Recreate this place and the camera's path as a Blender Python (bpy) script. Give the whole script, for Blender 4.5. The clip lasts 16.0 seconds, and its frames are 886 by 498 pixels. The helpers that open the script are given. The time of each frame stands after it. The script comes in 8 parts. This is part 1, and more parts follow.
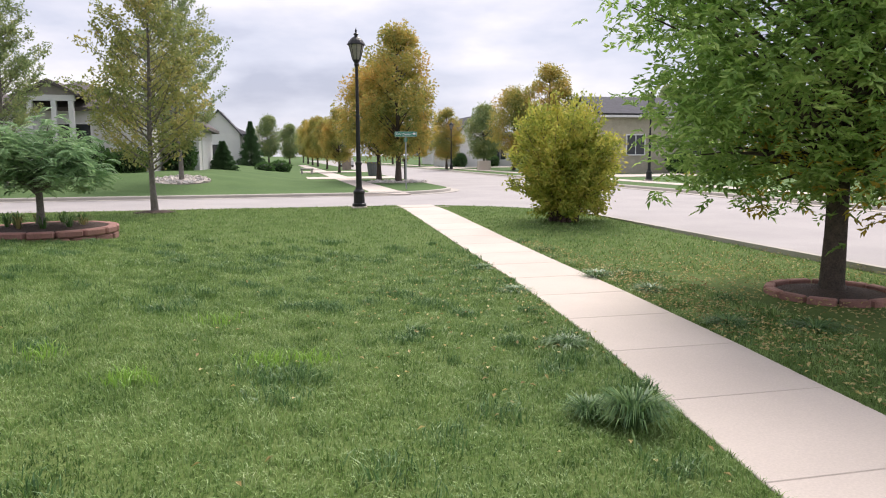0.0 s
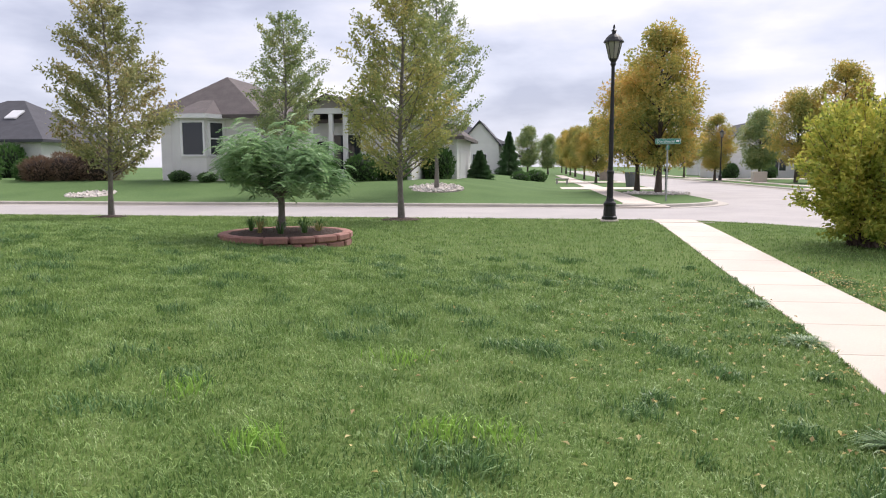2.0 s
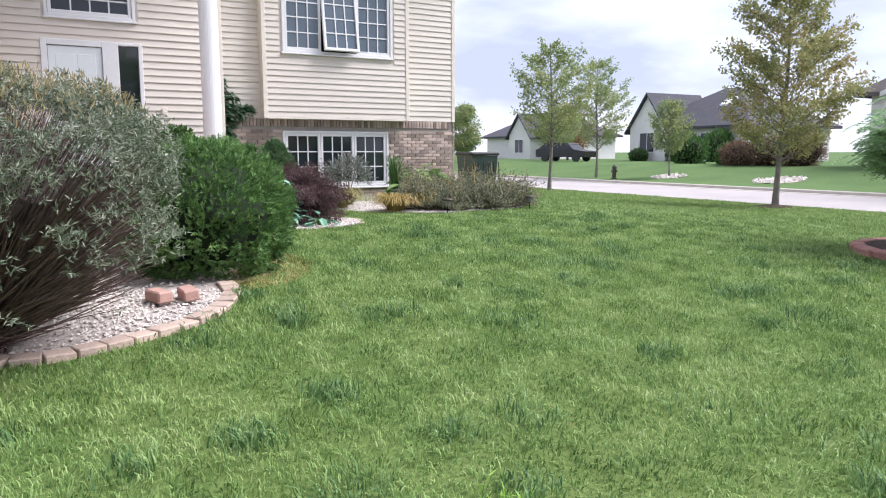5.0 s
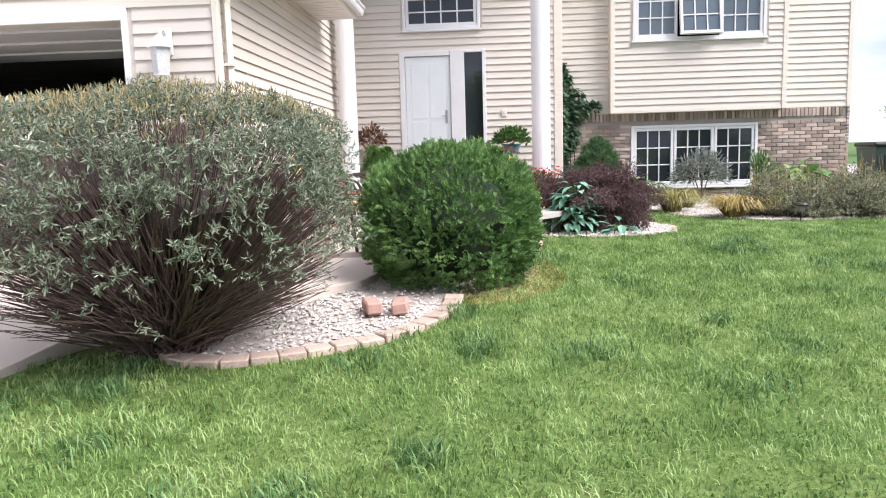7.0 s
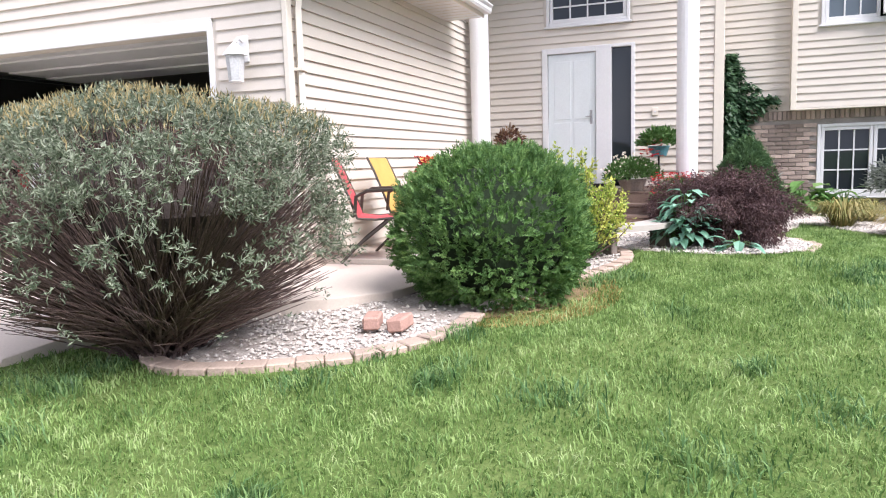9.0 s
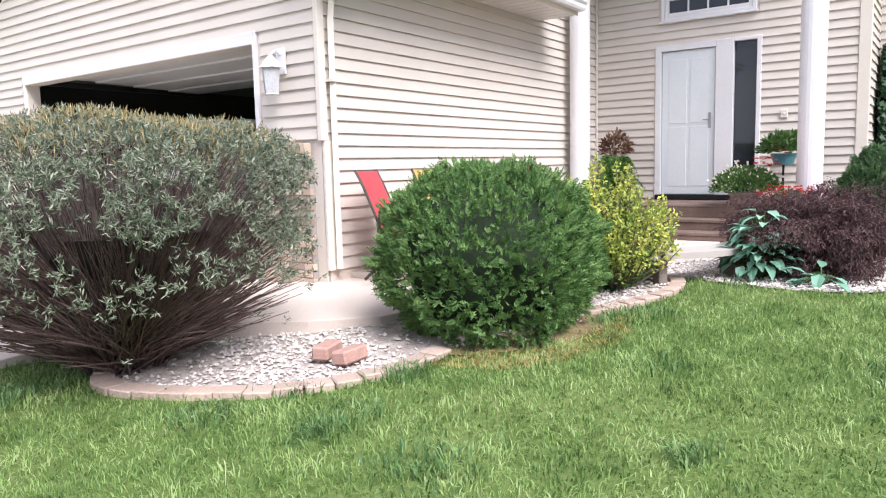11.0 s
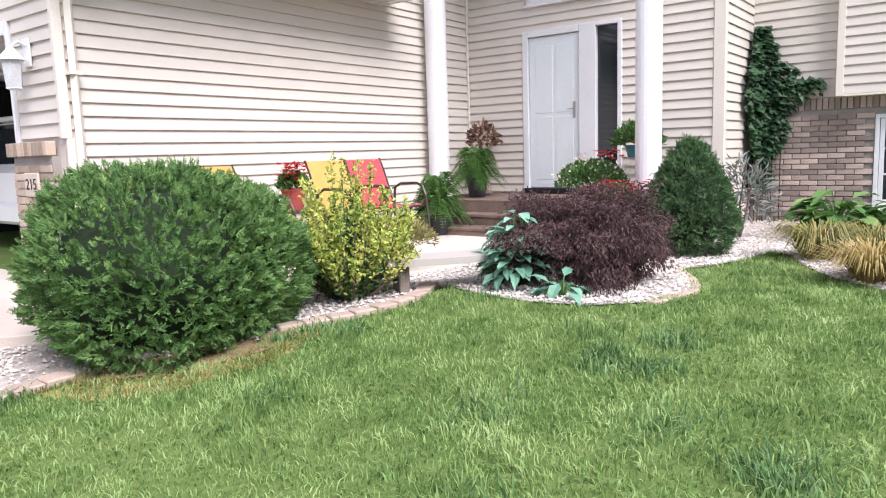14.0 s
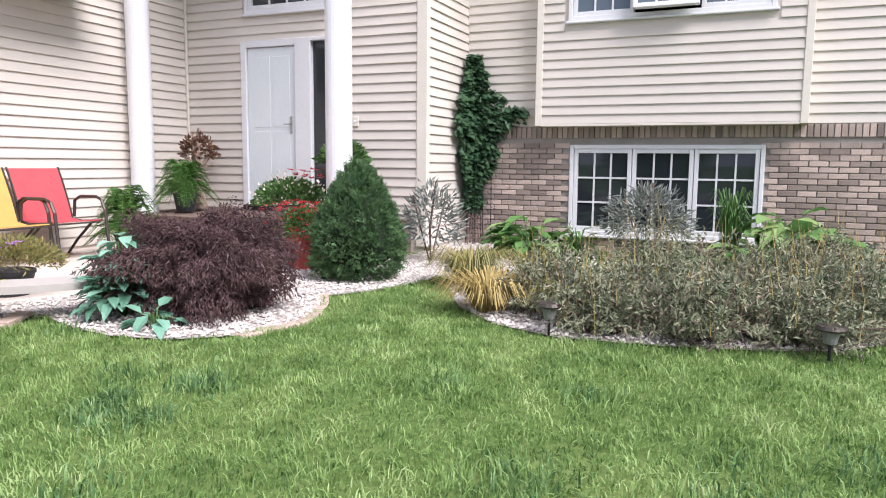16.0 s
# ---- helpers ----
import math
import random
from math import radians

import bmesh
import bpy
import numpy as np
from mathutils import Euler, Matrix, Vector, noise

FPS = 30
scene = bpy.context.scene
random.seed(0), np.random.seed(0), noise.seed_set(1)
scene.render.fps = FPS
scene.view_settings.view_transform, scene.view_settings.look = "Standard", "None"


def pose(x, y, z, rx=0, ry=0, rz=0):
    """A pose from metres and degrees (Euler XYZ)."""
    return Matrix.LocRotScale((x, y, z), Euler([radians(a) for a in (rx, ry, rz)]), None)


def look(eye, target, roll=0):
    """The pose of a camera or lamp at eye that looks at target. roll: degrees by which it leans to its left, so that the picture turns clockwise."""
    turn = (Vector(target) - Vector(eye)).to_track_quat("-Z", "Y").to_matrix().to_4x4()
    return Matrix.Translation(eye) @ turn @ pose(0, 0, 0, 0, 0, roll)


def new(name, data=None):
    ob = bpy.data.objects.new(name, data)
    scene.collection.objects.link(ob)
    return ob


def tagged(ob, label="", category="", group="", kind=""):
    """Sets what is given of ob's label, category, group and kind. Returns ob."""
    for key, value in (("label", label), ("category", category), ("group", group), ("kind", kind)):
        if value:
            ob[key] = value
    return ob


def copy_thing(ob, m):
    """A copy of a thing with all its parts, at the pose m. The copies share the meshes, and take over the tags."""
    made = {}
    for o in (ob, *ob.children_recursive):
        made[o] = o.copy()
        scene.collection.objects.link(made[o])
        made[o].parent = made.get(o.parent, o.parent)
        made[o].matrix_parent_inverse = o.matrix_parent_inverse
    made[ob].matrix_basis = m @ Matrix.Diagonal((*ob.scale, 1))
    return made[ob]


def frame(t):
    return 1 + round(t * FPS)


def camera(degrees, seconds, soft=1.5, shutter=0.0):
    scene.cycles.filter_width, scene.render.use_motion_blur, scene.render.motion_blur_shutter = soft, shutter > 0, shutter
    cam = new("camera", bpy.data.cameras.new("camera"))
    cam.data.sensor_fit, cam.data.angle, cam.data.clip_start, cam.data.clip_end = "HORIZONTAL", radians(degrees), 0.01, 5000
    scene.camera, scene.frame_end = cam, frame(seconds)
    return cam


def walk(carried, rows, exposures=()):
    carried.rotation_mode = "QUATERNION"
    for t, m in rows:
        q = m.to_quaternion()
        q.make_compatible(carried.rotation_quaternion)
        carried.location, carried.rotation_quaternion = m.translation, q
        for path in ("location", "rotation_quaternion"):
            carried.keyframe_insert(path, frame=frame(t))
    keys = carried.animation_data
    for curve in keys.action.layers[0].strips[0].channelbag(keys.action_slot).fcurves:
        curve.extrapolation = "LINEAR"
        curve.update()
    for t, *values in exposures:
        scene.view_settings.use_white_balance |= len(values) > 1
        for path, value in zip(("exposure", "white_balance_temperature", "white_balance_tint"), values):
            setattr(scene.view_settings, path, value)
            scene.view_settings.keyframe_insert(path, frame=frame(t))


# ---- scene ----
cam = camera(63.4, 16.0, soft=1.1)
PATH = [
    (0, (-0.329, -0.121, 1.495), (0.1, 1.815, 1.236), -0.3),
    (0.5, (-0.289, 0.224, 1.478), (0.054, 2.175, 1.206), -0.5),
    (1, (-0.146, 0.581, 1.465), (0.018, 2.557, 1.203), -0.6),
    (1.5, (-0.077, 0.988, 1.451), (-0.127, 2.972, 1.208), -0.6),
    (2, (0.042, 1.372, 1.432), (-0.23, 3.34, 1.204), -0.1),
    (2.5, (0.088, 1.772, 1.439), (-0.43, 3.691, 1.212), 0.3),
    (3, (0.084, 2.164, 1.446), (-0.661, 4.004, 1.208), 0.6),
    (3.5, (0.153, 2.576, 1.436), (-0.859, 4.282, 1.178), 0.4),
    (4, (0.079, 3.007, 1.462), (-1.206, 4.516, 1.194), -0.0),
    (4.5, (0.09, 3.429, 1.45), (-1.442, 4.686, 1.179), -0.2),
    (5, (0.003, 3.853, 1.433), (-1.734, 4.809, 1.166), -0.1),
    (5.2, (-0.05, 3.976, 1.446), (-1.838, 4.831, 1.179), -0.1),
    (7.3, (-0.657, 5.488, 1.458), (-2.623, 5.222, 1.207), -2.0),
    (7.5, (-0.765, 5.597, 1.455), (-2.718, 5.238, 1.216), -2.2),
    (8, (-0.918, 5.951, 1.444), (-2.818, 5.363, 1.24), -2.7),
    (8.5, (-1.031, 6.326, 1.447), (-2.903, 5.66, 1.218), -2.2),
    (8.7, (-1.114, 6.441, 1.427), (-2.982, 5.764, 1.195), -1.9),
    (10.8, (-2.237, 7.517, 1.512), (-3.853, 6.362, 1.275), -1.9),
    (11, (-2.307, 7.622, 1.528), (-3.918, 6.458, 1.299), -1.4),
    (11.5, (-2.619, 7.808, 1.534), (-4.283, 6.719, 1.326), -0.7),
    (12, (-2.879, 8.109, 1.538), (-4.554, 7.043, 1.297), -1.6),
    (12.5, (-3.161, 8.331, 1.522), (-4.808, 7.232, 1.235), -2.0),
    (13, (-3.415, 8.567, 1.538), (-5.001, 7.39, 1.226), -2.4),
    (13.5, (-3.632, 8.865, 1.55), (-5.192, 7.652, 1.246), -2.2),
    (13.9, (-3.874, 9.034, 1.553), (-5.456, 7.842, 1.275), -2.0),
    (14, (-3.966, 9.085, 1.563), (-5.554, 7.899, 1.298), -1.8),
    (14.5, (-4.209, 9.464, 1.58), (-5.883, 8.389, 1.374), -1.7),
    (15, (-4.496, 9.716, 1.589), (-6.225, 8.732, 1.386), -0.8),
    (15.5, (-4.791, 9.995, 1.602), (-6.562, 9.092, 1.382), 0.0),
    (16, (-5.022, 10.288, 1.619), (-6.843, 9.496, 1.381), 0.6),
]
EXPOSURES = [(0, 0.66, 6500, 16), (2.0, 0.70, 6400, 16), (3.5, 0.72, 6350, 17), (5.0, 1.08, 6000, 17), (7.5, 1.30, 6150, 16), (9.5, 1.22, 6050, 17), (16, 1.08, 6000, 18)]
walk(cam, [(t, look(eye, target, roll)) for t, eye, target, roll in PATH], EXPOSURES)

# ---- sky and sun: a bright broken overcast, the sun behind thin cloud ----
SUN_AZ, SUN_EL = radians(25), radians(50)
world = bpy.data.worlds.new("overcast")
scene.world = world
world.use_nodes = True
wn, wl = world.node_tree.nodes, world.node_tree.links
wn.clear()
w_out, w_bg = wn.new("ShaderNodeOutputWorld"), wn.new("ShaderNodeBackground")
w_sky = wn.new("ShaderNodeTexSky")
w_sky.sky_type, w_sky.sun_disc = "NISHITA", False
w_sky.sun_elevation, w_sky.sun_rotation = SUN_EL, SUN_AZ
w_co, w_map = wn.new("ShaderNodeTexCoord"), wn.new("ShaderNodeMapping")
w_map.inputs["Scale"].default_value = (1.6, 1.6, 5.0)
w_n, w_ramp = wn.new("ShaderNodeTexNoise"), wn.new("ShaderNodeValToRGB")
w_n.inputs["Scale"].default_value, w_n.inputs["Detail"].default_value, w_n.inputs["Roughness"].default_value = 1.5, 6.0, 0.52
for at_, col in ((0.38, (0.44, 0.47, 0.57, 1)), (0.47, (0.60, 0.63, 0.72, 1)), (0.55, (0.74, 0.745, 0.80, 1)), (0.63, (0.92, 0.90, 0.89, 1))):
    e = w_ramp.color_ramp.elements.new(at_)
    e.color = col
w_ramp.color_ramp.elements.remove(w_ramp.color_ramp.elements[0])
w_ramp.color_ramp.elements.remove(w_ramp.color_ramp.elements[-1])
w_mul, w_mix = wn.new("ShaderNodeMix"), wn.new("ShaderNodeMix")
w_mul.data_type = w_mix.data_type = "RGBA"
w_mul.blend_type = "MULTIPLY"
w_mul.inputs[0].default_value = 1.0
w_mul.inputs[7].default_value = (0.09, 0.09, 0.09, 1)
w_mix.inputs[0].default_value = 0.88
wl.new(w_co.outputs["Generated"], w_map.inputs["Vector"])
wl.new(w_map.outputs[0], w_n.inputs["Vector"])
wl.new(w_n.outputs[0], w_ramp.inputs[0])
wl.new(w_sky.outputs[0], w_mul.inputs[6])
wl.new(w_mul.outputs[2], w_mix.inputs[6])
wl.new(w_ramp.outputs[0], w_mix.inputs[7])
wl.new(w_mix.outputs[2], w_bg.inputs["Color"])
w_bg.inputs["Strength"].default_value = 0.8
wl.new(w_bg.outputs[0], w_out.inputs[0])
sun = new("sun", bpy.data.lights.new("sun", "SUN"))
sun.data.energy, sun.data.angle, sun.data.color = 3.15, radians(35), (1.0, 0.95, 0.88)
sun.matrix_world = look((math.sin(SUN_AZ) * math.cos(SUN_EL) * 60, math.cos(SUN_AZ) * math.cos(SUN_EL) * 60, math.sin(SUN_EL) * 60), (0, 0, 0))


# ---- materials ----
def material(name, color, rough=0.8, dark=None, scale=6.0, fine=60.0, bump=0.15, metal=0.0, spread=0.0, translucent=0.0, dist=0.01, spec=0.5):
    """Colour varied at two scales; spread: piece to piece variation by object or island."""
    m = bpy.data.materials.new(name)
    m.use_nodes = True
    n, l = m.node_tree.nodes, m.node_tree.links
    b = n["Principled BSDF"]
    b.inputs["Roughness"].default_value, b.inputs["Metallic"].default_value = rough, metal
    b.inputs["Specular IOR Level"].default_value = spec
    dark = dark or tuple(c * 0.72 for c in color)
    co = n.new("ShaderNodeTexCoord")
    n1, n2 = n.new("ShaderNodeTexNoise"), n.new("ShaderNodeTexNoise")
    n1.inputs["Scale"].default_value, n1.inputs["Detail"].default_value = scale, 4
    n2.inputs["Scale"].default_value, n2.inputs["Detail"].default_value = fine, 3
    add = n.new("ShaderNodeMath")
    add.operation = "ADD"
    ramp = n.new("ShaderNodeMapRange")
    ramp.inputs["From Min"].default_value, ramp.inputs["From Max"].default_value = 0.72, 1.28
    mix = n.new("ShaderNodeMix")
    mix.data_type = "RGBA"
    mix.inputs[6].default_value, mix.inputs[7].default_value = (*dark, 1), (*color, 1)
    l.new(co.outputs["Object"], n1.inputs["Vector"])
    l.new(co.outputs["Object"], n2.inputs["Vector"])
    l.new(n1.outputs[0], add.inputs[0])
    l.new(n2.outputs[0], add.inputs[1])
    l.new(add.outputs[0], ramp.inputs["Value"])
    l.new(ramp.outputs[0], mix.inputs[0])
    last = mix.outputs[2]
    if spread:
        hsv, oi, ri = n.new("ShaderNodeHueSaturation"), n.new("ShaderNodeObjectInfo"), n.new("ShaderNodeNewGeometry")
        sm, mr = n.new("ShaderNodeMath"), n.new("ShaderNodeMapRange")
        fr = n.new("ShaderNodeMath")
        sm.operation, fr.operation = "ADD", "FRACT"
        l.new(oi.outputs["Random"], sm.inputs[0])
        l.new(ri.outputs["Random Per Island"], sm.inputs[1])
        l.new(sm.outputs[0], fr.inputs[0])
        mr.inputs["To Min"].default_value, mr.inputs["To Max"].default_value = 1 - spread, 1 + spread
        l.new(fr.outputs[0], mr.inputs["Value"])
        l.new(mr.outputs[0], hsv.inputs["Value"])
        l.new(last, hsv.inputs["Color"])
        last = hsv.outputs[0]
    l.new(last, b.inputs["Base Color"])
    if bump:
        bp = n.new("ShaderNodeBump")
        bp.inputs["Strength"].default_value, bp.inputs["Distance"].default_value = bump, dist
        l.new(add.outputs[0], bp.inputs["Height"])
        l.new(bp.outputs[0], b.inputs["Normal"])
    if translucent:
        tr, ms, out = n.new("ShaderNodeBsdfTranslucent"), n.new("ShaderNodeMixShader"), n["Material Output"]
        l.new(last, tr.inputs["Color"])
        ms.inputs[0].default_value = translucent
        l.new(b.outputs[0], ms.inputs[1])
        l.new(tr.outputs[0], ms.inputs[2])
        l.new(ms.outputs[0], out.inputs["Surface"])
    return m


def leaf_material(name, colors, translucent=0.35, rough=0.55, patch=0.0, patch_scale=1.0):
    """Leaves: each takes its own colour between those given, patches of crown lean to one end."""
    m = bpy.data.materials.new(name)
    m.use_nodes = True
    n, l = m.node_tree.nodes, m.node_tree.links
    b, out = n["Principled BSDF"], n["Material Output"]
    b.inputs["Roughness"].default_value = rough
    b.inputs["Specular IOR Level"].default_value = 0.3
    g, ramp = n.new("ShaderNodeNewGeometry"), n.new("ShaderNodeValToRGB")
    els = ramp.color_ramp.elements
    while len(els) < len(colors):
        els.new(0.5)
    for i, c in enumerate(colors):
        els[i].position, els[i].color = i / (len(colors) - 1), (*c, 1)
    last = g.outputs["Random Per Island"]
    if patch:
        co, nz, mr = n.new("ShaderNodeTexCoord"), n.new("ShaderNodeTexNoise"), n.new("ShaderNodeMapRange")
        mx = n.new("ShaderNodeMix")
        nz.inputs["Scale"].default_value, nz.inputs["Detail"].default_value = patch_scale, 3
        mr.inputs["From Min"].default_value, mr.inputs["From Max"].default_value = 0.32, 0.68
        l.new(co.outputs["Object"], nz.inputs["Vector"])
        l.new(nz.outputs[0], mr.inputs["Value"])
        mx.inputs[0].default_value = patch
        l.new(last, mx.inputs[2])
        l.new(mr.outputs[0], mx.inputs[3])
        last = mx.outputs[0]
    l.new(last, ramp.inputs[0])
    l.new(ramp.outputs[0], b.inputs["Base Color"])
    tr, ms = n.new("ShaderNodeBsdfTranslucent"), n.new("ShaderNodeMixShader")
    l.new(ramp.outputs[0], tr.inputs["Color"])
    ms.inputs[0].default_value = translucent
    l.new(b.outputs[0], ms.inputs[1])
    l.new(tr.outputs[0], ms.inputs[2])
    l.new(ms.outputs[0], out.inputs["Surface"])
    return m


def glass_material(name, tint=(0.02, 0.025, 0.03), rough=0.03):
    m = bpy.data.materials.new(name)
    m.use_nodes = True
    b = m.node_tree.nodes["Principled BSDF"]
    b.inputs["Base Color"].default_value = (*tint, 1)
    b.inputs["Roughness"].default_value = rough
    b.inputs["IOR"].default_value = 1.5
    b.inputs["Specular IOR Level"].default_value = 0.55
    return m


def rough_paint(name, color, rough=0.4):
    return material(name, color, rough, tuple(c * 0.93 for c in color), 3, 40, 0.03)


SOIL = material("turf_base", (0.13, 0.175, 0.055), 0.95, (0.07, 0.12, 0.03), 1.1, 30, 0.6, dist=0.03, spec=0.1)
FARTURF = material("far_turf", (0.115, 0.18, 0.068), 0.95, (0.075, 0.13, 0.048), 0.35, 14, 0.6, dist=0.03, spec=0.08)
GRASS = leaf_material("grass_blade", [(0.055, 0.112, 0.03), (0.115, 0.205, 0.055), (0.21, 0.325, 0.095), (0.33, 0.45, 0.165), (0.46, 0.53, 0.27)], 0.25, 0.5, 0.5, 3.2)
GRASS_COARSE = leaf_material("coarse_grass", [(0.06, 0.13, 0.05), (0.125, 0.235, 0.08), (0.25, 0.37, 0.145)], 0.25, 0.45)
GRASS_LIME = leaf_material("lime_grass", [(0.22, 0.42, 0.06), (0.34, 0.52, 0.11)], 0.3, 0.45)
CONCRETE = material("pale_concrete", (0.60, 0.525, 0.46), 0.9, (0.51, 0.445, 0.39), 0.9, 70, 0.2, spread=0.05, dist=0.004)
ROADMAT = material("road_concrete", (0.40, 0.37, 0.36), 0.92, (0.31, 0.29, 0.285), 0.5, 50, 0.25, dist=0.005)
KERBMAT = material("kerb_concrete", (0.47, 0.43, 0.38), 0.9, (0.36, 0.33, 0.29), 2, 60, 0.2, spread=0.06)
SIDING = material("cream_vinyl", (0.63, 0.58, 0.515), 0.5, (0.585, 0.535, 0.475), 1.6, 90, 0.04, spread=0.025)
FARSIDING = material("white_vinyl", (0.72, 0.71, 0.70), 0.55, (0.65, 0.64, 0.63), 1.5, 30, 0.03, spread=0.03)
TRIM = rough_paint("cream_trim", (0.72, 0.665, 0.58))
WHITE = rough_paint("white_paint", (0.73, 0.73, 0.74), 0.35)
DOORWHITE = rough_paint("door_white", (0.70, 0.745, 0.76), 0.3)
BRICK = material("brick_blend", (0.46, 0.365, 0.31), 0.9, (0.27, 0.215, 0.19), 3, 90, 0.5, spread=0.45, dist=0.004)
BRICKTAN = material("tan_brick", (0.52, 0.41, 0.32), 0.9, (0.38, 0.29, 0.225), 3, 90, 0.5, spread=0.3, dist=0.004)
MORTAR = material("mortar", (0.36, 0.33, 0.30), 0.95, None, 5, 120, 0.3)
SHINGLE = material("shingles", (0.13, 0.11, 0.108), 0.95, (0.085, 0.072, 0.072), 2, 40, 0.6, spread=0.12)
SHINGLE_GREY = material("grey_shingles", (0.08, 0.08, 0.095), 0.95, (0.055, 0.055, 0.065), 2, 40, 0.5, spread=0.12)
GLASS = glass_material("window_glass")
# bay panes: reflected sky put into a paler blue-grey base colour
GLASS_SKY = glass_material("sky_tinted_glass", (0.10, 0.13, 0.16), 0.05)
# near-black: painted shade for garage and rooms, plain black on small parts
DARK = material("black_and_room_shade", (0.025, 0.025, 0.028), 0.9, None, 2, 20, 0)
BLACKMETAL = material("black_metal", (0.018, 0.019, 0.021), 0.42, (0.012, 0.012, 0.014), 8, 90, 0.08, metal=0.3)
BRONZE = material("bronze_frame", (0.075, 0.062, 0.052), 0.45, None, 8, 90, 0.05, metal=0.5)
ROCK = material("white_stone", (0.68, 0.635, 0.59), 0.85, (0.48, 0.435, 0.395), 20, 90, 0.4, spread=0.22)
ROCKBED = material("stone_bed", (0.56, 0.51, 0.47), 0.95, (0.24, 0.20, 0.175), 9, 70, 0.8)
PAVER = material("red_paver", (0.37, 0.19, 0.155), 0.92, (0.24, 0.125, 0.105), 7, 80, 0.5, spread=0.22)
EDGER = material("pink_edger", (0.50, 0.385, 0.315), 0.92, (0.37, 0.29, 0.24), 6, 80, 0.4, spread=0.12)
MULCH = material("mulch", (0.09, 0.055, 0.04), 0.98, (0.04, 0.026, 0.02), 22, 90, 0.9, dist=0.03)
DRYTURF = material("dry_turf", (0.30, 0.21, 0.11), 0.98, (0.17, 0.12, 0.06), 9, 60, 0.7, dist=0.02)
BARK = material("bark", (0.115, 0.09, 0.072), 0.95, (0.045, 0.036, 0.03), 9, 50, 0.9, dist=0.02)
BARK_GREY = material("grey_bark", (0.24, 0.22, 0.20), 0.95, (0.12, 0.108, 0.095), 9, 50, 0.8, dist=0.015)
TWIG = material("brown_twig", (0.185, 0.125, 0.11), 0.9, (0.08, 0.052, 0.048), 20, 80, 0.3, spread=0.4)
WOODGREY = material("weathered_wood", (0.24, 0.20, 0.17), 0.85, (0.14, 0.115, 0.10), 5, 60, 0.4, spread=0.1)
DECK = material("porch_timber", (0.20, 0.14, 0.11), 0.8, (0.12, 0.08, 0.065), 5, 60, 0.35, spread=0.15)
BENCHTOP = material("bench_slab", (0.416, 0.384, 0.352), 0.8, (0.42, 0.38, 0.35), 6, 70, 0.25)


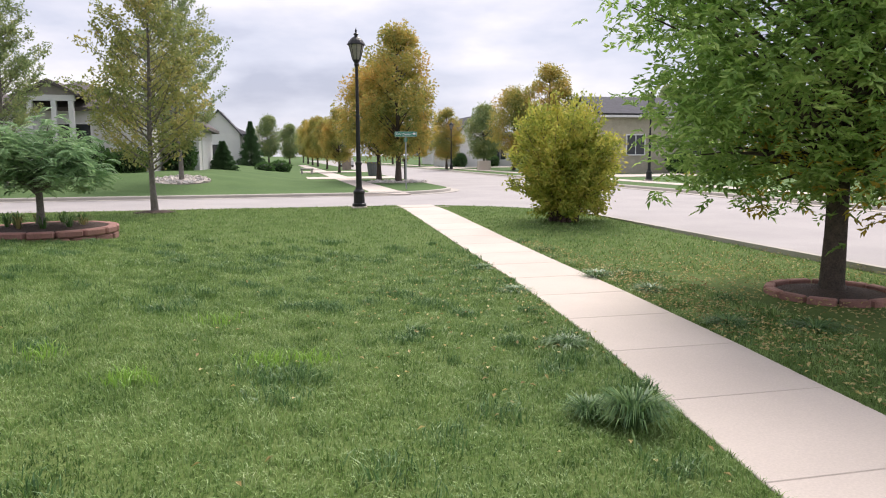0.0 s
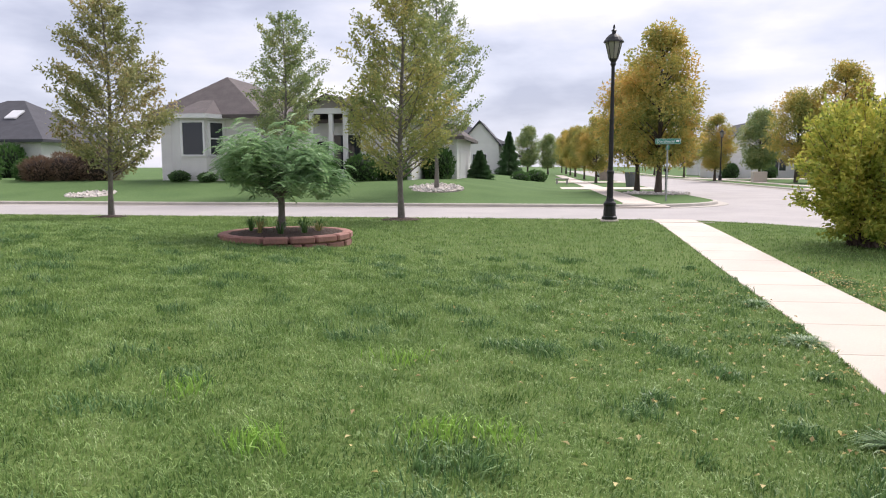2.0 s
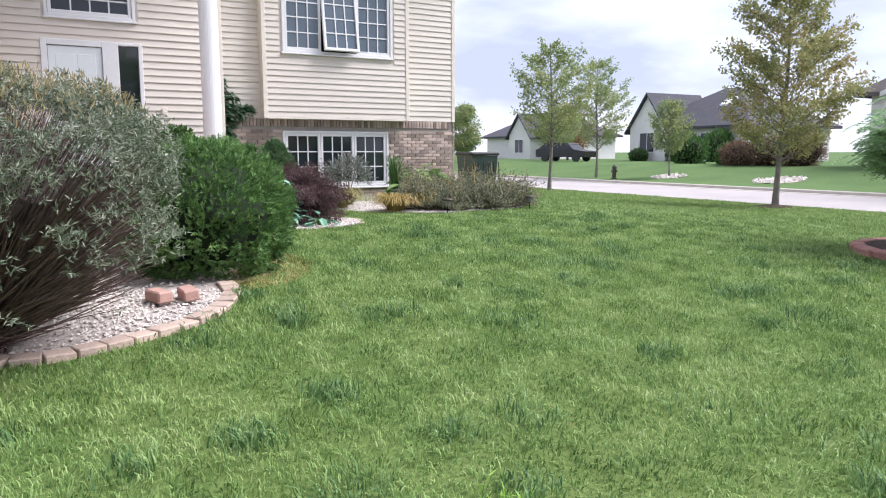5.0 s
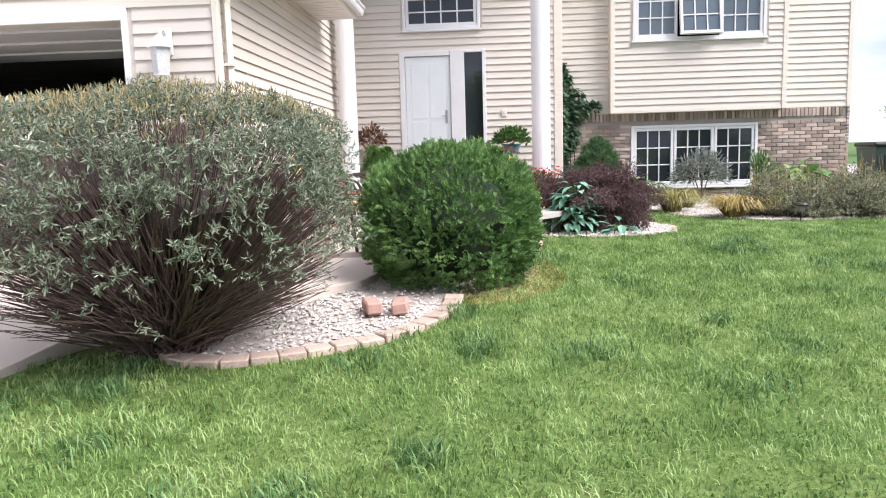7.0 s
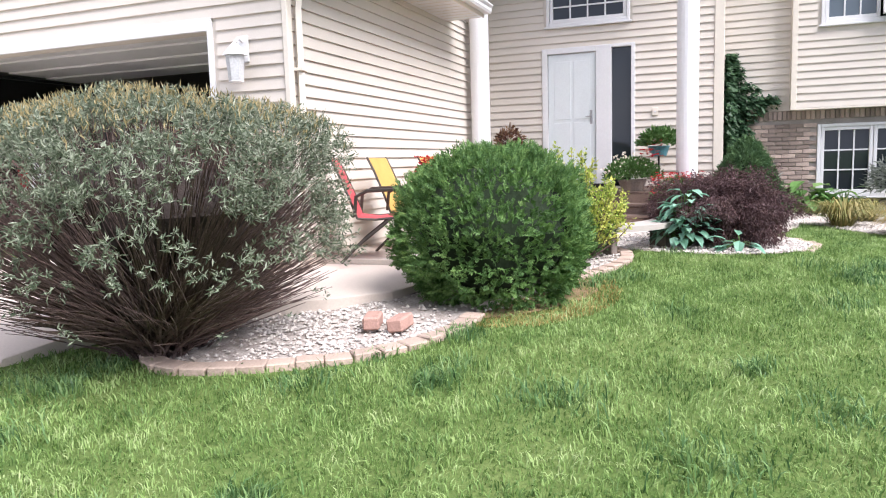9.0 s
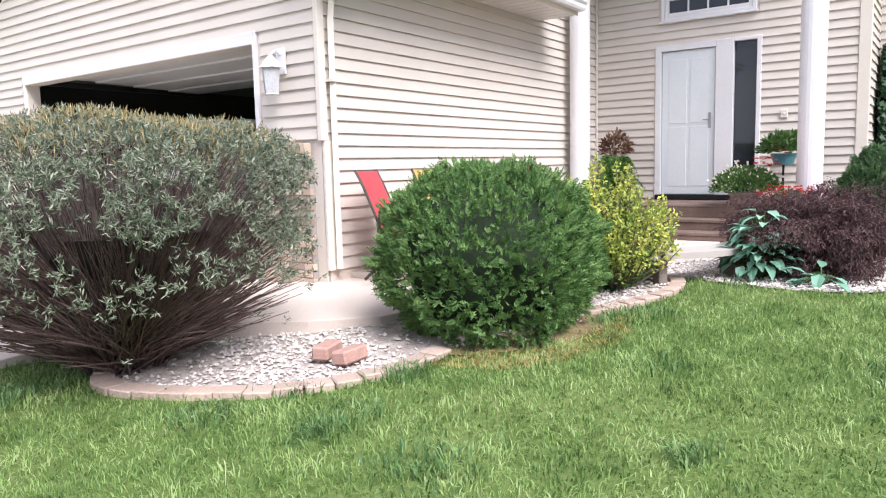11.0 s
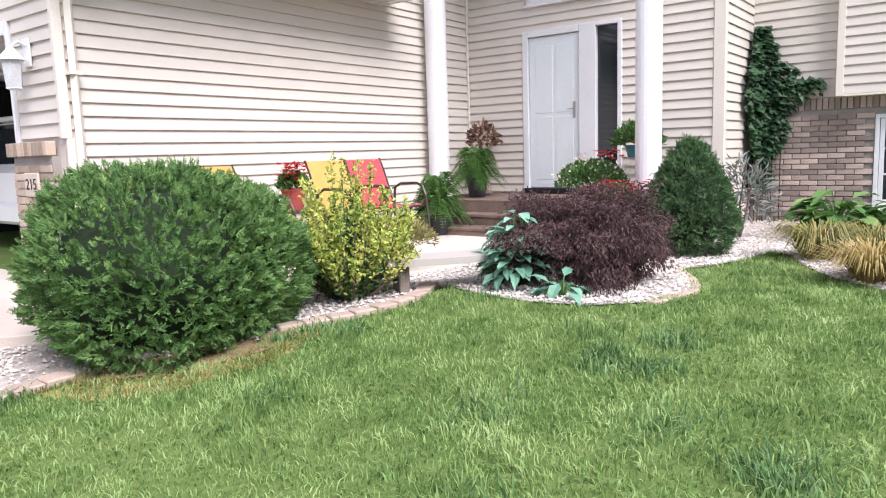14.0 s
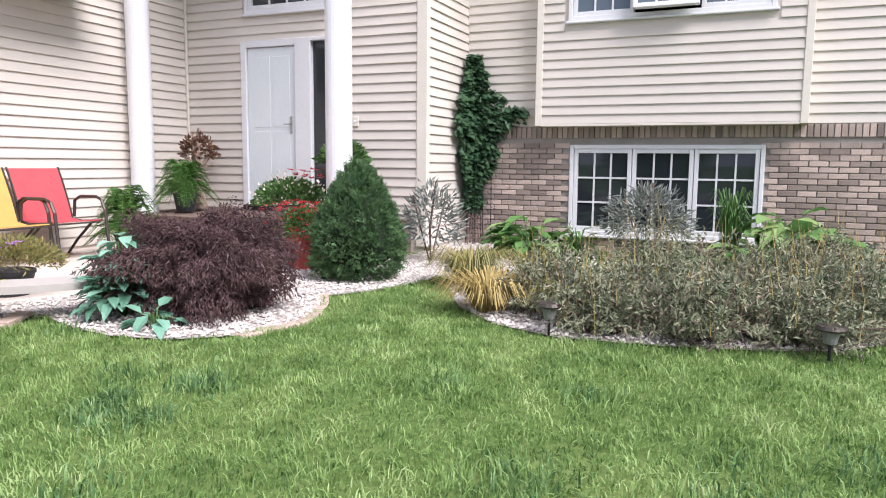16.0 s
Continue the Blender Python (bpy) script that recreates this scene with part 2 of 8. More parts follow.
# ---- mesh making ----
class Mesh:
    """Collects boxes, tubes and leaves into one mesh."""

    def __init__(self):
        self.v, self.f, self.n = [], [], 0

    def add(self, verts, faces):
        verts = np.asarray(verts, float)
        self.v.append(verts)
        for f in faces:
            self.f.append(np.asarray(f, int).reshape(len(f), -1) + self.n if isinstance(f, np.ndarray) and f.ndim == 2 else np.asarray([f], int) + self.n)
        self.n += len(verts)
        return self

    def box(self, lo, hi, bevel=0.0):
        (a, b, c), (d, e, g) = lo, hi
        if bevel:
            bm = bmesh.new()
            bmesh.ops.create_cube(bm, size=1)
            bmesh.ops.transform(bm, matrix=Matrix.Translation(((a + d) / 2, (b + e) / 2, (c + g) / 2)) @ Matrix.Diagonal((d - a, e - b, g - c, 1)), verts=bm.verts)
            bmesh.ops.bevel(bm, geom=bm.edges[:], offset=min(bevel, 0.45 * min(d - a, e - b, g - c)), segments=1, affect="EDGES")
            bm.verts.index_update()
            vs, fs = [v.co[:] for v in bm.verts], [[v.index for v in f.verts] for f in bm.faces]
            bm.free()
            return self.add(vs, fs)
        vs = [(a, b, c), (d, b, c), (d, e, c), (a, e, c), (a, b, g), (d, b, g), (d, e, g), (a, e, g)]
        return self.add(vs, [(0, 3, 2, 1), (4, 5, 6, 7), (0, 1, 5, 4), (1, 2, 6, 5), (2, 3, 7, 6), (3, 0, 4, 7)])

    def prism(self, outline, z0, z1):
        """Outline counter-clockwise; z0, z1 numbers or lists."""
        k = len(outline)
        z0 = [z0] * k if np.isscalar(z0) else z0
        z1 = [z1] * k if np.isscalar(z1) else z1
        vs = [(x, y, z) for (x, y), z in zip(outline, z0)] + [(x, y, z) for (x, y), z in zip(outline, z1)]
        fs = [tuple(range(k - 1, -1, -1)), tuple(range(k, 2 * k))] + [(i, (i + 1) % k, k + (i + 1) % k, k + i) for i in range(k)]
        return self.add(vs, fs)

    def tube(self, pts, radii, sides=8, cap=True):
        pts = np.asarray(pts, float)
        radii = [radii] * len(pts) if np.isscalar(radii) else radii
        tang = np.gradient(pts, axis=0)
        tang /= np.linalg.norm(tang, axis=1)[:, None] + 1e-9
        ref = np.array([0, 0, 1.0]) if abs(tang[0][2]) < 0.9 else np.array([1.0, 0, 0])
        ang = np.linspace(0, 2 * np.pi, sides, endpoint=False)
        vs = []
        for p, t, r in zip(pts, tang, radii):
            a = np.cross(t, ref)
            a /= np.linalg.norm(a) + 1e-9
            b = np.cross(t, a)
            vs.append(p + r * (np.cos(ang)[:, None] * a + np.sin(ang)[:, None] * b))
        fs = []
        for i in range(len(pts) - 1):
            q = np.arange(sides)
            fs.append(np.stack([i * sides + q, i * sides + (q + 1) % sides, (i + 1) * sides + (q + 1) % sides, (i + 1) * sides + q], 1))
        if cap:
            fs += [tuple(range(sides)), tuple(range(len(pts) * sides - 1, (len(pts) - 1) * sides - 1, -1))]
        return self.add(np.concatenate(vs), fs)

    def lathe(self, profile, center=(0, 0, 0), sides=16):
        """Profile of (radius, z), from below upwards."""
        ang = np.linspace(0, 2 * np.pi, sides, endpoint=False)
        vs = [(center[0] + r * math.cos(a), center[1] + r * math.sin(a), center[2] + z) for r, z in profile for a in ang]
        fs = [np.stack([i * sides + np.arange(sides), i * sides + (np.arange(sides) + 1) % sides, (i + 1) * sides + (np.arange(sides) + 1) % sides, (i + 1) * sides + np.arange(sides)], 1) for i in range(len(profile) - 1)]
        fs += [tuple(range(sides - 1, -1, -1)), tuple(range((len(profile) - 1) * sides, len(profile) * sides))]
        return self.add(vs, fs)

    def leaves(self, c, d, side, length, width, fold=0.25):
        """Folded four-cornered leaves: base, two flanks, tip."""
        c, d, side = (np.asarray(a, float) for a in (c, d, side))
        d = d / (np.linalg.norm(d, axis=1)[:, None] + 1e-9)
        side = side - (side * d).sum(1)[:, None] * d
        side = side / (np.linalg.norm(side, axis=1)[:, None] + 1e-9)
        up = np.cross(side, d)
        length, width = np.broadcast_to(length, len(c))[:, None], np.broadcast_to(width, len(c))[:, None]
        mid = c + d * length * 0.45
        vs = np.stack([c, mid + side * width / 2 + up * width * fold, c + d * length - up * length * 0.12, mid - side * width / 2 + up * width * fold], 1).reshape(-1, 3)
        q = np.arange(len(c))[:, None] * 4
        return self.add(vs, [np.concatenate([q + [0, 1, 2], q + [0, 2, 3]])])

    def data(self, name, mat=None, smooth=False):
        me = bpy.data.meshes.new(name)
        verts = np.concatenate(self.v)
        loops = np.concatenate([f.ravel() for f in self.f])
        counts = np.concatenate([np.full(len(f), f.shape[1]) for f in self.f])
        me.vertices.add(len(verts))
        me.vertices.foreach_set("co", verts.astype(np.float32).ravel())
        me.loops.add(len(loops))
        me.loops.foreach_set("vertex_index", loops.astype(np.int32))
        me.polygons.add(len(counts))
        starts = np.concatenate([[0], np.cumsum(counts)[:-1]])
        me.polygons.foreach_set("loop_start", starts.astype(np.int32))
        me.polygons.foreach_set("use_smooth", np.full(len(counts), bool(smooth)))
        me.update(calc_edges=True)
        me.validate()
        if mat:
            me.materials.append(mat)
        return me


FINE = {"twig_mass", "shade_core", "branches", "leaf_tuft", "fronds", "flower_stalks", "stalks", "boards", "leaves", "foliage", "crown", "bay_boards", "clipped_top", "yellow_leaves", "dried_flowers", "soffit_groove"}


def part(name, mesh, mat, parent=None, label="", smooth=False, loc=None):
    """One mesh object under a thing; mesh in the thing's own space, or moved by loc."""
    ob = new(name, mesh.data(name, mat, smooth) if isinstance(mesh, Mesh) else mesh)
    ob.parent = parent
    if loc:
        ob.location = loc
    return tagged(ob, label, kind="stuff" if name in FINE else "")


def thing(name, at=(0, 0, 0), label="", category="", group="", kind="", turn=0.0):
    ob = new(name)
    ob.empty_display_size = 0.1
    ob.matrix_basis = pose(*at, 0, 0, turn)
    return tagged(ob, label, category, group, kind)


def structure(name, mesh, mat, label, category, smooth=False):
    return tagged(part(name, mesh, mat, None, "", smooth), label, category, "", "structure")


def smooth01(a, b, v):
    v = np.clip((v - a) / (b - a), 0, 1)
    return v * v * (3 - 2 * v)


def lawn_height(x, y):
    """The front lawn rises from the pavement to the house and falls to the side street."""
    return -0.08 + (1 - smooth01(9.5, 20.5, y)) * np.clip(0.0625 * (1.5 - x), 0, 0.60) + 0.08 * smooth01(9, 20, y)


def H(x, y):
    return float(lawn_height(np.float64(x), np.float64(y)))


def north_height(x, y):
    return 0.70 * smooth01(30, 38.5, y) * (1 - smooth01(-6, 2.0, x))


# ---- ground, roads, pavements ----
def sheet(rows, height, thick=0.0):
    """A surface between left and right edges given row by row: (y, x0, x1, columns)."""
    m = Mesh()
    vs = []
    k = rows[0][3]
    for y, x0, x1, _ in rows:
        xs = np.linspace(x0, x1, k)
        vs.append(np.stack([xs, np.full(k, y), height(xs, np.full(k, y))], 1))
    i, j = np.meshgrid(np.arange(len(rows) - 1), np.arange(k - 1), indexing="ij")
    a = (i * k + j).ravel()
    m.add(np.concatenate(vs), [np.stack([a, a + 1, a + k + 1, a + k], 1)])
    return m


def flat(z):
    return lambda x, y: np.full(len(x), z)


ground = Mesh().add([(-3000, -3000, -0.20), (3000, -3000, -0.20), (3000, 3000, -0.20), (-3000, 3000, -0.20)], [(0, 1, 2, 3)])
structure("ground", ground, FARTURF, "flat green grassland reaching to the horizon", "ground")
ROAD_Z = -0.13
NEAR, FAR, EAST, EAST2 = 21.3, 29.3, 7.3, 16.3
road = Mesh().box((-160, NEAR - 0.3, -0.18), (EAST - 0.1, FAR + 0.3, ROAD_Z))
structure("road_side_street", road, ROADMAT, "pale grey concrete residential side street", "road")
road = Mesh().box((EAST - 6, -60, -0.19), (EAST2 + 1.5, 260, ROAD_Z - 0.004))
structure("road_main_street", road, ROADMAT, "pale grey concrete residential street", "road")


def corner_x(y, y_end, x_edge, r, sign=1):
    """Right-hand edge of a lot whose corner is rounded with radius r at y_end."""
    d = (y - (y_end - r)) if sign > 0 else ((y_end + r) - y)
    return x_edge if d <= 0 else x_edge - r + math.sqrt(max(0.0, r * r - d * d))


def lot(name, ys, left, right, height, cols, label, mat=None):
    return structure(name, sheet([(y, left(y), right(y), cols) for y in ys], height), mat or SOIL, label, "lawn", True)


ys_front = list(np.linspace(-50, 2, 18)[:-1]) + list(np.linspace(2, NEAR, 78))
front_right = lambda y: corner_x(y, NEAR, EAST, 5.0)
lot("lawn_front", ys_front, lambda y: -60.0, front_right, lawn_height, 150, "mown green front lawn with uneven patches")
ys_n = list(np.linspace(FAR, FAR + 10, 24)) + list(np.linspace(FAR + 10, 90, 16)[1:])
north_right = lambda y: corner_x(y, FAR, EAST, 4.5, -1)
lot("lawn_north", ys_n, lambda y: -160.0, north_right, north_height, 120, "dark green mown lawn across the side street", FARTURF)
lot("lawn_north_far", list(np.linspace(90, 260, 8)), lambda y: -160.0, lambda y: EAST, flat(0.0), 10, "green verge and lawns along the far street", FARTURF)
lot("lawn_east", list(np.linspace(-60, 260, 60)), lambda y: EAST2, lambda y: 160.0, flat(0.0), 12, "green lawn on the far side of the street", FARTURF)


def kerb(name, pts, label):
    """A kerb with its gutter, laid to the left of the line of points."""
    pts = np.asarray(pts, float)
    t = np.gradient(pts, axis=0)
    t /= np.linalg.norm(t, axis=1)[:, None]
    nrm = -np.stack([t[:, 1], -t[:, 0]], 1)
    prof = [(-0.02, -0.2), (-0.02, 0.008), (0.10, 0.004), (0.15, -0.02), (0.19, -0.115), (0.58, -0.118), (0.58, -0.2)]
    vs = np.concatenate([np.concatenate([pts + nrm * o, np.full((len(pts), 1), z)], 1)[:, None] for o, z in prof], 1)
    k = len(prof)
    m = Mesh()
    i, j = np.meshgrid(np.arange(len(pts) - 1), np.arange(k - 1), indexing="ij")
    a = (i * k + j).ravel()
    m.add(vs.reshape(-1, 3), [np.stack([a, a + 1, a + k + 1, a + k], 1)])
    structure(name, m, KERBMAT, label, "kerb")


def arc(cx, cy, r, a0, a1, k=12):
    return [(cx + r * math.cos(radians(a)), cy + r * math.sin(radians(a))) for a in np.linspace(a0, a1, k)]


kerb("kerb_front", [(x, NEAR) for x in np.linspace(-150, EAST - 5, 60)] + arc(EAST - 5, NEAR - 5, 5, 88, 2) + [(EAST, y) for y in np.linspace(16, -55, 30)], "pale concrete kerb and gutter round the front lawn")
kerb("kerb_north", [(EAST, y) for y in np.linspace(250, FAR + 5, 60)] + arc(EAST - 4.5, FAR + 4.5, 4.5, -2, -88) + [(x, FAR) for x in np.linspace(EAST - 5, -150, 60)], "pale concrete kerb and gutter of the north lawns")
kerb("kerb_east", [(EAST2, y) for y in np.linspace(-55, 250, 80)], "pale concrete kerb on the far side of the street")


def walk_left(y):
    return float(np.interp(y, [0, 2.6, 5.5, 8.7, 20.2], [1.62, 1.86, 2.24, 2.50, 2.98]))


def walk_right(y):
    return float(np.interp(y, [0, 3.3, 5.0, 7.6, 19.5], [2.95, 3.15, 3.32, 3.50, 4.05]))


def slab(name, outline, z0, z1, parent, mat=CONCRETE, label=""):
    bm = bmesh.new()
    f = bm.faces.new([bm.verts.new((x, y, z1 if np.isscalar(z1) else z1(x, y))) for x, y in outline])
    ext = bmesh.ops.extrude_face_region(bm, geom=[f])
    for g in ext["geom"]:
        if isinstance(g, bmesh.types.BMVert):
            g.co.z = z0 if np.isscalar(z0) else z0(g.co.x, g.co.y)
    bmesh.ops.recalc_face_normals(bm, faces=bm.faces)
    top = [e for e in bm.edges if all(v.co.z >= (z1 if np.isscalar(z1) else z1(v.co.x, v.co.y)) - 1e-5 for v in e.verts)]
    bmesh.ops.bevel(bm, geom=top, offset=0.006, segments=1, affect="EDGES")
    me = bpy.data.meshes.new(name)
    bm.to_mesh(me)
    bm.free()
    me.materials.append(mat)
    return part(name, me, None, parent, label)


pav = thing("pavement", label="pale concrete pavement of jointed slabs", category="pavement", kind="structure")
for i in range(24):
    y0, y1 = -5.39 + i * 1.16 + 0.002, -5.39 + (i + 1) * 1.16 - 0.002
    if y1 > NEAR:
        break
    slab("paving_slab", [(walk_left(y0), y0), (walk_right(y0), y0), (walk_right(y1), y1), (walk_left(y1), y1)], -0.25, lambda x, y: H(3, y) + 0.012, pav)
pav = thing("pavement_north", label="pale concrete pavement across the side street", category="pavement", kind="structure")
for i in range(60):
    y0, y1 = FAR + 0.6 + i * 1.5 + 0.01, FAR + 0.6 + (i + 1) * 1.5 - 0.01
    x0, x1 = 3.2 - 0.012 * (y0 - FAR), 3.2 - 0.012 * (y1 - FAR)
    slab("paving_slab", [(x0, y0), (x0 + 1.25, y0), (x1 + 1.25, y1), (x1, y1)], -0.2, 0.02, pav)
ramp = slab("kerb_ramp", [(walk_left(NEAR) - 0.25, NEAR - 1.1), (walk_left(NEAR) + 1.4, NEAR - 1.1), (walk_left(NEAR) + 1.5, NEAR + 0.2), (walk_left(NEAR) - 0.3, NEAR + 0.2)], -0.25, lambda x, y: 0.022 if y < NEAR else -0.07, None)
tagged(ramp, "pale concrete kerb ramp at the end of the pavement", "kerb", "", "structure")
ramp = slab("kerb_ramp_north", [(2.9, FAR - 0.2), (4.8, FAR - 0.2), (4.5, FAR + 0.6), (3.15, FAR + 0.6)], -0.25, lambda x, y: 0.022 if y > FAR else -0.07, None)
tagged(ramp, "pale concrete kerb ramp of the north pavement", "kerb", "", "structure")

# driveway and front path
GX, GY = -6.96, 2.95
DOOR_X, FACE_X, BAY_X = -12.92, -14.28, -14.07
drive = thing("driveway", label="broad pale concrete driveway before the garage", category="driveway", kind="structure")
dz = lambda x, y: H(x, 2.0) + 0.03 if x > -6.2 else 0.47
xs = [7.2, 4.3, 1.4, -1.4, -4.2, GX - 0.02]
for a, b in zip(xs[:-1], xs[1:]):
    for c, d in ((-3.6, -0.6), (-0.594, 2.15)):
        d2 = 2.15 if d < 2.2 and d > 0 else d
        d3 = 2.55 if (b < -4 and d > 0) else d2
        d4 = 2.55 if (a < -4 and d > 0) else d2
        slab("driveway_slab", [(b + 0.006, c), (a - 0.006, c), (a - 0.006, d4), (b + 0.006, d3)], -0.2, dz, drive)
path_ = thing("front_path", label="pale concrete path from driveway to porch", category="path", kind="structure")
slab("path_slab", [(GX - 0.3, 2.56), (-4.25, 2.56), (-4.75, 2.78), (-5.40, 3.45), (-5.75, 3.95), (-6.12, 4.30), (GX - 0.3, 4.62)], 0.1, lambda x, y: 0.50 if x < -6.5 else 0.475 if x < -5 else 0.33 + (-4.25 - x) * 0.19, path_)
slab("path_slab", [(-9.3, GY + 0.01), (GX - 0.312, GY + 0.01), (GX - 0.312, 4.61), (-8.1, 5.0), (-9.3, 5.38)], 0.2, 0.55, path_)
slab("path_slab", [(-11.4, GY + 0.01), (-9.312, GY + 0.01), (-9.312, 5.39), (-10.2, 5.75), (-11.4, 5.9)], 0.2, 0.565, path_)

# ---- the house ----
COURSE = 0.1143


def cut(length, z, holes):
    """Stretches of a course left over by the openings."""
    spans = [(0.0, length)]
    for a0, a1, b0, b1 in holes:
        if b0 < z < b1:
            spans = [s for lo, hi in spans for s in ((lo, min(hi, a0)), (max(lo, a1), hi)) if s[1] - s[0] > 0.02]
    return spans


def siding(parent, p0, along, out, length, z0, z1, holes=(), mat=None, course=COURSE, slope=None):
    """Lapped boards on a wall: from p0 along a direction, each course proud at its lower edge."""
    a, o = np.array(along, float), np.array(out, float)
    k = 0
    while z0 + k * course < z1 - 0.01:
        za, zb = z0 + k * course, min(z1, z0 + (k + 1) * course)
        top = length if slope is None else max(0.0, slope(zb))
        for lo, hi in cut(length, (za + zb) / 2, holes):
            if slope is not None:
                lo, hi = max(lo, (length - top) / 2), min(hi, (length + top) / 2)
                if hi - lo < 0.05:
                    continue
            vs = [(*(np.array(p0) + a * s + o * d), z) for s in (lo, hi) for d, z in ((-0.005, za), (0.023, za), (0.022, za + 0.008), (0.003, zb), (-0.005, zb))]
            m = Mesh().add(vs, [(0, 1, 2, 3, 4), (9, 8, 7, 6, 5), (0, 5, 6, 1), (1, 6, 7, 2), (2, 7, 8, 3), (3, 8, 9, 4), (4, 9, 5, 0)])
            part("siding_board", m, mat or SIDING, parent)
        k += 1


def wall_block(name, boxes, label, mat=SIDING):
    m = Mesh()
    for lo, hi in boxes:
        m.box(lo, hi)
    return structure(name, m, mat, label, "wall")


# garage: side wall faces the front path, front wall holds the open door
w = wall_block("wall_garage_side", [((-12.9, GY - 0.16, 0.2), (GX - 0.02, GY, 3.6)), ((-12.9, GY - 0.16, 3.6), (-11.0, GY, 6.2))], "cream vinyl siding on the garage side wall")
siding(w, (-12.9, GY), (1, 0), (0, 1), 12.9 + GX, 0.60, 3.43)
siding(w, (-12.9, GY), (1, 0), (0, 1), 1.9, 3.43, 6.0)
structure("foundation_garage", Mesh().box((-12.9, GY - 0.15, 0.2), (GX - 0.03, GY + 0.006, 0.60)), CONCRETE, "low concrete foundation under the garage siding", "foundation")
OPEN0, OPEN1, OPEN_Z = -2.45, 2.10, 2.72
w = wall_block("wall_garage_front", [((GX - 0.16, OPEN1, 0.3), (GX, GY, 3.45)), ((GX - 0.16, OPEN0, OPEN_Z), (GX, OPEN1, 3.45)), ((GX - 0.16, -3.6, 0.3), (GX, OPEN0, 3.45))], "cream vinyl siding round the open garage door")
siding(w, (GX, -3.6), (0, 1), (1, 0), GY + 3.6, 1.80, 5.6, [(OPEN0 + 3.6 - 0.10, OPEN1 + 3.6 + 0.10, 0.0, OPEN_Z + 0.13)], slope=lambda z: 6.55 * min(1.0, 1 - (z - 3.5) / 2.15))
m = Mesh().add([(GX - 0.16, GY, 3.45), (GX - 0.16, -3.6, 3.45), (GX - 0.16, -0.33, 5.58), (GX, GY, 3.45), (GX, -3.6, 3.45), (GX, -0.33, 5.58)], [(0, 1, 2), (5, 4, 3), (0, 2, 5, 3), (2, 1, 4, 5)])
structure("wall_garage_gable", m, SIDING, "cream gable over the garage door", "wall")
m = Mesh()
m.box((GX - 0.001, OPEN1, 0.47), (GX + 0.03, OPEN1 + 0.055, OPEN_Z + 0.12), 0.004).box((GX - 0.001, OPEN0 - 0.055, 0.47), (GX + 0.03, OPEN0, OPEN_Z + 0.12), 0.004).box((GX, OPEN0, OPEN_Z), (GX + 0.033, OPEN1, OPEN_Z + 0.12), 0.004)
structure("trim_garage_door", m, WHITE, "white casing round the garage opening", "trim")
m = Mesh().box((GX - 0.05, GY - 0.02, 1.78), (GX + 0.035, GY + 0.035, 3.43), 0.005)
m.box((GX - 0.10, GY + 0.001, 0.60), (GX - 0.001, GY + 0.035, 1.78), 0.005)
structure("trim_garage_corner", m, TRIM, "cream corner board of the garage", "trim")
# inner walls coloured near-black in place of the garage's shade
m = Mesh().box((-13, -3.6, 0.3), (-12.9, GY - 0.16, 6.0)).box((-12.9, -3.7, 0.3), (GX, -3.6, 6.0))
structure("wall_garage_back", m, DARK, "plain inner walls closing the garage, near-black as painted-in shade", "wall")
# ceiling colour darkened too, as shade under the roof
structure("ceiling_garage", Mesh().box((-12.9, -3.6, 2.95), (GX - 0.16, GY - 0.16, 3.05)), material("garage_ceiling_shade", (0.16, 0.155, 0.15), 0.9), "plain garage ceiling, greyed to stand in for shade", "ceiling")
structure("floor_garage", Mesh().box((-12.9, -3.6, 0.3), (GX - 0.02, GY - 0.16, 0.468)), CONCRETE, "bare concrete garage floor", "floor")
# the garage door, rolled up under the ceiling
door_up = thing("garage_door", (0, 0, 0), "white sectional garage door rolled up under the ceiling", "garage door")
for i in range(4):
    part("door_section", Mesh().box((-9.6 + i * 0.58, OPEN0 + 0.02, 2.78 + 0.02 * i), (-9.04 + i * 0.58, OPEN1 - 0.02, 2.825 + 0.02 * i), 0.006), WHITE, door_up)
for y in (OPEN0 + 0.05, OPEN1 - 0.05):
    part("track", Mesh().box((-9.7, y - 0.03, 2.73), (GX - 0.17, y + 0.03, 2.76)), BLACKMETAL, door_up)


# bricks
def brick_data(name, size, mat):
    return Mesh().box((0, 0, 0), size, 0.004).data(name, mat)


def brickwork(parent, x, y0, y1, z0, z1, mat, holes=(), limit=300, first=(0, 0)):
    """A face of running bond looking along +x: bricks proud of the mortar."""
    L, h, j = 0.194, 0.058, 0.011
    me = brick_data("brick", (0.05, L, h), mat)
    rest, count = Mesh(), 0
    row = 0
    z = z0
    while z + h <= z1 + 0.005:
        y = y0 - (L + j) / 2 * (row % 2)
        while y < y1 - 0.02:
            a, b = max(y, y0), min(y + L, y1)
            mid = (a + b) / 2
            if b - a > 0.03 and not any(p < mid < q and r < z + h / 2 < s for p, q, r, s in holes):
                if b - a > L - 0.001 and count < limit and y > first[0]:
                    ob = part("brick", me, None, parent, loc=(x + random.uniform(-0.002, 0.003), y, z))
                    count += 1
                else:
                    rest.box((x, a, z), (x + 0.05, b, z + h))
            y += L + j
        z += h + j
        row += 1
    if rest.n:
        tagged(part("bricks", rest, mat, parent), kind="stuff")


def soldiers(parent, x, y0, y1, z0, mat, h=0.13, depth=0.055):
    me = Mesh().box((0, 0, 0), (depth, 0.058, h), 0.004).data("brick", mat)
    y = y0
    while y + 0.058 <= y1 + 0.01:
        part("brick", me, None, parent, loc=(x, y, z0))
        y += 0.069


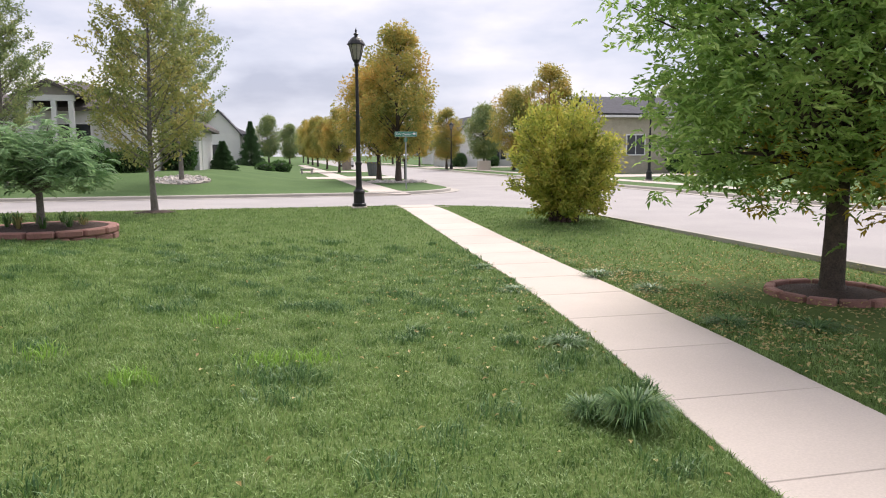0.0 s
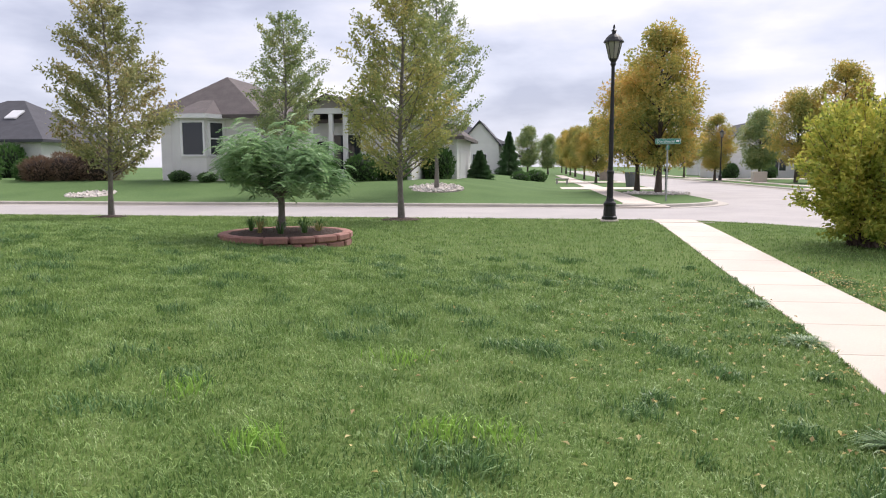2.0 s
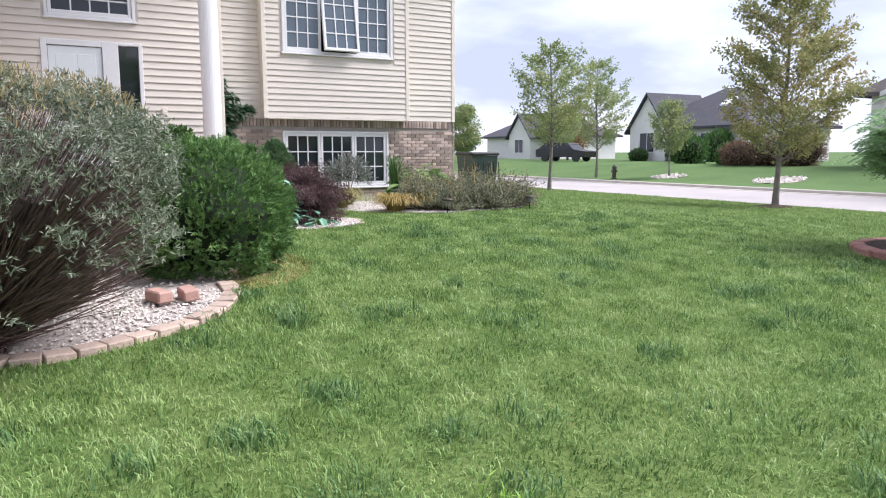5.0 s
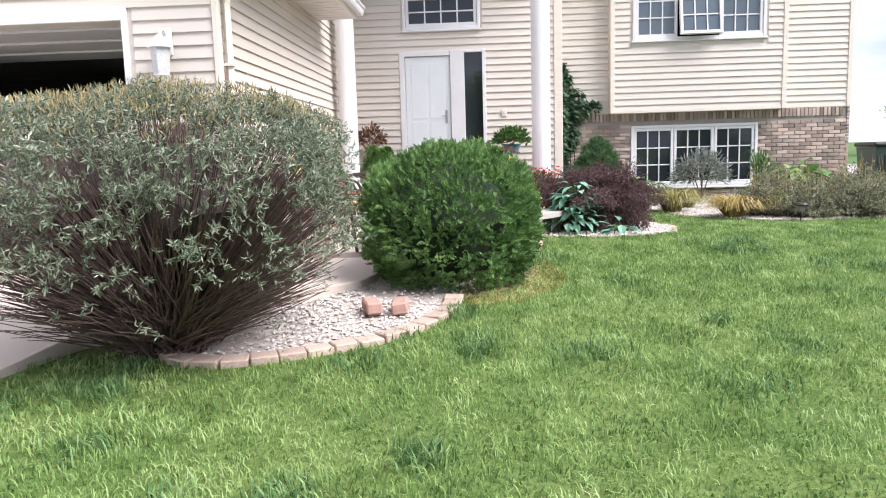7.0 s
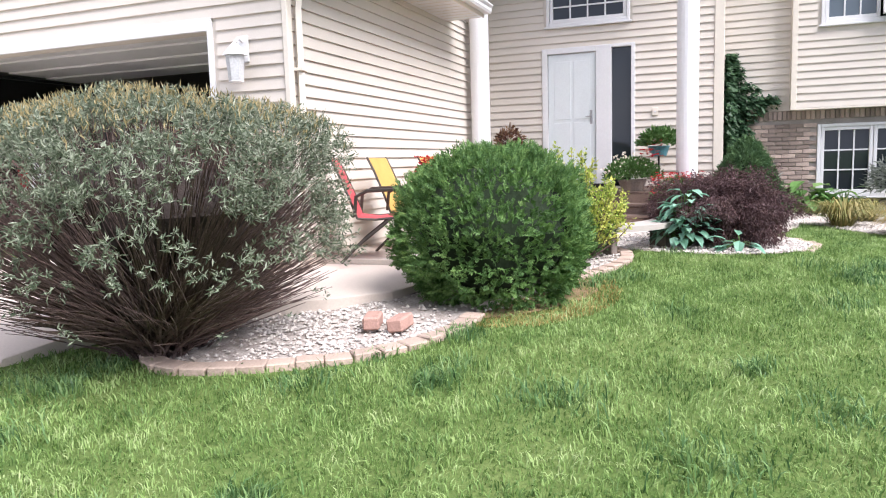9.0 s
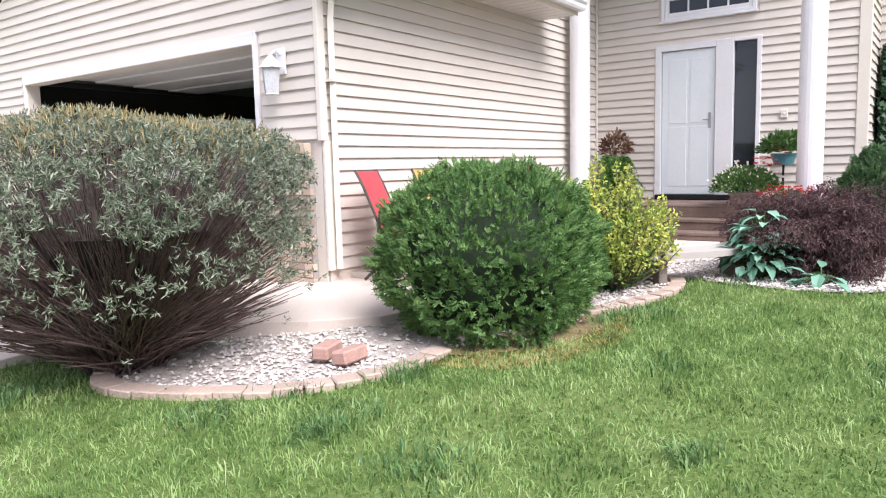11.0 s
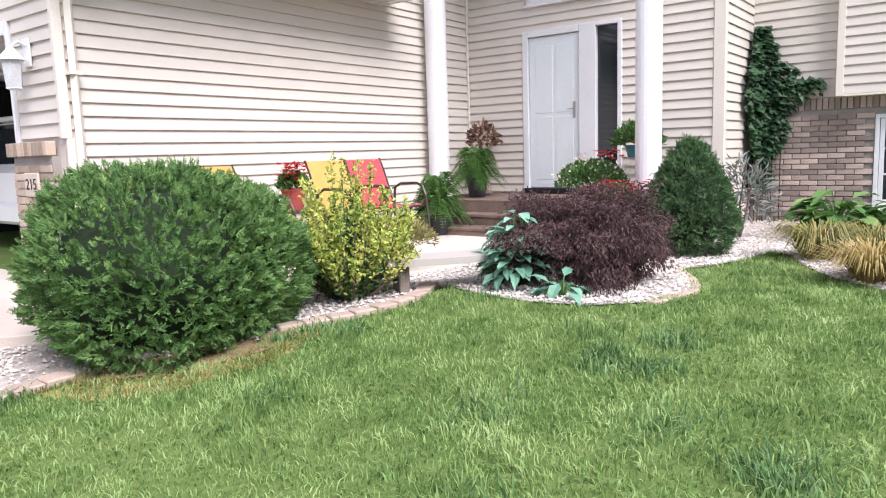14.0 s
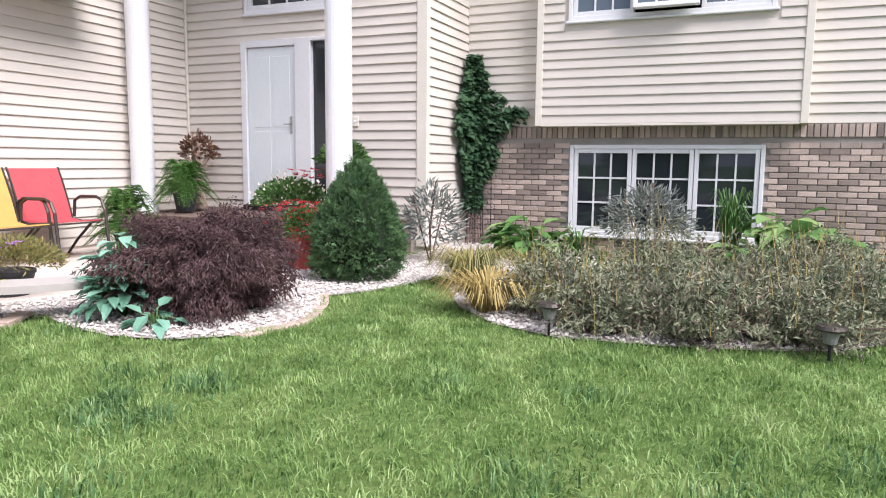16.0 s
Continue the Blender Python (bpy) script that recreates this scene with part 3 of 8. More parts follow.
w = wall_block("wall_brick_pier", [((GX - 0.02, 2.13, 0.40), (GX + 0.07, 2.84, 1.64))], "tan brick pier beside the garage door", MORTAR)
brickwork(w, GX + 0.03, 2.12, 2.85, 0.47, 1.62, BRICKTAN)
soldiers(w, GX + 0.03, 2.09, 2.86, 1.645, BRICKTAN, 0.12, 0.085)
BRICK_TOP = 2.10
WIN_Y0, WIN_Y1, WIN_Z0, WIN_Z1 = 8.05, 10.36, 0.72, 1.87
w = wall_block("wall_brick_front", [((FACE_X - 0.2, 6.6, 0.2), (FACE_X - 0.005, WIN_Y0, BRICK_TOP)), ((FACE_X - 0.2, WIN_Y1, 0.2), (FACE_X - 0.005, 11.95, BRICK_TOP)), ((FACE_X - 0.2, WIN_Y0, 0.2), (FACE_X - 0.005, WIN_Y1, WIN_Z0)), ((FACE_X - 0.2, WIN_Y0, WIN_Z1), (FACE_X - 0.005, WIN_Y1, BRICK_TOP))], "grey-brown blended brick wall of the lower storey", MORTAR)
brickwork(w, FACE_X - 0.03, 6.62, 11.95, 0.45, 1.93, BRICK, [(WIN_Y0 - 0.045, WIN_Y1 + 0.02, WIN_Z0 - 0.03, WIN_Z1)])
soldiers(w, FACE_X - 0.03, 6.64, 11.93, 1.955, BRICK, 0.145)
m = Mesh()
for i in range(27):
    m.box((FACE_X - 0.66, 11.955, 0.45 + i * 0.0615), (FACE_X + 0.018, 12.0, 0.505 + i * 0.0615))
structure("trim_brick_return", m, BRICK, "brick return at the house corner", "wall")
structure("wall_house_north", Mesh().box((-24, 11.75, 0.1), (FACE_X - 0.2, 11.95, 7.2)), SIDING, "cream siding wall round the corner of the house", "wall")
structure("wall_house_back", Mesh().box((-24.2, -4, 0.1), (-24, 12, 7.2)), SIDING, "plain back wall of the house", "wall")

# upper facade, with the cantilevered bay
UP0, UP1, UPZ0, UPZ1 = 8.03, 10.38, 3.38, 4.75
w = wall_block("wall_upper_front", [((FACE_X - 0.2, 6.6, BRICK_TOP), (FACE_X, UP0 - 0.1, 6.9)), ((FACE_X - 0.2, UP1 + 0.1, BRICK_TOP), (FACE_X, 11.95, 6.9)), ((FACE_X - 0.2, UP0 - 0.1, BRICK_TOP), (FACE_X, UP1 + 0.1, UPZ0 - 0.1)), ((FACE_X - 0.2, UP0 - 0.1, UPZ1 + 0.1), (FACE_X, UP1 + 0.1, 6.9))], "cream vinyl siding on the upper storey")
siding(w, (FACE_X, 6.6), (0, 1), (1, 0), 5.38, BRICK_TOP + 0.012, 6.7, [(7.64 - 6.6 + 0.02, 10.76 - 6.6 - 0.02, 0, 9)])
w = wall_block("wall_bay", [((FACE_X, 7.64, 2.11), (BAY_X, 10.76, UPZ0)), ((FACE_X, 7.64, UPZ1), (BAY_X, 10.76, 6.7)), ((FACE_X, 7.64, UPZ0), (BAY_X, UP0, UPZ1)), ((FACE_X, UP1, UPZ0), (BAY_X, 10.76, UPZ1))], "cream siding on the bay that juts over the brick")
siding(w, (BAY_X, 7.70), (0, 1), (1, 0), 3.0, 2.125, 6.5, [(UP0 - 7.70 - 0.05, UP1 - 7.70 + 0.05, UPZ0 - 0.06, UPZ1 + 0.06)])
m = Mesh()
for y in (7.63, 10.69):
    m.box((FACE_X + 0.001, y, 2.10), (BAY_X + 0.03, y + 0.085, 6.6), 0.005)
m.box((FACE_X + 0.021, 7.71, 2.095), (BAY_X + 0.024, 10.69, 2.122), 0.004)
structure("trim_bay", m, TRIM, "cream corner boards and bottom trim of the bay", "trim")
structure("trim_house_corner", Mesh().box((FACE_X - 0.06, 11.93, BRICK_TOP + 0.01), (FACE_X + 0.03, 12.01, 6.7), 0.005), TRIM, "cream corner board of the house", "trim")
m = Mesh().add([(-13.4, 12.7, 6.55), (-13.4, -4.5, 6.55), (-19, -4.5, 9.2), (-19, 12.7, 9.2), (-24.8, 12.7, 6.55), (-24.8, -4.5, 6.55)], [(0, 1, 2, 3), (3, 2, 5, 4), (0, 3, 4), (1, 5, 2)])
structure("roof_main", m, SHINGLE, "dark brown shingle roof of the house", "roof")
m = Mesh().box((-14.3, 11.9, 6.45), (-13.4, 12.5, 6.55)).box((-14.3, 6.5, 6.45), (-13.4, 11.9, 6.55))
structure("ceiling_soffit", m, WHITE, "white soffit under the main eaves", "ceiling")

# entry wall with the front door and the transom window
D0, D1, DZ0, DZ1 = 3.90, 5.36, 0.985, 3.19
T0, T1, TZ0, TZ1 = 3.98, 5.28, 3.53, 4.12
w = wall_block("wall_entry", [((DOOR_X - 0.18, GY, 0.3), (DOOR_X, D0, 6.2)), ((DOOR_X - 0.18, D1, 0.3), (DOOR_X, 6.6, 6.2)), ((DOOR_X - 0.18, D0, 0.3), (DOOR_X, D1, DZ0)), ((DOOR_X - 0.18, D0, DZ1), (DOOR_X, D1, TZ0)), ((DOOR_X - 0.18, D0, TZ1), (DOOR_X, D1, 6.2)), ((DOOR_X - 0.18, D0, TZ0), (DOOR_X, T0, TZ1)), ((DOOR_X - 0.18, T1, TZ0), (DOOR_X, D1, TZ1))], "cream vinyl siding round the front door")
siding(w, (DOOR_X, GY + 0.02), (0, 1), (1, 0), 6.52 - GY - 0.02, 0.985, 6.0, [(D0 - GY - 0.02, D1 - GY - 0.02, 0, DZ1), (T0 - GY - 0.06, T1 - GY + 0.02, TZ0 - 0.04, TZ1 + 0.04)])
w = wall_block("wall_entry_side", [((FACE_X, 6.45, 0.3), (DOOR_X - 0.001, 6.60, 6.2))], "cream vinyl siding on the side of the entry")
siding(w, (FACE_X, 6.60), (1, 0), (0, 1), DOOR_X - FACE_X - 0.05, 0.60, 6.0)
m = Mesh().box((DOOR_X - 0.06, 6.50, 0.60), (DOOR_X + 0.03, 6.64, 6.1), 0.006)
structure("trim_entry_corner", m, TRIM, "cream corner board of the entry", "trim")
m = Mesh().tube([(DOOR_X + 0.03, GY + 0.03, 0.98), (DOOR_X + 0.03, GY + 0.03, 6.0)], 0.02, 6)
structure("trim_entry_inner_corner", m, TRIM, "thin cream post in the inner corner", "trim")


# ---- windows and doors ----
def window(name, x, y0, y1, z0, z1, sashes, cols, rows, label, glass=GLASS, sash=0.055, open_sash=None, deep=0.10):
    """A row of sashes with grilles in a white frame, looking along +x."""
    win = thing(name, label=label, category="window", kind="structure")
    m = Mesh()
    f = 0.05
    m.box((x - deep, y0, z0), (x + 0.028, y0 + f, z1), 0.006).box((x - deep, y1 - f, z0), (x + 0.028, y1, z1), 0.006)
    m.box((x - deep, y0 + f, z1 - f), (x + 0.028, y1 - f, z1), 0.006).box((x - deep, y0 + f, z0), (x + 0.028, y1 - f, z0 + f), 0.006)
    part("window_frame", m, WHITE, win)
    part("window_sill", Mesh().box((x - 0.02, y0 - 0.03, z0 - 0.035), (x + 0.055, y1 + 0.03, z0 - 0.002), 0.008), WHITE, win)
    step = (y1 - y0 - 2 * f) / sashes
    for i in range(sashes):
        a, b = y0 + f + i * step, y0 + f + (i + 1) * step
        swing = Matrix.Identity(4)
        if i == open_sash:
            swing = pose(x, 0, z1 - f, 0, -9, 0) @ pose(-x, 0, -(z1 - f))
        m = Mesh()
        m.box((x - 0.06, a + 0.004, z0 + f), (x + 0.01, a + sash, z1 - f), 0.005).box((x - 0.06, b - sash, z0 + f), (x + 0.01, b - 0.004, z1 - f), 0.005)
        m.box((x - 0.06, a + sash, z1 - f - sash), (x + 0.01, b - sash, z1 - f), 0.005).box((x - 0.06, a + sash, z0 + f), (x + 0.01, b - sash, z0 + f + sash), 0.005)
        s = part("sash", m, WHITE, win)
        s.matrix_basis = swing
        ga, gb, gz0, gz1 = a + sash, b - sash, z0 + f + sash, z1 - f - sash
        for c in range(cols):
            for r in range(rows):
                p0, p1 = ga + (gb - ga) * c / cols, ga + (gb - ga) * (c + 1) / cols
                q0, q1 = gz0 + (gz1 - gz0) * r / rows, gz0 + (gz1 - gz0) * (r + 1) / rows
                part("pane", Mesh().box((x - 0.035, p0 + 0.001, q0 + 0.001), (x - 0.029, p1 - 0.001, q1 - 0.001)), glass, s)
        m = Mesh()
        for c in range(1, cols):
            y = ga + (gb - ga) * c / cols
            m.box((x - 0.028, y - 0.011, gz0), (x - 0.012, y + 0.011, gz1))
        for r in range(1, rows):
            z = gz0 + (gz1 - gz0) * r / rows
            m.box((x - 0.0275, ga, z - 0.011), (x - 0.0125, gb, z + 0.011))
        if m.n:
            part("glazing_bar", m, WHITE, s)
    return win


window("window_1", FACE_X + 0.01, WIN_Y0, WIN_Y1, WIN_Z0, WIN_Z1, 3, 3, 3, "white triple casement window in the brick wall")
window("window_2", BAY_X + 0.01, UP0, UP1, UPZ0, UPZ1, 3, 3, 4, "white triple window of the bay, middle sash propped open", GLASS_SKY, open_sash=1)
window("window_3", DOOR_X + 0.01, T0, T1, TZ0, TZ1, 1, 4, 2, "white transom window with a grille over the front door", GLASS)

door = thing("door_1", label="white storm door in a white frame beside a dark sidelight", category="door", kind="structure")
m = Mesh()
for a, b in ((D0, D0 + 0.09), (4.76, 5.0), (D1 - 0.06, D1)):
    m.box((DOOR_X - 0.10, a, DZ0), (DOOR_X + 0.035, b, DZ1), 0.006)
m.box((DOOR_X - 0.10, D0 + 0.09, DZ1 - 0.09), (DOOR_X + 0.034, 4.76, DZ1), 0.006).box((DOOR_X - 0.10, 5.0, DZ1 - 0.05), (DOOR_X + 0.034, D1 - 0.06, DZ1), 0.006)
part("door_frame", m, WHITE, door)
m = Mesh().box((DOOR_X - 0.03, D0 + 0.095, DZ0 + 0.05), (DOOR_X + 0.005, 4.755, DZ1 - 0.095), 0.01)
leafd = part("door_leaf", m, DOORWHITE, door, "white storm door leaf")
m = Mesh()
for z0_, z1_ in ((1.15, 2.02), (2.06, 2.98)):
    for y0_, y1_ in ((4.09, 4.36), (4.40, 4.67)):
        m.box((DOOR_X - 0.01, y0_, z0_), (DOOR_X + 0.009, y1_, z1_), 0.008)
part("door_panel", m, DOORWHITE, leafd)
m = Mesh().box((DOOR_X + 0.004, 4.66, 1.98), (DOOR_X + 0.016, 4.70, 2.20), 0.004).tube([(DOOR_X + 0.012, 4.68, 2.10), (DOOR_X + 0.05, 4.68, 2.10), (DOOR_X + 0.055, 4.60, 2.10)], 0.008, 6)
part("door_handle", m, material("steel", (0.45, 0.45, 0.46), 0.35, metal=0.9), leafd, "steel lever handle")
part("sidelight_pane", Mesh().box((DOOR_X - 0.05, 5.0, DZ0 + 0.05), (DOOR_X - 0.04, D1 - 0.06, DZ1 - 0.05)), GLASS, door)
part("threshold", Mesh().box((DOOR_X - 0.02, D0 + 0.02, DZ0 - 0.02), (DOOR_X + 0.07, 5.02, DZ0 + 0.05), 0.008), BLACKMETAL, door)
bell = thing("doorbell", (DOOR_X + 0.02, 5.66, 2.12), "small cream doorbell plate on the siding", "doorbell")
part("plate", Mesh().box((0, -0.045, -0.06), (0.018, 0.045, 0.06), 0.006), TRIM, bell)
part("button", Mesh().box((0.018, -0.012, -0.012), (0.026, 0.012, 0.012), 0.003), WHITE, bell)

# added rooms behind the glass; near-black surfaces stand in for indoor dimness
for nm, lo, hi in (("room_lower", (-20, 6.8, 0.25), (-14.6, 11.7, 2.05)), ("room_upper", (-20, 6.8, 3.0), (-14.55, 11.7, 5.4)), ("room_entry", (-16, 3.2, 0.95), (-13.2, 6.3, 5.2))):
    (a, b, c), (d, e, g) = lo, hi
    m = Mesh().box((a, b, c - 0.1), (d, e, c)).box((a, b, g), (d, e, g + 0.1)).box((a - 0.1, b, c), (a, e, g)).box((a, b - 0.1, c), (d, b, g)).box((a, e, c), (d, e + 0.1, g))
    structure(nm, m, DARK, "plain room behind the glass, its dimness painted near-black", "wall")

# porch: deck, steps, columns, gutter
POR = 0.955
m = Mesh().box((DOOR_X, GY + 0.01, 0.3), (-11.62, 6.42, POR - 0.03))
porch = structure("floor_porch", m, DECK, "reddish brown timber porch deck and steps", "porch")
for i in range(9):
    part("deck_board", Mesh().box((DOOR_X + 0.001 + i * 0.145, GY + 0.01, POR - 0.03), (DOOR_X + i * 0.145 + 0.139, 6.44, POR), 0.006), DECK, porch)
for s in range(3):
    top, x1 = POR - 0.03 - s * 0.135, -11.62 + 0.01 + s * 0.30
    for k in range(2):
        part("step_board", Mesh().box((x1 + k * 0.152, 3.62, top - 0.165), (x1 + k * 0.152 + 0.147, 5.75, top - 0.125), 0.006), DECK, porch)
    part("riser", Mesh().box((x1, 3.64, max(0.40, top - 0.30)), (x1 + 0.285, 5.73, top - 0.167), 0.004), DECK, porch)
part("porch_face", Mesh().box((-11.62, 5.76, 0.45), (-11.58, 6.42, POR - 0.035), 0.006), WOODGREY, porch)


def porch_column(at):
    c = thing("porch_column", at, "tall white round porch column", "column", "porch columns")
    part("shaft", Mesh().lathe([(0.145, 0.0), (0.145, 0.04), (0.142, 0.06), (0.142, 4.9)], sides=24), WHITE, c, smooth=False)
    part("base", Mesh().lathe([(0.175, -0.02), (0.175, 0.05), (0.16, 0.075), (0.144, 0.08)], sides=24), WHITE, c)
    return c


porch_column((-11.84, 3.19, POR + 0.02))
porch_column((-11.66, 6.18, POR + 0.02))
structure("ceiling_porch", Mesh().box((DOOR_X, GY, 5.85), (-11.3, 6.9, 5.95)), WHITE, "white porch ceiling high over the door", "ceiling")
m = Mesh().add([(-11.2, 2.6, 5.95), (-11.2, 7.0, 5.95), (-11.2, 4.8, 7.2), (-14.5, 2.6, 5.95), (-14.5, 7.0, 5.95), (-14.5, 4.8, 7.2)], [(0, 1, 2), (0, 2, 5, 3), (1, 4, 5, 2)])
structure("roof_porch", m, SHINGLE, "dark shingle gable over the porch", "roof")

# garage eave with fascia, gutter and vented soffit
EZ, EY = 3.43, 3.52
m = Mesh().box((-11.05, GY - 0.2, EZ - 0.012), (GX + 0.25, EY - 0.02, EZ), 0)
eave = structure("ceiling_eave", m, WHITE, "white vented soffit under the garage eave", "ceiling")
m = Mesh()
for i in range(26):
    m.box((-11.05 + i * 0.165, GY + 0.05, EZ - 0.016), (-11.05 + i * 0.165 + 0.012, EY - 0.05, EZ - 0.0125))
part("soffit_groove", m, TRIM, eave)
m = Mesh().box((-11.08, EY - 0.02, EZ - 0.02), (GX + 0.28, EY, EZ + 0.16), 0.004)
structure("trim_fascia", m, TRIM, "cream fascia board along the garage eave", "trim")
gutter = thing("gutter", label="white gutter with a downspout at the garage corner", category="gutter")
prof = [(0, 0.0), (0.085, 0.0), (0.10, 0.03), (0.10, 0.07), (0.125, 0.10), (0.125, 0.12), (0, 0.12)]
vs = [(x, EY + o, EZ + 0.03 + z) for x in (-11.1, GX + 0.3) for o, z in prof]
k = len(prof)
part("trough", Mesh().add(vs, [tuple(range(k)), tuple(range(2 * k - 1, k - 1, -1))] + [(i, (i + 1) % k, k + (i + 1) % k, k + i) for i in range(k)]), WHITE, gutter)
part("downspout", Mesh().tube([(GX - 0.10, EY + 0.05, EZ + 0.03), (GX - 0.10, EY + 0.04, EZ - 0.06), (GX - 0.09, GY + 0.10, EZ - 0.42), (GX - 0.09, GY + 0.075, EZ - 0.6), (GX - 0.09, GY + 0.075, 0.62)], 0.038, 4), TRIM, gutter)
part("strap", Mesh().box((GX - 0.14, GY + 0.03, 2.30), (GX - 0.035, GY + 0.12, 2.325)), TRIM, gutter)
m = Mesh().add([(GX + 0.3, EY + 0.06, EZ + 0.15), (-11.1, EY + 0.06, EZ + 0.15), (-11.1, -0.4, 5.6), (GX + 0.3, -0.4, 5.6), (GX + 0.3, -4.2, EZ + 0.15), (-11.1, -4.2, EZ + 0.15)], [(0, 3, 2, 1), (3, 4, 5, 2)])
structure("roof_garage", m, SHINGLE, "dark shingle garage roof", "roof")


# ---- planting ----
def rng(seed):
    return np.random.default_rng(seed)


def unit(v):
    return v / (np.linalg.norm(v, axis=-1)[..., None] + 1e-9)


def lump(p, seed, scale, amount):
    """Uneven outline: a factor for each direction p."""
    off = seed * 7.31
    return np.array([1 + amount * noise.noise(Vector((a * scale + off, b * scale, c * scale))) for a, b, c in p])


def tree(name, at, height, radius, crown_from, leaf, label, seed, n=9000, size=0.10, trunk_r=0.09, bark=None, shape="oval", lean=0.0, group="", clumps=70, loose=0.5, slim=0.5, category="tree"):
    g = rng(seed)
    t = thing(name, at, label, category, group)
    top = np.array([lean, 0, height])
    fork = np.array([lean * 0.6, 0, crown_from + (height - crown_from) * 0.55])
    tr = Mesh()
    s = np.linspace(0, 1, 9)
    pts = [np.array([lean * a * a + 0.03 * math.sin(a * 7 + seed), 0.03 * math.cos(a * 5 + seed), height * 0.93 * a]) for a in s]
    rad = [trunk_r * (1.35 - 0.35 * min(1, a * 12)) * (1 - 0.88 * a) + 0.006 for a in s]
    tr.tube(pts, rad, 10, False)
    # clump centres inside the crown's outline
    cs = []
    while len(cs) < clumps:
        u = g.uniform(0, 1)
        if shape == "oval":
            w = math.sin(math.pi * min(1, 0.12 + 0.86 * u)) ** 0.75
        elif shape == "cone":
            w = (1 - u) ** 0.75 + 0.05
        elif shape == "vase":
            w = 0.45 + 0.75 * math.sin(math.pi * (0.1 + 0.85 * u)) * 0.8
        else:
            w = math.sqrt(max(0.0, 1 - (2 * u - 1) ** 2))
        a = g.uniform(0, 2 * math.pi)
        r = radius * w * math.sqrt(g.uniform(0.12, 1.0))
        cs.append((r * math.cos(a) + lean * u, r * math.sin(a), crown_from + (height - crown_from) * u))
    cs = np.array(cs)
    for c in cs[:: max(1, clumps // 46)]:
        h0 = max(crown_from * 0.8, c[2] - 0.55 * math.hypot(c[0], c[1]) - 0.3)
        h0 = min(h0, height * 0.85)
        start = np.array([lean * (h0 / height) ** 2, 0, h0])
        q = np.linspace(0, 1, 5)[:, None]
        mid = start + (c - start) * 0.5 + np.array([0, 0, 0.06 * np.linalg.norm(c - start)])
        tr.tube((1 - q) ** 2 * start + 2 * q * (1 - q) * mid + q * q * c, list(np.linspace(trunk_r * 0.34, 0.008, 5)), 5, False)
    part("trunk", tr, bark or BARK_GREY, t, smooth=True)
    which = g.integers(0, clumps, n)
    spread = radius * 0.30 * (0.6 + 0.8 * g.random(clumps))[which][:, None]
    off = unit(g.normal(0, 1, (n, 3))) * g.random((n, 1)) ** 0.45 * np.array([1, 1, 0.8])
    p = cs[which] + off * spread * loose * 1.7
    d = unit(off) + g.normal(0, 0.5, (n, 3)) + np.array([0, 0, -0.35])
    side = g.normal(0, 1, (n, 3))
    ln = size * g.uniform(0.7, 1.3, n)
    part("crown", Mesh().leaves(p, d, side, ln, ln * slim), leaf, t)
    return t


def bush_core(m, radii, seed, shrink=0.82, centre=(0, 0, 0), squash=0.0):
    """Added solid core, coloured dark as inner shade, so that the shrub is not seen through."""
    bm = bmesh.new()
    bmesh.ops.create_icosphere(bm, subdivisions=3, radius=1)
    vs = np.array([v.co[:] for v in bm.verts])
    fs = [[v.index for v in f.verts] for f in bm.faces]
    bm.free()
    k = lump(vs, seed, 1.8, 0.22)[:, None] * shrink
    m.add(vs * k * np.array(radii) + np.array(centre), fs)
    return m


def shrub(name, at, radii, leaf, label, seed, n=9000, size=0.05, slim=0.4, core=None, lift=0.0, category="bush", group="", outward=1.0, droop=0.0, bumps=0.22, bump_scale=1.8, low=-0.85, thick=0.16, stems=0, turn=0.0, cone=0.0):
    """A clipped shrub: an added core, dark for inner shade, under a deep coat of leaves that stand outwards."""
    g = rng(seed)
    t = thing(name, at, label, category, group, turn=turn)
    R = np.array(radii)
    c = np.array([0, 0, R[2] * abs(low) + lift])
    u = unit(g.normal(0, 1, (int(n * 1.7), 3)))
    u = u[u[:, 2] > low][:n]
    k = lump(u, seed, bump_scale, bumps) * lump(u, seed + 5, bump_scale * 4, bumps * 0.35)
    taper = (1 - cone * np.clip(0.5 + 0.5 * u[:, 2], 0, 1) ** 1.3)[:, None] * np.array([1, 1, 0]) + np.array([0, 0, 1])
    p = c + u * R * taper * (k * (1 - thick * g.random(len(u)) ** 1.5))[:, None]
    d = u * outward + g.normal(0, 0.45, u.shape) + np.array([0, 0, 0.35 - droop])
    ln = size * g.uniform(0.6, 1.35, len(u))
    if core is not None:
        m = bush_core(Mesh(), R, seed, 0.84, c)
        v = m.v[0] - c
        m.v[0] = c + v * ((1 - cone * np.clip(0.5 + 0.5 * v[:, 2] / R[2], 0, 1) ** 1.3)[:, None] * np.array([1, 1, 0]) + np.array([0, 0, 1]))
        m.v[0][:, 2] = np.maximum(m.v[0][:, 2], 0.0)
        part("shade_core", m, core, t)
    if stems:
        m = Mesh()
        for i in range(stems):
            q = p[g.integers(0, len(p))]
            b = np.array([g.normal(0, 0.06), g.normal(0, 0.06), 0.0])
            s = np.linspace(0, 1, 5)[:, None]
            mid = b + (q - b) * 0.5 + g.normal(0, 0.06, 3)
            m.tube((1 - s) ** 2 * b + 2 * s * (1 - s) * mid + s * s * q, list(np.linspace(0.012, 0.003, 5)), 4, False)
        part("twig_mass", m, TWIG, t)
    part("foliage", Mesh().leaves(p, d, g.normal(0, 1, u.shape), ln, ln * slim), leaf, t)
    return t


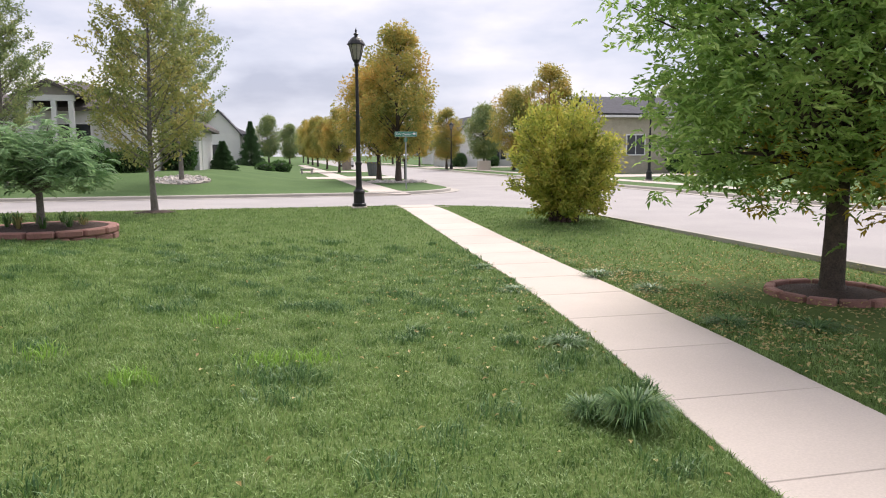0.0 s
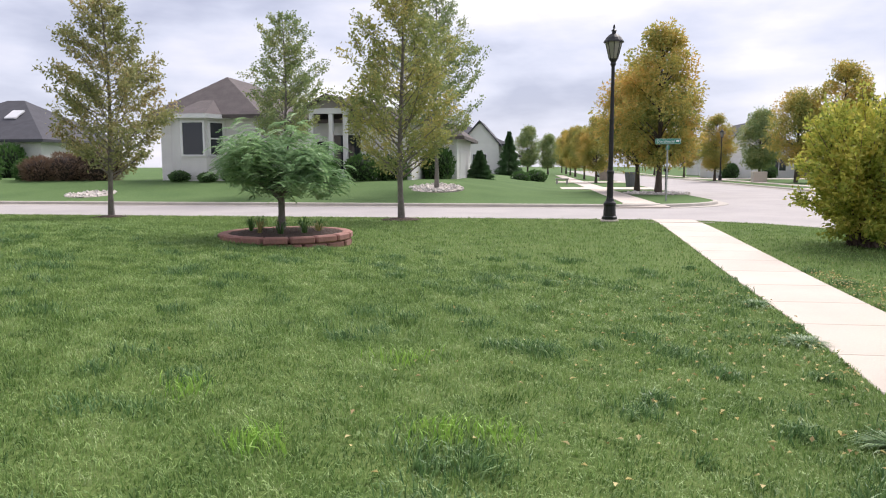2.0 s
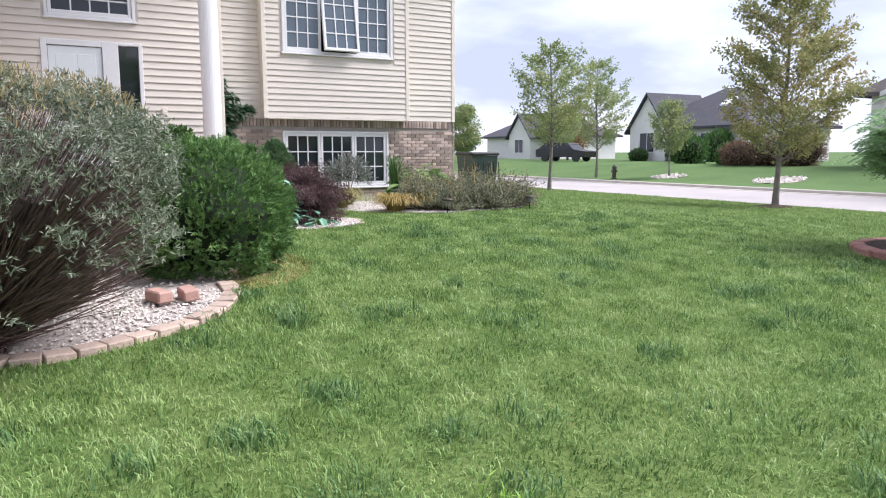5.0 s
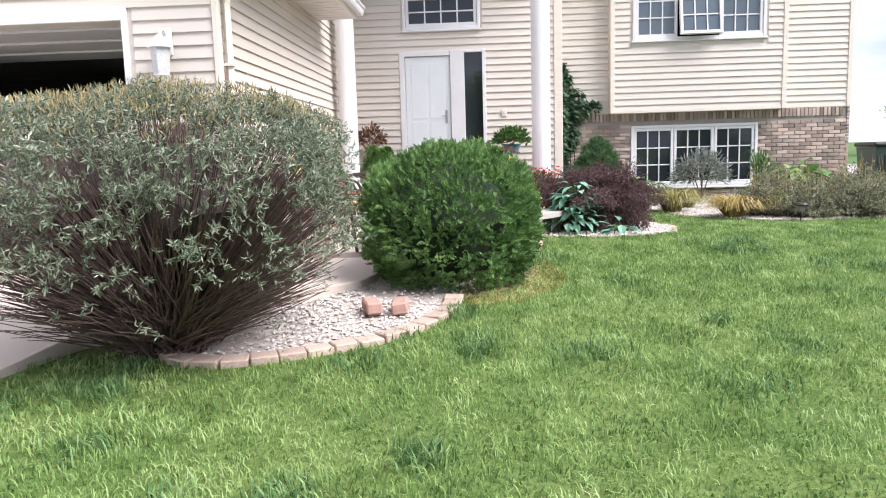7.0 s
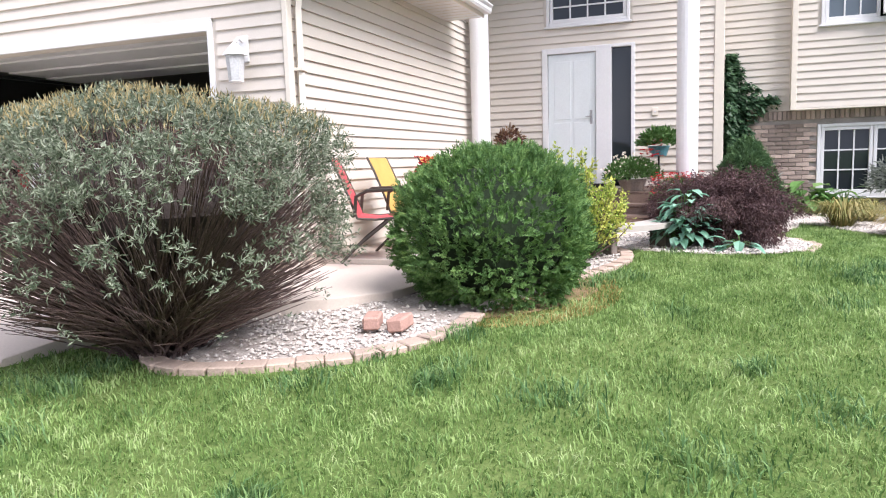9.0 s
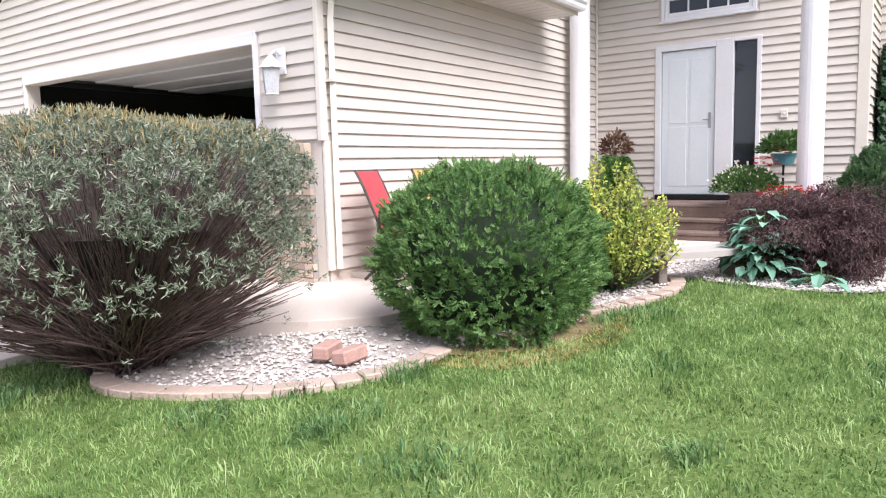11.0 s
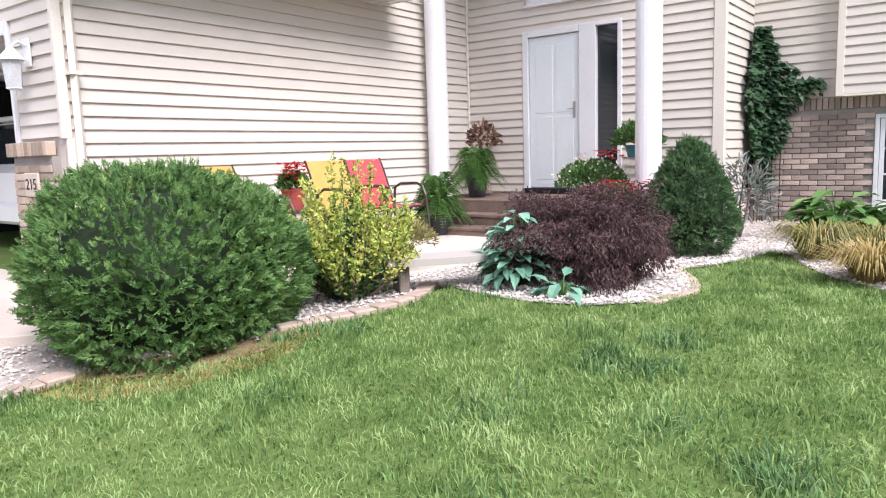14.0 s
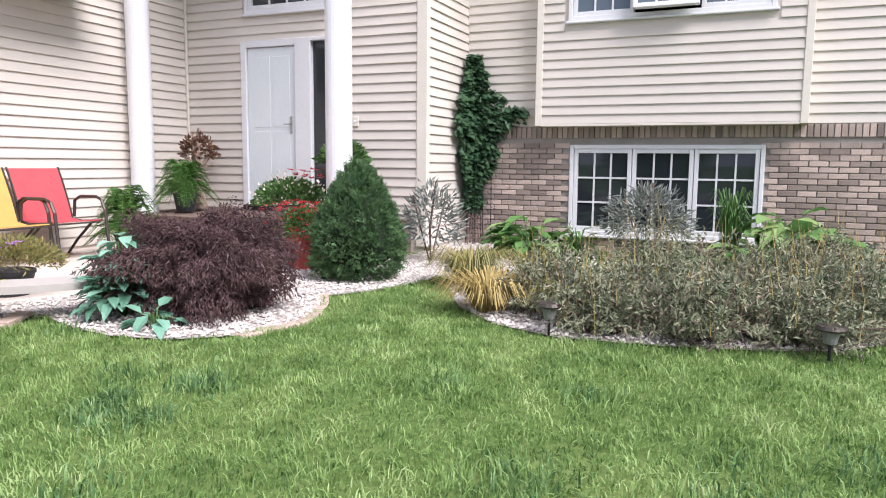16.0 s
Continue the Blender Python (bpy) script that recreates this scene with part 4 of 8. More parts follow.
def spray_shrub(name, at, radii, leaf, label, seed, sprays, length, leaflets, leaf_len, core, boxy=2.0, low=-0.85, cone=0.0, bumps=0.2, bump_scale=3.0, category="bush", lobes=((0, 0, 1.0),)):
    """A conifer clad in flat fans of small leaflets that stand outwards; lobes: (x, y, size)."""
    g = rng(seed)
    t = thing(name, at, label, category)
    shape = lambda q: q / (np.abs(q) ** boxy).sum(-1)[..., None] ** (1 / boxy)
    slim = lambda h: (1 - cone * np.clip(0.5 + 0.5 * h, 0, 1))[:, None] * np.array([1, 1, 0]) + np.array([0, 0, 1])
    body, B, U = Mesh(), [], []
    for q, (ox, oy, size) in enumerate(lobes):
        R = np.array(radii) * size
        c = np.array([ox, oy, R[2] * abs(low)])
        u = unit(g.normal(0, 1, (int(sprays * 1.5), 3)))
        u = u[u[:, 2] > low][: int(sprays * size)]
        k = lump(u, seed + q, bump_scale, bumps) * lump(u, seed + 5 + q, bump_scale * 3.2, bumps * 0.6)
        b = c + shape(u) * R * slim(u[:, 2]) * (k * (1 - 0.11 * g.random(len(u)) ** 1.4))[:, None]
        free = np.ones(len(b), bool)
        for r, (px_, py_, other) in enumerate(lobes):
            if r != q:
                free &= np.linalg.norm((b - np.array([px_, py_, radii[2] * other * abs(low)])) / (np.array(radii) * other), axis=1) > 0.82
        B.append(b[free])
        U.append(u[free])
        # added core for each lobe, its dark colour standing in for inner shade
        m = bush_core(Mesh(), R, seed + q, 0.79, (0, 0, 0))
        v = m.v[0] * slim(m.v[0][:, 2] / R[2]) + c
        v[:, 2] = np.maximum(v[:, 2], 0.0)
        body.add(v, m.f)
    b, u = np.concatenate(B), np.concatenate(U)
    n = len(b)
    d = unit(u * 0.85 + np.array([0, 0, 0.45]) + g.normal(0, 0.34, (n, 3)))
    side = unit(np.cross(d, u) + g.normal(0, 0.55, (n, 3)))
    L = length * g.uniform(0.6, 1.35, n)
    w = np.linspace(-0.35, 1.0, leaflets)
    sg = np.where(np.arange(leaflets) % 2, 1.0, -1.0)
    sg[-1] = 0.0
    P = b[:, None] + d[:, None] * (L[:, None] * w)[..., None]
    D = d[:, None] * 0.7 + side[:, None] * (sg * 0.8)[None, :, None] + g.normal(0, 0.16, (n, leaflets, 3))
    S = np.repeat(np.cross(d, side)[:, None], leaflets, 1)
    ln = (leaf_len * (1.2 - 0.5 * np.clip(w, 0, 1)))[None] * g.uniform(0.75, 1.25, (n, leaflets))
    P[..., 2] = np.maximum(P[..., 2], 0.01)
    part("shade_core", body, core, t)
    part("foliage", Mesh().leaves(P.reshape(-1, 3), D.reshape(-1, 3), np.cross(D.reshape(-1, 3), S.reshape(-1, 3)), ln.ravel(), ln.ravel() * 0.45), leaf, t)
    return t


def branch_tree(name, at, height, radius, crown_from, leaf, label, seed, n=12000, size=0.1, trunk_r=0.08, bark=None, branches=78, group="", top_heavy=0.25):
    """A young tree: upswept branches off one leader, leaves strung along branches and side twigs."""
    g = rng(seed)
    t = thing(name, at, label, "tree", group)
    tr, spans = Mesh(), []
    sway = lambda z: np.array([0.05 * math.sin(z * 0.9 + seed), 0.05 * math.cos(z * 0.7 + seed), z])
    hs = np.linspace(0, height * 0.96, 10)
    tr.tube([sway(z) - np.array([*sway(0)[:2], 0]) for z in hs], [trunk_r * (1.3 - 0.3 * min(1, z * 3)) * (1 - 0.9 * z / height) + 0.006 for z in hs], 9, False)
    for i in range(branches):
        u = (i + g.random()) / branches
        z0 = crown_from * 0.92 + (height * 0.93 - crown_from * 0.92) * u ** 1.1
        reach = radius * (0.55 + 0.45 * min(1, u / top_heavy)) * (1 - u) ** 0.62 * g.uniform(0.55, 1.12) + 0.12
        a = i * 2.4 + g.normal(0, 0.3)
        rise = reach * g.uniform(0.45, 1.0) + 0.12 * u * height * 0.2
        s0 = sway(z0) - np.array([*sway(0)[:2], 0])
        e = s0 + np.array([math.cos(a) * reach, math.sin(a) * reach, rise])
        mid = (s0 + e) / 2 + np.array([math.cos(a), math.sin(a), -0.3]) * 0.12 * reach
        q = np.linspace(0, 1, 6)[:, None]
        tr.tube((1 - q) ** 2 * s0 + 2 * q * (1 - q) * mid + q * q * e, list(np.linspace(trunk_r * 0.30 * (1.15 - u), 0.004, 6)), 4, False)
        spans.append((s0, mid, e, reach))
        for k in range(4):
            w = g.uniform(0.3, 0.95)
            p0 = (1 - w) ** 2 * s0 + 2 * w * (1 - w) * mid + w * w * e
            aa = a + g.choice([-1, 1]) * g.uniform(0.4, 1.1)
            l2 = reach * g.uniform(0.2, 0.45)
            e2 = p0 + np.array([math.cos(aa) * l2, math.sin(aa) * l2, l2 * g.uniform(0.2, 0.9)])
            tr.tube([p0, (p0 + e2) / 2, e2], [0.008, 0.006, 0.003], 3, False)
            spans.append((p0, (p0 + e2) / 2, e2, l2 * 0.9))
    part("trunk", tr, bark or BARK_GREY, t, smooth=True)
    wt = np.array([sp[3] for sp in spans]) + 0.12
    cnt = np.maximum(6, (n * wt / wt.sum()).astype(int))
    P, D = [], []
    for (s0, mid, e, reach), k in zip(spans, cnt):
        w = (g.random((k, 1)) ** 0.65) * 0.86 + 0.16
        c = (1 - w) ** 2 * s0 + 2 * w * (1 - w) * mid + w * w * e
        P.append(c + g.normal(0, 0.045 + 0.055 * min(1.0, reach), (k, 3)))
        D.append(g.normal(0, 0.8, (k, 3)) + unit(e - s0) * 0.4 + np.array([0, 0, -0.25]))
    P, D = np.concatenate(P), np.concatenate(D)
    ln = size * g.uniform(0.65, 1.3, len(P))
    part("crown", Mesh().leaves(P, D, g.normal(0, 1, P.shape), ln, ln * 0.55), leaf, t)
    return t


def tuft(name, at, height, radius, n, leaf, label, seed, arch=0.8, width=0.012, category="ornamental grass", group=""):
    """Arching strap leaves from one crown, each bent in three."""
    g = rng(seed)
    t = thing(name, at, label, category, group)
    a = g.uniform(0, 2 * np.pi, n)
    out = radius * g.uniform(0.35, 1.1, n)
    h = height * g.uniform(0.55, 1.1, n)
    dirs = np.stack([np.cos(a), np.sin(a), np.zeros(n)], 1)
    side = np.stack([-np.sin(a), np.cos(a), np.zeros(n)], 1) * width / 2
    b = dirs * (g.random(n) * radius * 0.25)[:, None]
    z = np.array([0, 0, 1.0])
    r = [b, b + dirs * (out * 0.35)[:, None] + z * (h * 0.8)[:, None], b + dirs * (out * 0.75)[:, None] + z * h[:, None], b + dirs * (out * 1.05)[:, None] + z * (h * (1 - 0.55 * arch))[:, None]]
    vs = np.stack([r[0] - side, r[0] + side, r[1] - side, r[1] + side, r[2] - side * 0.8, r[2] + side * 0.8, r[3]], 1).reshape(-1, 3)
    q = np.arange(n)[:, None] * 7
    m = Mesh().add(vs, [np.concatenate([q + [0, 1, 3], q + [0, 3, 2], q + [2, 3, 5], q + [2, 5, 4], q + [4, 5, 6]])])
    part("leaf_tuft", m, leaf, t)
    return t


# leaf colours
ASH = leaf_material("ash_leaf", [(0.12, 0.23, 0.055), (0.22, 0.37, 0.09), (0.35, 0.51, 0.14), (0.52, 0.64, 0.22)], 0.45, 0.45, 0.4, 1.6)
ASHYELLOW = leaf_material("yellow_leaf", [(0.45, 0.36, 0.05), (0.55, 0.42, 0.07)], 0.35)
PEAR = leaf_material("turning_leaf", [(0.16, 0.21, 0.075), (0.28, 0.33, 0.115), (0.43, 0.42, 0.14), (0.58, 0.45, 0.16)], 0.35, 0.5, 0.6, 0.9)
BRONZELEAF = leaf_material("bronze_leaf", [(0.17, 0.21, 0.09), (0.28, 0.31, 0.13), (0.41, 0.38, 0.165), (0.45, 0.31, 0.18)], 0.35, 0.5, 0.6, 0.8)
PEARGREEN = leaf_material("olive_leaf", [(0.15, 0.22, 0.10), (0.235, 0.32, 0.14), (0.35, 0.40, 0.165), (0.48, 0.45, 0.19)], 0.35, 0.5, 0.5, 0.8)
ORANGE = leaf_material("orange_leaf", [(0.15, 0.21, 0.065), (0.28, 0.32, 0.09), (0.48, 0.42, 0.115), (0.64, 0.45, 0.125), (0.64, 0.35, 0.12)], 0.4, 0.5, 0.6, 0.35)
GOLD = leaf_material("golden_green_leaf", [(0.17, 0.24, 0.045), (0.36, 0.42, 0.08), (0.56, 0.53, 0.115), (0.70, 0.58, 0.15)], 0.4, 0.5, 0.45, 2.2)
SUMAC = leaf_material("ferny_leaf", [(0.17, 0.31, 0.16), (0.28, 0.43, 0.21), (0.42, 0.57, 0.28)], 0.3, 0.5, 0.4, 1.5)
SILVER = leaf_material("silver_willow_leaf", [(0.06, 0.085, 0.052), (0.13, 0.165, 0.105), (0.26, 0.30, 0.21), (0.50, 0.53, 0.43)], 0.2, 0.5, 0.3, 7)
SILVERTOP = leaf_material("tan_bush_tip", [(0.27, 0.23, 0.11), (0.38, 0.32, 0.16), (0.48, 0.40, 0.22)], 0.2, 0.6)
CEDAR = leaf_material("cedar_spray", [(0.055, 0.12, 0.04), (0.10, 0.20, 0.06), (0.17, 0.30, 0.09), (0.28, 0.42, 0.13)], 0.2, 0.55, 0.6, 12)
SPRUCE = leaf_material("spruce_needle", [(0.05, 0.105, 0.045), (0.085, 0.165, 0.065), (0.15, 0.25, 0.10)], 0.2, 0.6, 0.5, 10)
MAPLE = leaf_material("dark_red_leaf", [(0.045, 0.027, 0.03), (0.08, 0.045, 0.048), (0.135, 0.078, 0.076), (0.09, 0.06, 0.05)], 0.2, 0.5, 0.4, 6)
YELLOWLEAF = leaf_material("variegated_leaf", [(0.165, 0.275, 0.055), (0.330, 0.427, 0.083), (0.578, 0.591, 0.138), (0.770, 0.729, 0.234)], 0.25, 0.5, 0.5, 4)
HOSTALEAF = leaf_material("blue_green_leaf", [(0.12, 0.27, 0.18), (0.19, 0.38, 0.27), (0.31, 0.52, 0.40)], 0.2, 0.4)
GREENLEAF = leaf_material("broad_green_leaf", [(0.05, 0.12, 0.03), (0.08, 0.17, 0.045), (0.14, 0.23, 0.08)], 0.25, 0.4)
FERNLEAF = leaf_material("fern_leaf", [(0.05, 0.12, 0.03), (0.085, 0.19, 0.042), (0.15, 0.28, 0.065)], 0.3, 0.5)
IVYLEAF = leaf_material("ivy_leaf", [(0.03, 0.072, 0.036), (0.045, 0.098, 0.047), (0.07, 0.135, 0.062)], 0.2, 0.45)
LAVENDER = leaf_material("grey_green_sprig", [(0.065, 0.08, 0.045), (0.13, 0.155, 0.09), (0.22, 0.245, 0.15), (0.33, 0.33, 0.22), (0.29, 0.21, 0.15)], 0.2, 0.6, 0.3, 3)
STRAW = leaf_material("straw_blade", [(0.16, 0.19, 0.06), (0.27, 0.25, 0.09), (0.39, 0.31, 0.12)], 0.25, 0.5)
STRAWDRY = leaf_material("dry_blade", [(0.34, 0.26, 0.09), (0.47, 0.36, 0.14)], 0.25, 0.5)
GREYLEAF = leaf_material("grey_leaf", [(0.14, 0.16, 0.14), (0.23, 0.25, 0.22), (0.33, 0.35, 0.32)], 0.2, 0.6)
REDFLOWER = leaf_material("red_petal", [(0.45, 0.02, 0.025), (0.60, 0.04, 0.05)], 0.25, 0.5)
WHITEFLOWER = leaf_material("white_petal", [(0.70, 0.62, 0.52), (0.8, 0.74, 0.66)], 0.25, 0.5)
# shrub cores: leaf green and twig brown darkened to imitate inner shade
SHADEGREEN = material("core_shade_green", (0.018, 0.035, 0.012), 0.95, None, 8, 40, 0.6)
SHADEBROWN = material("core_shade_brown", (0.045, 0.033, 0.028), 0.95, None, 8, 40, 0.6)


def on(x, y, dz=0.0):
    return (x, y, H(x, y) + dz)


# near shrubs
def silver_bush():
    g = rng(11)
    t = thing("silver_bush", on(-4.74, 3.36), "clipped grey-green willow-leaved bush, bare and twiggy below", "bush")
    R, c = np.array([1.10, 1.14, 0.74]), np.array([0, 0, 0.82])
    m = Mesh()
    tips = unit(g.normal(0, 1, (2900, 3)))
    tips = tips[tips[:, 2] > -0.72]
    boxy = lambda q: q / (np.abs(q) ** 2.8).sum(-1)[..., None] ** (1 / 2.8)
    for q in tips:
        e = c + boxy(q) * R * g.uniform(0.72, 0.99)
        b = np.array([g.normal(0, 0.08), g.normal(0, 0.08), 0.0])
        s = np.linspace(0, 1, 5)[:, None]
        mid = b + (e - b) * 0.45 + np.array([0, 0, 0.05]) + g.normal(0, 0.05, 3)
        m.tube((1 - s) ** 2 * b + 2 * s * (1 - s) * mid + s * s * e, list(np.linspace(0.0075, 0.0018, 5)), 3, False)
    part("twig_mass", m, TWIG, t, "bare brown twigs")
    # added core behind the twigs, brown deepened as shade
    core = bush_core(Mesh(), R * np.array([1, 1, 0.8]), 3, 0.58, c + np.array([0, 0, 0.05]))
    part("shade_core", core, SHADEBROWN, t)
    n = 8200
    u = unit(g.normal(0, 1, (n * 2, 3)))
    keep = g.random(len(u)) < np.clip(0.50 + 1.2 * u[:, 2], 0.02, 1) * (0.12 + 1.0 * (lump(u, 4, 4.2, 1.0) > 0.98))
    u = u[(u[:, 2] > -0.7) & keep]
    k = lump(u, 2, 2.2, 0.10)
    p = c + boxy(u) * R * (k * g.uniform(0.86, 1.03, len(u)))[:, None]
    stemdir = unit(u + np.array([0, 0, 0.5]) + g.normal(0, 0.3, u.shape))
    whorl = 11
    tip = p[:, None, :] + stemdir[:, None, :] * np.linspace(-0.035, 0.02, whorl)[None, :, None] + g.normal(0, 0.004, (len(u), whorl, 3))
    d = stemdir[:, None, :] * 0.45 + unit(g.normal(0, 1, tip.shape)) * 0.95
    P, D = tip.reshape(-1, 3), d.reshape(-1, 3)
    ln = 0.036 * g.uniform(0.6, 1.3, len(P))
    part("foliage", Mesh().leaves(P, D, g.normal(0, 1, P.shape), ln, ln * 0.24, 0.12), SILVER, t)
    u = unit(g.normal(0, 1, (15000, 3)))
    u = u[u[:, 2] > 0.62 + g.normal(0, 0.08, len(u))]
    p = c + boxy(u) * R * (lump(u, 2, 2.2, 0.10) * g.uniform(0.96, 1.03, len(u)))[:, None]
    d = np.array([0, 0, 1.0]) + u * 0.4 + g.normal(0, 0.4, u.shape)
    part("clipped_top", Mesh().leaves(p, d, g.normal(0, 1, p.shape), 0.045 * g.uniform(0.6, 1.3, len(p)), 0.008), SILVERTOP, t, "tan clipped shoot tips")
    return t


silver_bush()
spray_shrub("globe_cedar", on(-6.42, 5.02, -0.02), (0.70, 0.70, 0.615), CEDAR, "large two-lobed clipped green cedar shrub in white stone", 21, 6600, 0.042, 14, 0.023, SHADEGREEN, boxy=2.3, bumps=0.15, bump_scale=2.8, lobes=((0, 0, 1.0), (-0.38, -0.05, 0.93)))


def variegated_bush():
    """Upright shoots set with small leaves, yellow where they reach the light."""
    g = rng(22)
    t = thing("variegated_bush", on(-7.78, 5.36), "upright yellow and green variegated bush in white stone", "bush")
    st, P, D = Mesh(), [], []
    for i in range(115):
        a, r = g.uniform(0, 6.283), 0.53 * math.sqrt(g.random())
        top = (1.02 - 0.9 * r * r / 0.25 * 0.50) * g.uniform(0.50, 1.12)
        e = np.array([r * math.cos(a), r * math.sin(a), top])
        b = e * np.array([0.22, 0.22, 0])
        st.tube([b, (b + e) / 2 + np.array([e[0], e[1], 0]) * 0.1, e], [0.008, 0.006, 0.002], 4, False)
        k = int(165 * top)
        w = g.random((k, 1)) ** 0.75
        q = b + (e - b) * (0.08 + 0.92 * w) + np.array([e[0], e[1], 0]) * 0.2 * w * (1 - w)
        P.append(q + g.normal(0, 0.017, (k, 3)))
        D.append(g.normal(0, 0.8, (k, 3)) + np.array([e[0], e[1], 0.5]))
    P, D = np.concatenate(P), np.concatenate(D)
    ln = 0.036 * g.uniform(0.7, 1.3, len(P))
    edge = np.hypot(P[:, 0], P[:, 1]) / 0.5 + P[:, 2] * 0.75 + g.normal(0, 0.16, len(P))
    yel = edge > 0.76
    part("twig_mass", st, TWIG, t)
    part("foliage", Mesh().leaves(P[~yel], D[~yel], g.normal(0, 1, P[~yel].shape), ln[~yel], ln[~yel] * 0.65), GREENLEAF, t)
    part("yellow_leaves", Mesh().leaves(P[yel], D[yel], g.normal(0, 1, P[yel].shape), ln[yel], ln[yel] * 0.65), YELLOWLEAF, t, "bright yellow young leaves")


variegated_bush()
shrub("red_maple_bush", on(-9.10, 6.60), (0.64, 0.60, 0.40), MAPLE, "low spreading dark red lace-leaf maple", 23, 64000, 0.038, 0.28, None, outward=0.55, droop=1.0, bumps=0.55, bump_scale=2.6, low=-0.8, thick=0.8, lift=0.02, stems=90, category="bush")
spray_shrub("cone_spruce", on(-10.82, 6.90), (0.57, 0.57, 0.57), SPRUCE, "dense green dwarf spruce of rounded cone shape", 24, 4200, 0.042, 12, 0.022, SHADEGREEN, low=-0.9, cone=0.64, bumps=0.14, bump_scale=4.5, category="conifer")
# front garden tree in its ring
def ornamental_tree():
    g = rng(31)
    t = thing("ornamental_tree", on(-4.22, 12.72, 0.15), "small spreading green ornamental tree in a red paver ring", "tree")
    tr = Mesh().tube([(0, 0, 0), (0.01, 0, 0.3), (0.0, 0.02, 0.55), (-0.02, 0.02, 0.75)], [0.075, 0.055, 0.052, 0.045], 10, False)
    tips, fronds = [], []
    for i in range(62):
        a, r = g.uniform(0, 6.283), 0.84 * math.sqrt(g.uniform(0.02, 1))
        e = np.array([r * math.cos(a), r * math.sin(a), 0.74 + 0.98 * math.sqrt(max(0, 1 - (r / 0.95) ** 2)) * g.uniform(0.05, 1)])
        s = np.linspace(0, 1, 5)[:, None]
        b = np.array([0, 0, g.uniform(0.5, 0.72)])
        mid = np.array([e[0] * 0.55, e[1] * 0.55, 0.25 * b[2] + 0.75 * e[2]])
        tr.tube((1 - s) ** 2 * b + 2 * s * (1 - s) * mid + s * s * e, list(np.linspace(0.028, 0.006, 5)), 5, False)
        tips.append(e)
    part("trunk", tr, BARK_GREY, t, smooth=True)
    P, D, S = [], [], []
    for e in tips:
        for k in range(26):
            a = g.uniform(0, 6.283)
            q = e + g.normal(0, 1, 3) * np.array([0.13, 0.13, 0.10])
            d = np.array([math.cos(a), math.sin(a), 0.25])
            L = g.uniform(0.16, 0.34)
            for j in np.linspace(0.1, 1, 11):
                c = q + d * L * j + np.array([0, 0, -0.55 * L * j * j])
                for sgn in (-1, 1):
                    P.append(c)
                    D.append(d * 0.35 + np.array([-d[1] * sgn, d[0] * sgn, -0.25]))
                    S.append(d)
    P = np.array(P)
    part("crown", Mesh().leaves(P, np.array(D), np.array(S), 0.062 * g.uniform(0.7, 1.3, len(P)), 0.024), SUMAC, t)


ornamental_tree()
ring = thing("paver_ring", on(-4.10, 12.62), "low round planting bed edged with red pavers", "flower bed")
part("mulch", Mesh().lathe([(0.92, 0.0), (0.92, 0.15), (0.5, 0.18), (0.02, 0.19)], sides=28), MULCH, ring)
for i in range(16):
    a = 2 * math.pi * i / 16
    for row, (z0_, z1_, rr) in enumerate(((-0.12, 0.045, 0.965), (0.05, 0.16, 0.98))):
        ob = part("paver", Mesh().box((-0.185, -0.085, z0_), (0.185, 0.085, z1_), 0.022), PAVER, ring)
        ob.matrix_basis = pose(rr * math.cos(a + row * 0.19), rr * math.sin(a + row * 0.19), 0.0, 0, 0, math.degrees(a + row * 0.19) + 90 + random.uniform(-3, 3))
for i in range(9):
    a = i * 0.7
    tuft("garden_lily", on(-4.1 + 0.55 * math.cos(a), 12.62 + 0.55 * math.sin(a), 0.15), 0.22, 0.16, 26, GREENLEAF if i % 3 else STRAW, "small strappy green plant in the mulch ring", 300 + i, category="plant", group="plants in the ring")

# street trees, each with its mulch or stones
SPEC = [("street_tree", (-3.75, 20.55), 6.6, 1.95, 1.15, PEAR, "young street tree with thin olive and gold leaves", 41, 15000, "cone", BARK_GREY, 0.11),
        ("street_tree", (-12.3, 20.6), 6.3, 1.85, 1.15, BRONZELEAF, "young street tree with bronze and olive leaves", 42, 16000, "cone", BARK_GREY, 0.10),
        ("street_tree", (-21.9, 20.5), 5.6, 1.9, 1.7, PEARGREEN, "thin young street tree with sparse leaves", 43, 8000, "vase", BARK_GREY, 0.09),
        ("street_tree", (-31.4, 31.0), 6.6, 2.5, 1.6, PEARGREEN, "young street tree with sparse leaves across the road", 44, 9000, "vase", BARK_GREY, 0.10),
        ("street_tree", (-4.9, 35.0), 9.3, 2.7, 2.0, PEARGREEN, "taller street tree with olive leaves in a stone ring", 45, 16000, "oval", BARK_GREY, 0.13),
        ("street_tree", (-27.4, 32.5), 4.0, 1.25, 1.2, PEARGREEN, "small young tree with green leaves on the north lawn", 46, 5000, "oval", BARK_GREY, 0.06),
        ("street_tree", (-11.6, 33.2), 8.3, 2.1, 2.2, PEARGREEN, "tall green tree before the house with the bay", 47, 13000, "oval", BARK_GREY, 0.11)]
for nm, (x, y), h, r, cf, lf, lab, seed, n, shp, bk, tr_ in SPEC:
    z = H(x, y) if y < NEAR else float(north_height(np.float64(x), np.float64(y)))
    branch_tree(nm, (x, y, z), h, r, cf, lf, lab, seed, n, 0.10 if y < NEAR else 0.115, tr_ * 0.72, bk, 64 if shp == "vase" else 84, "street trees", {"cone": 0.18, "oval": 0.32, "vase": 0.5}[shp])
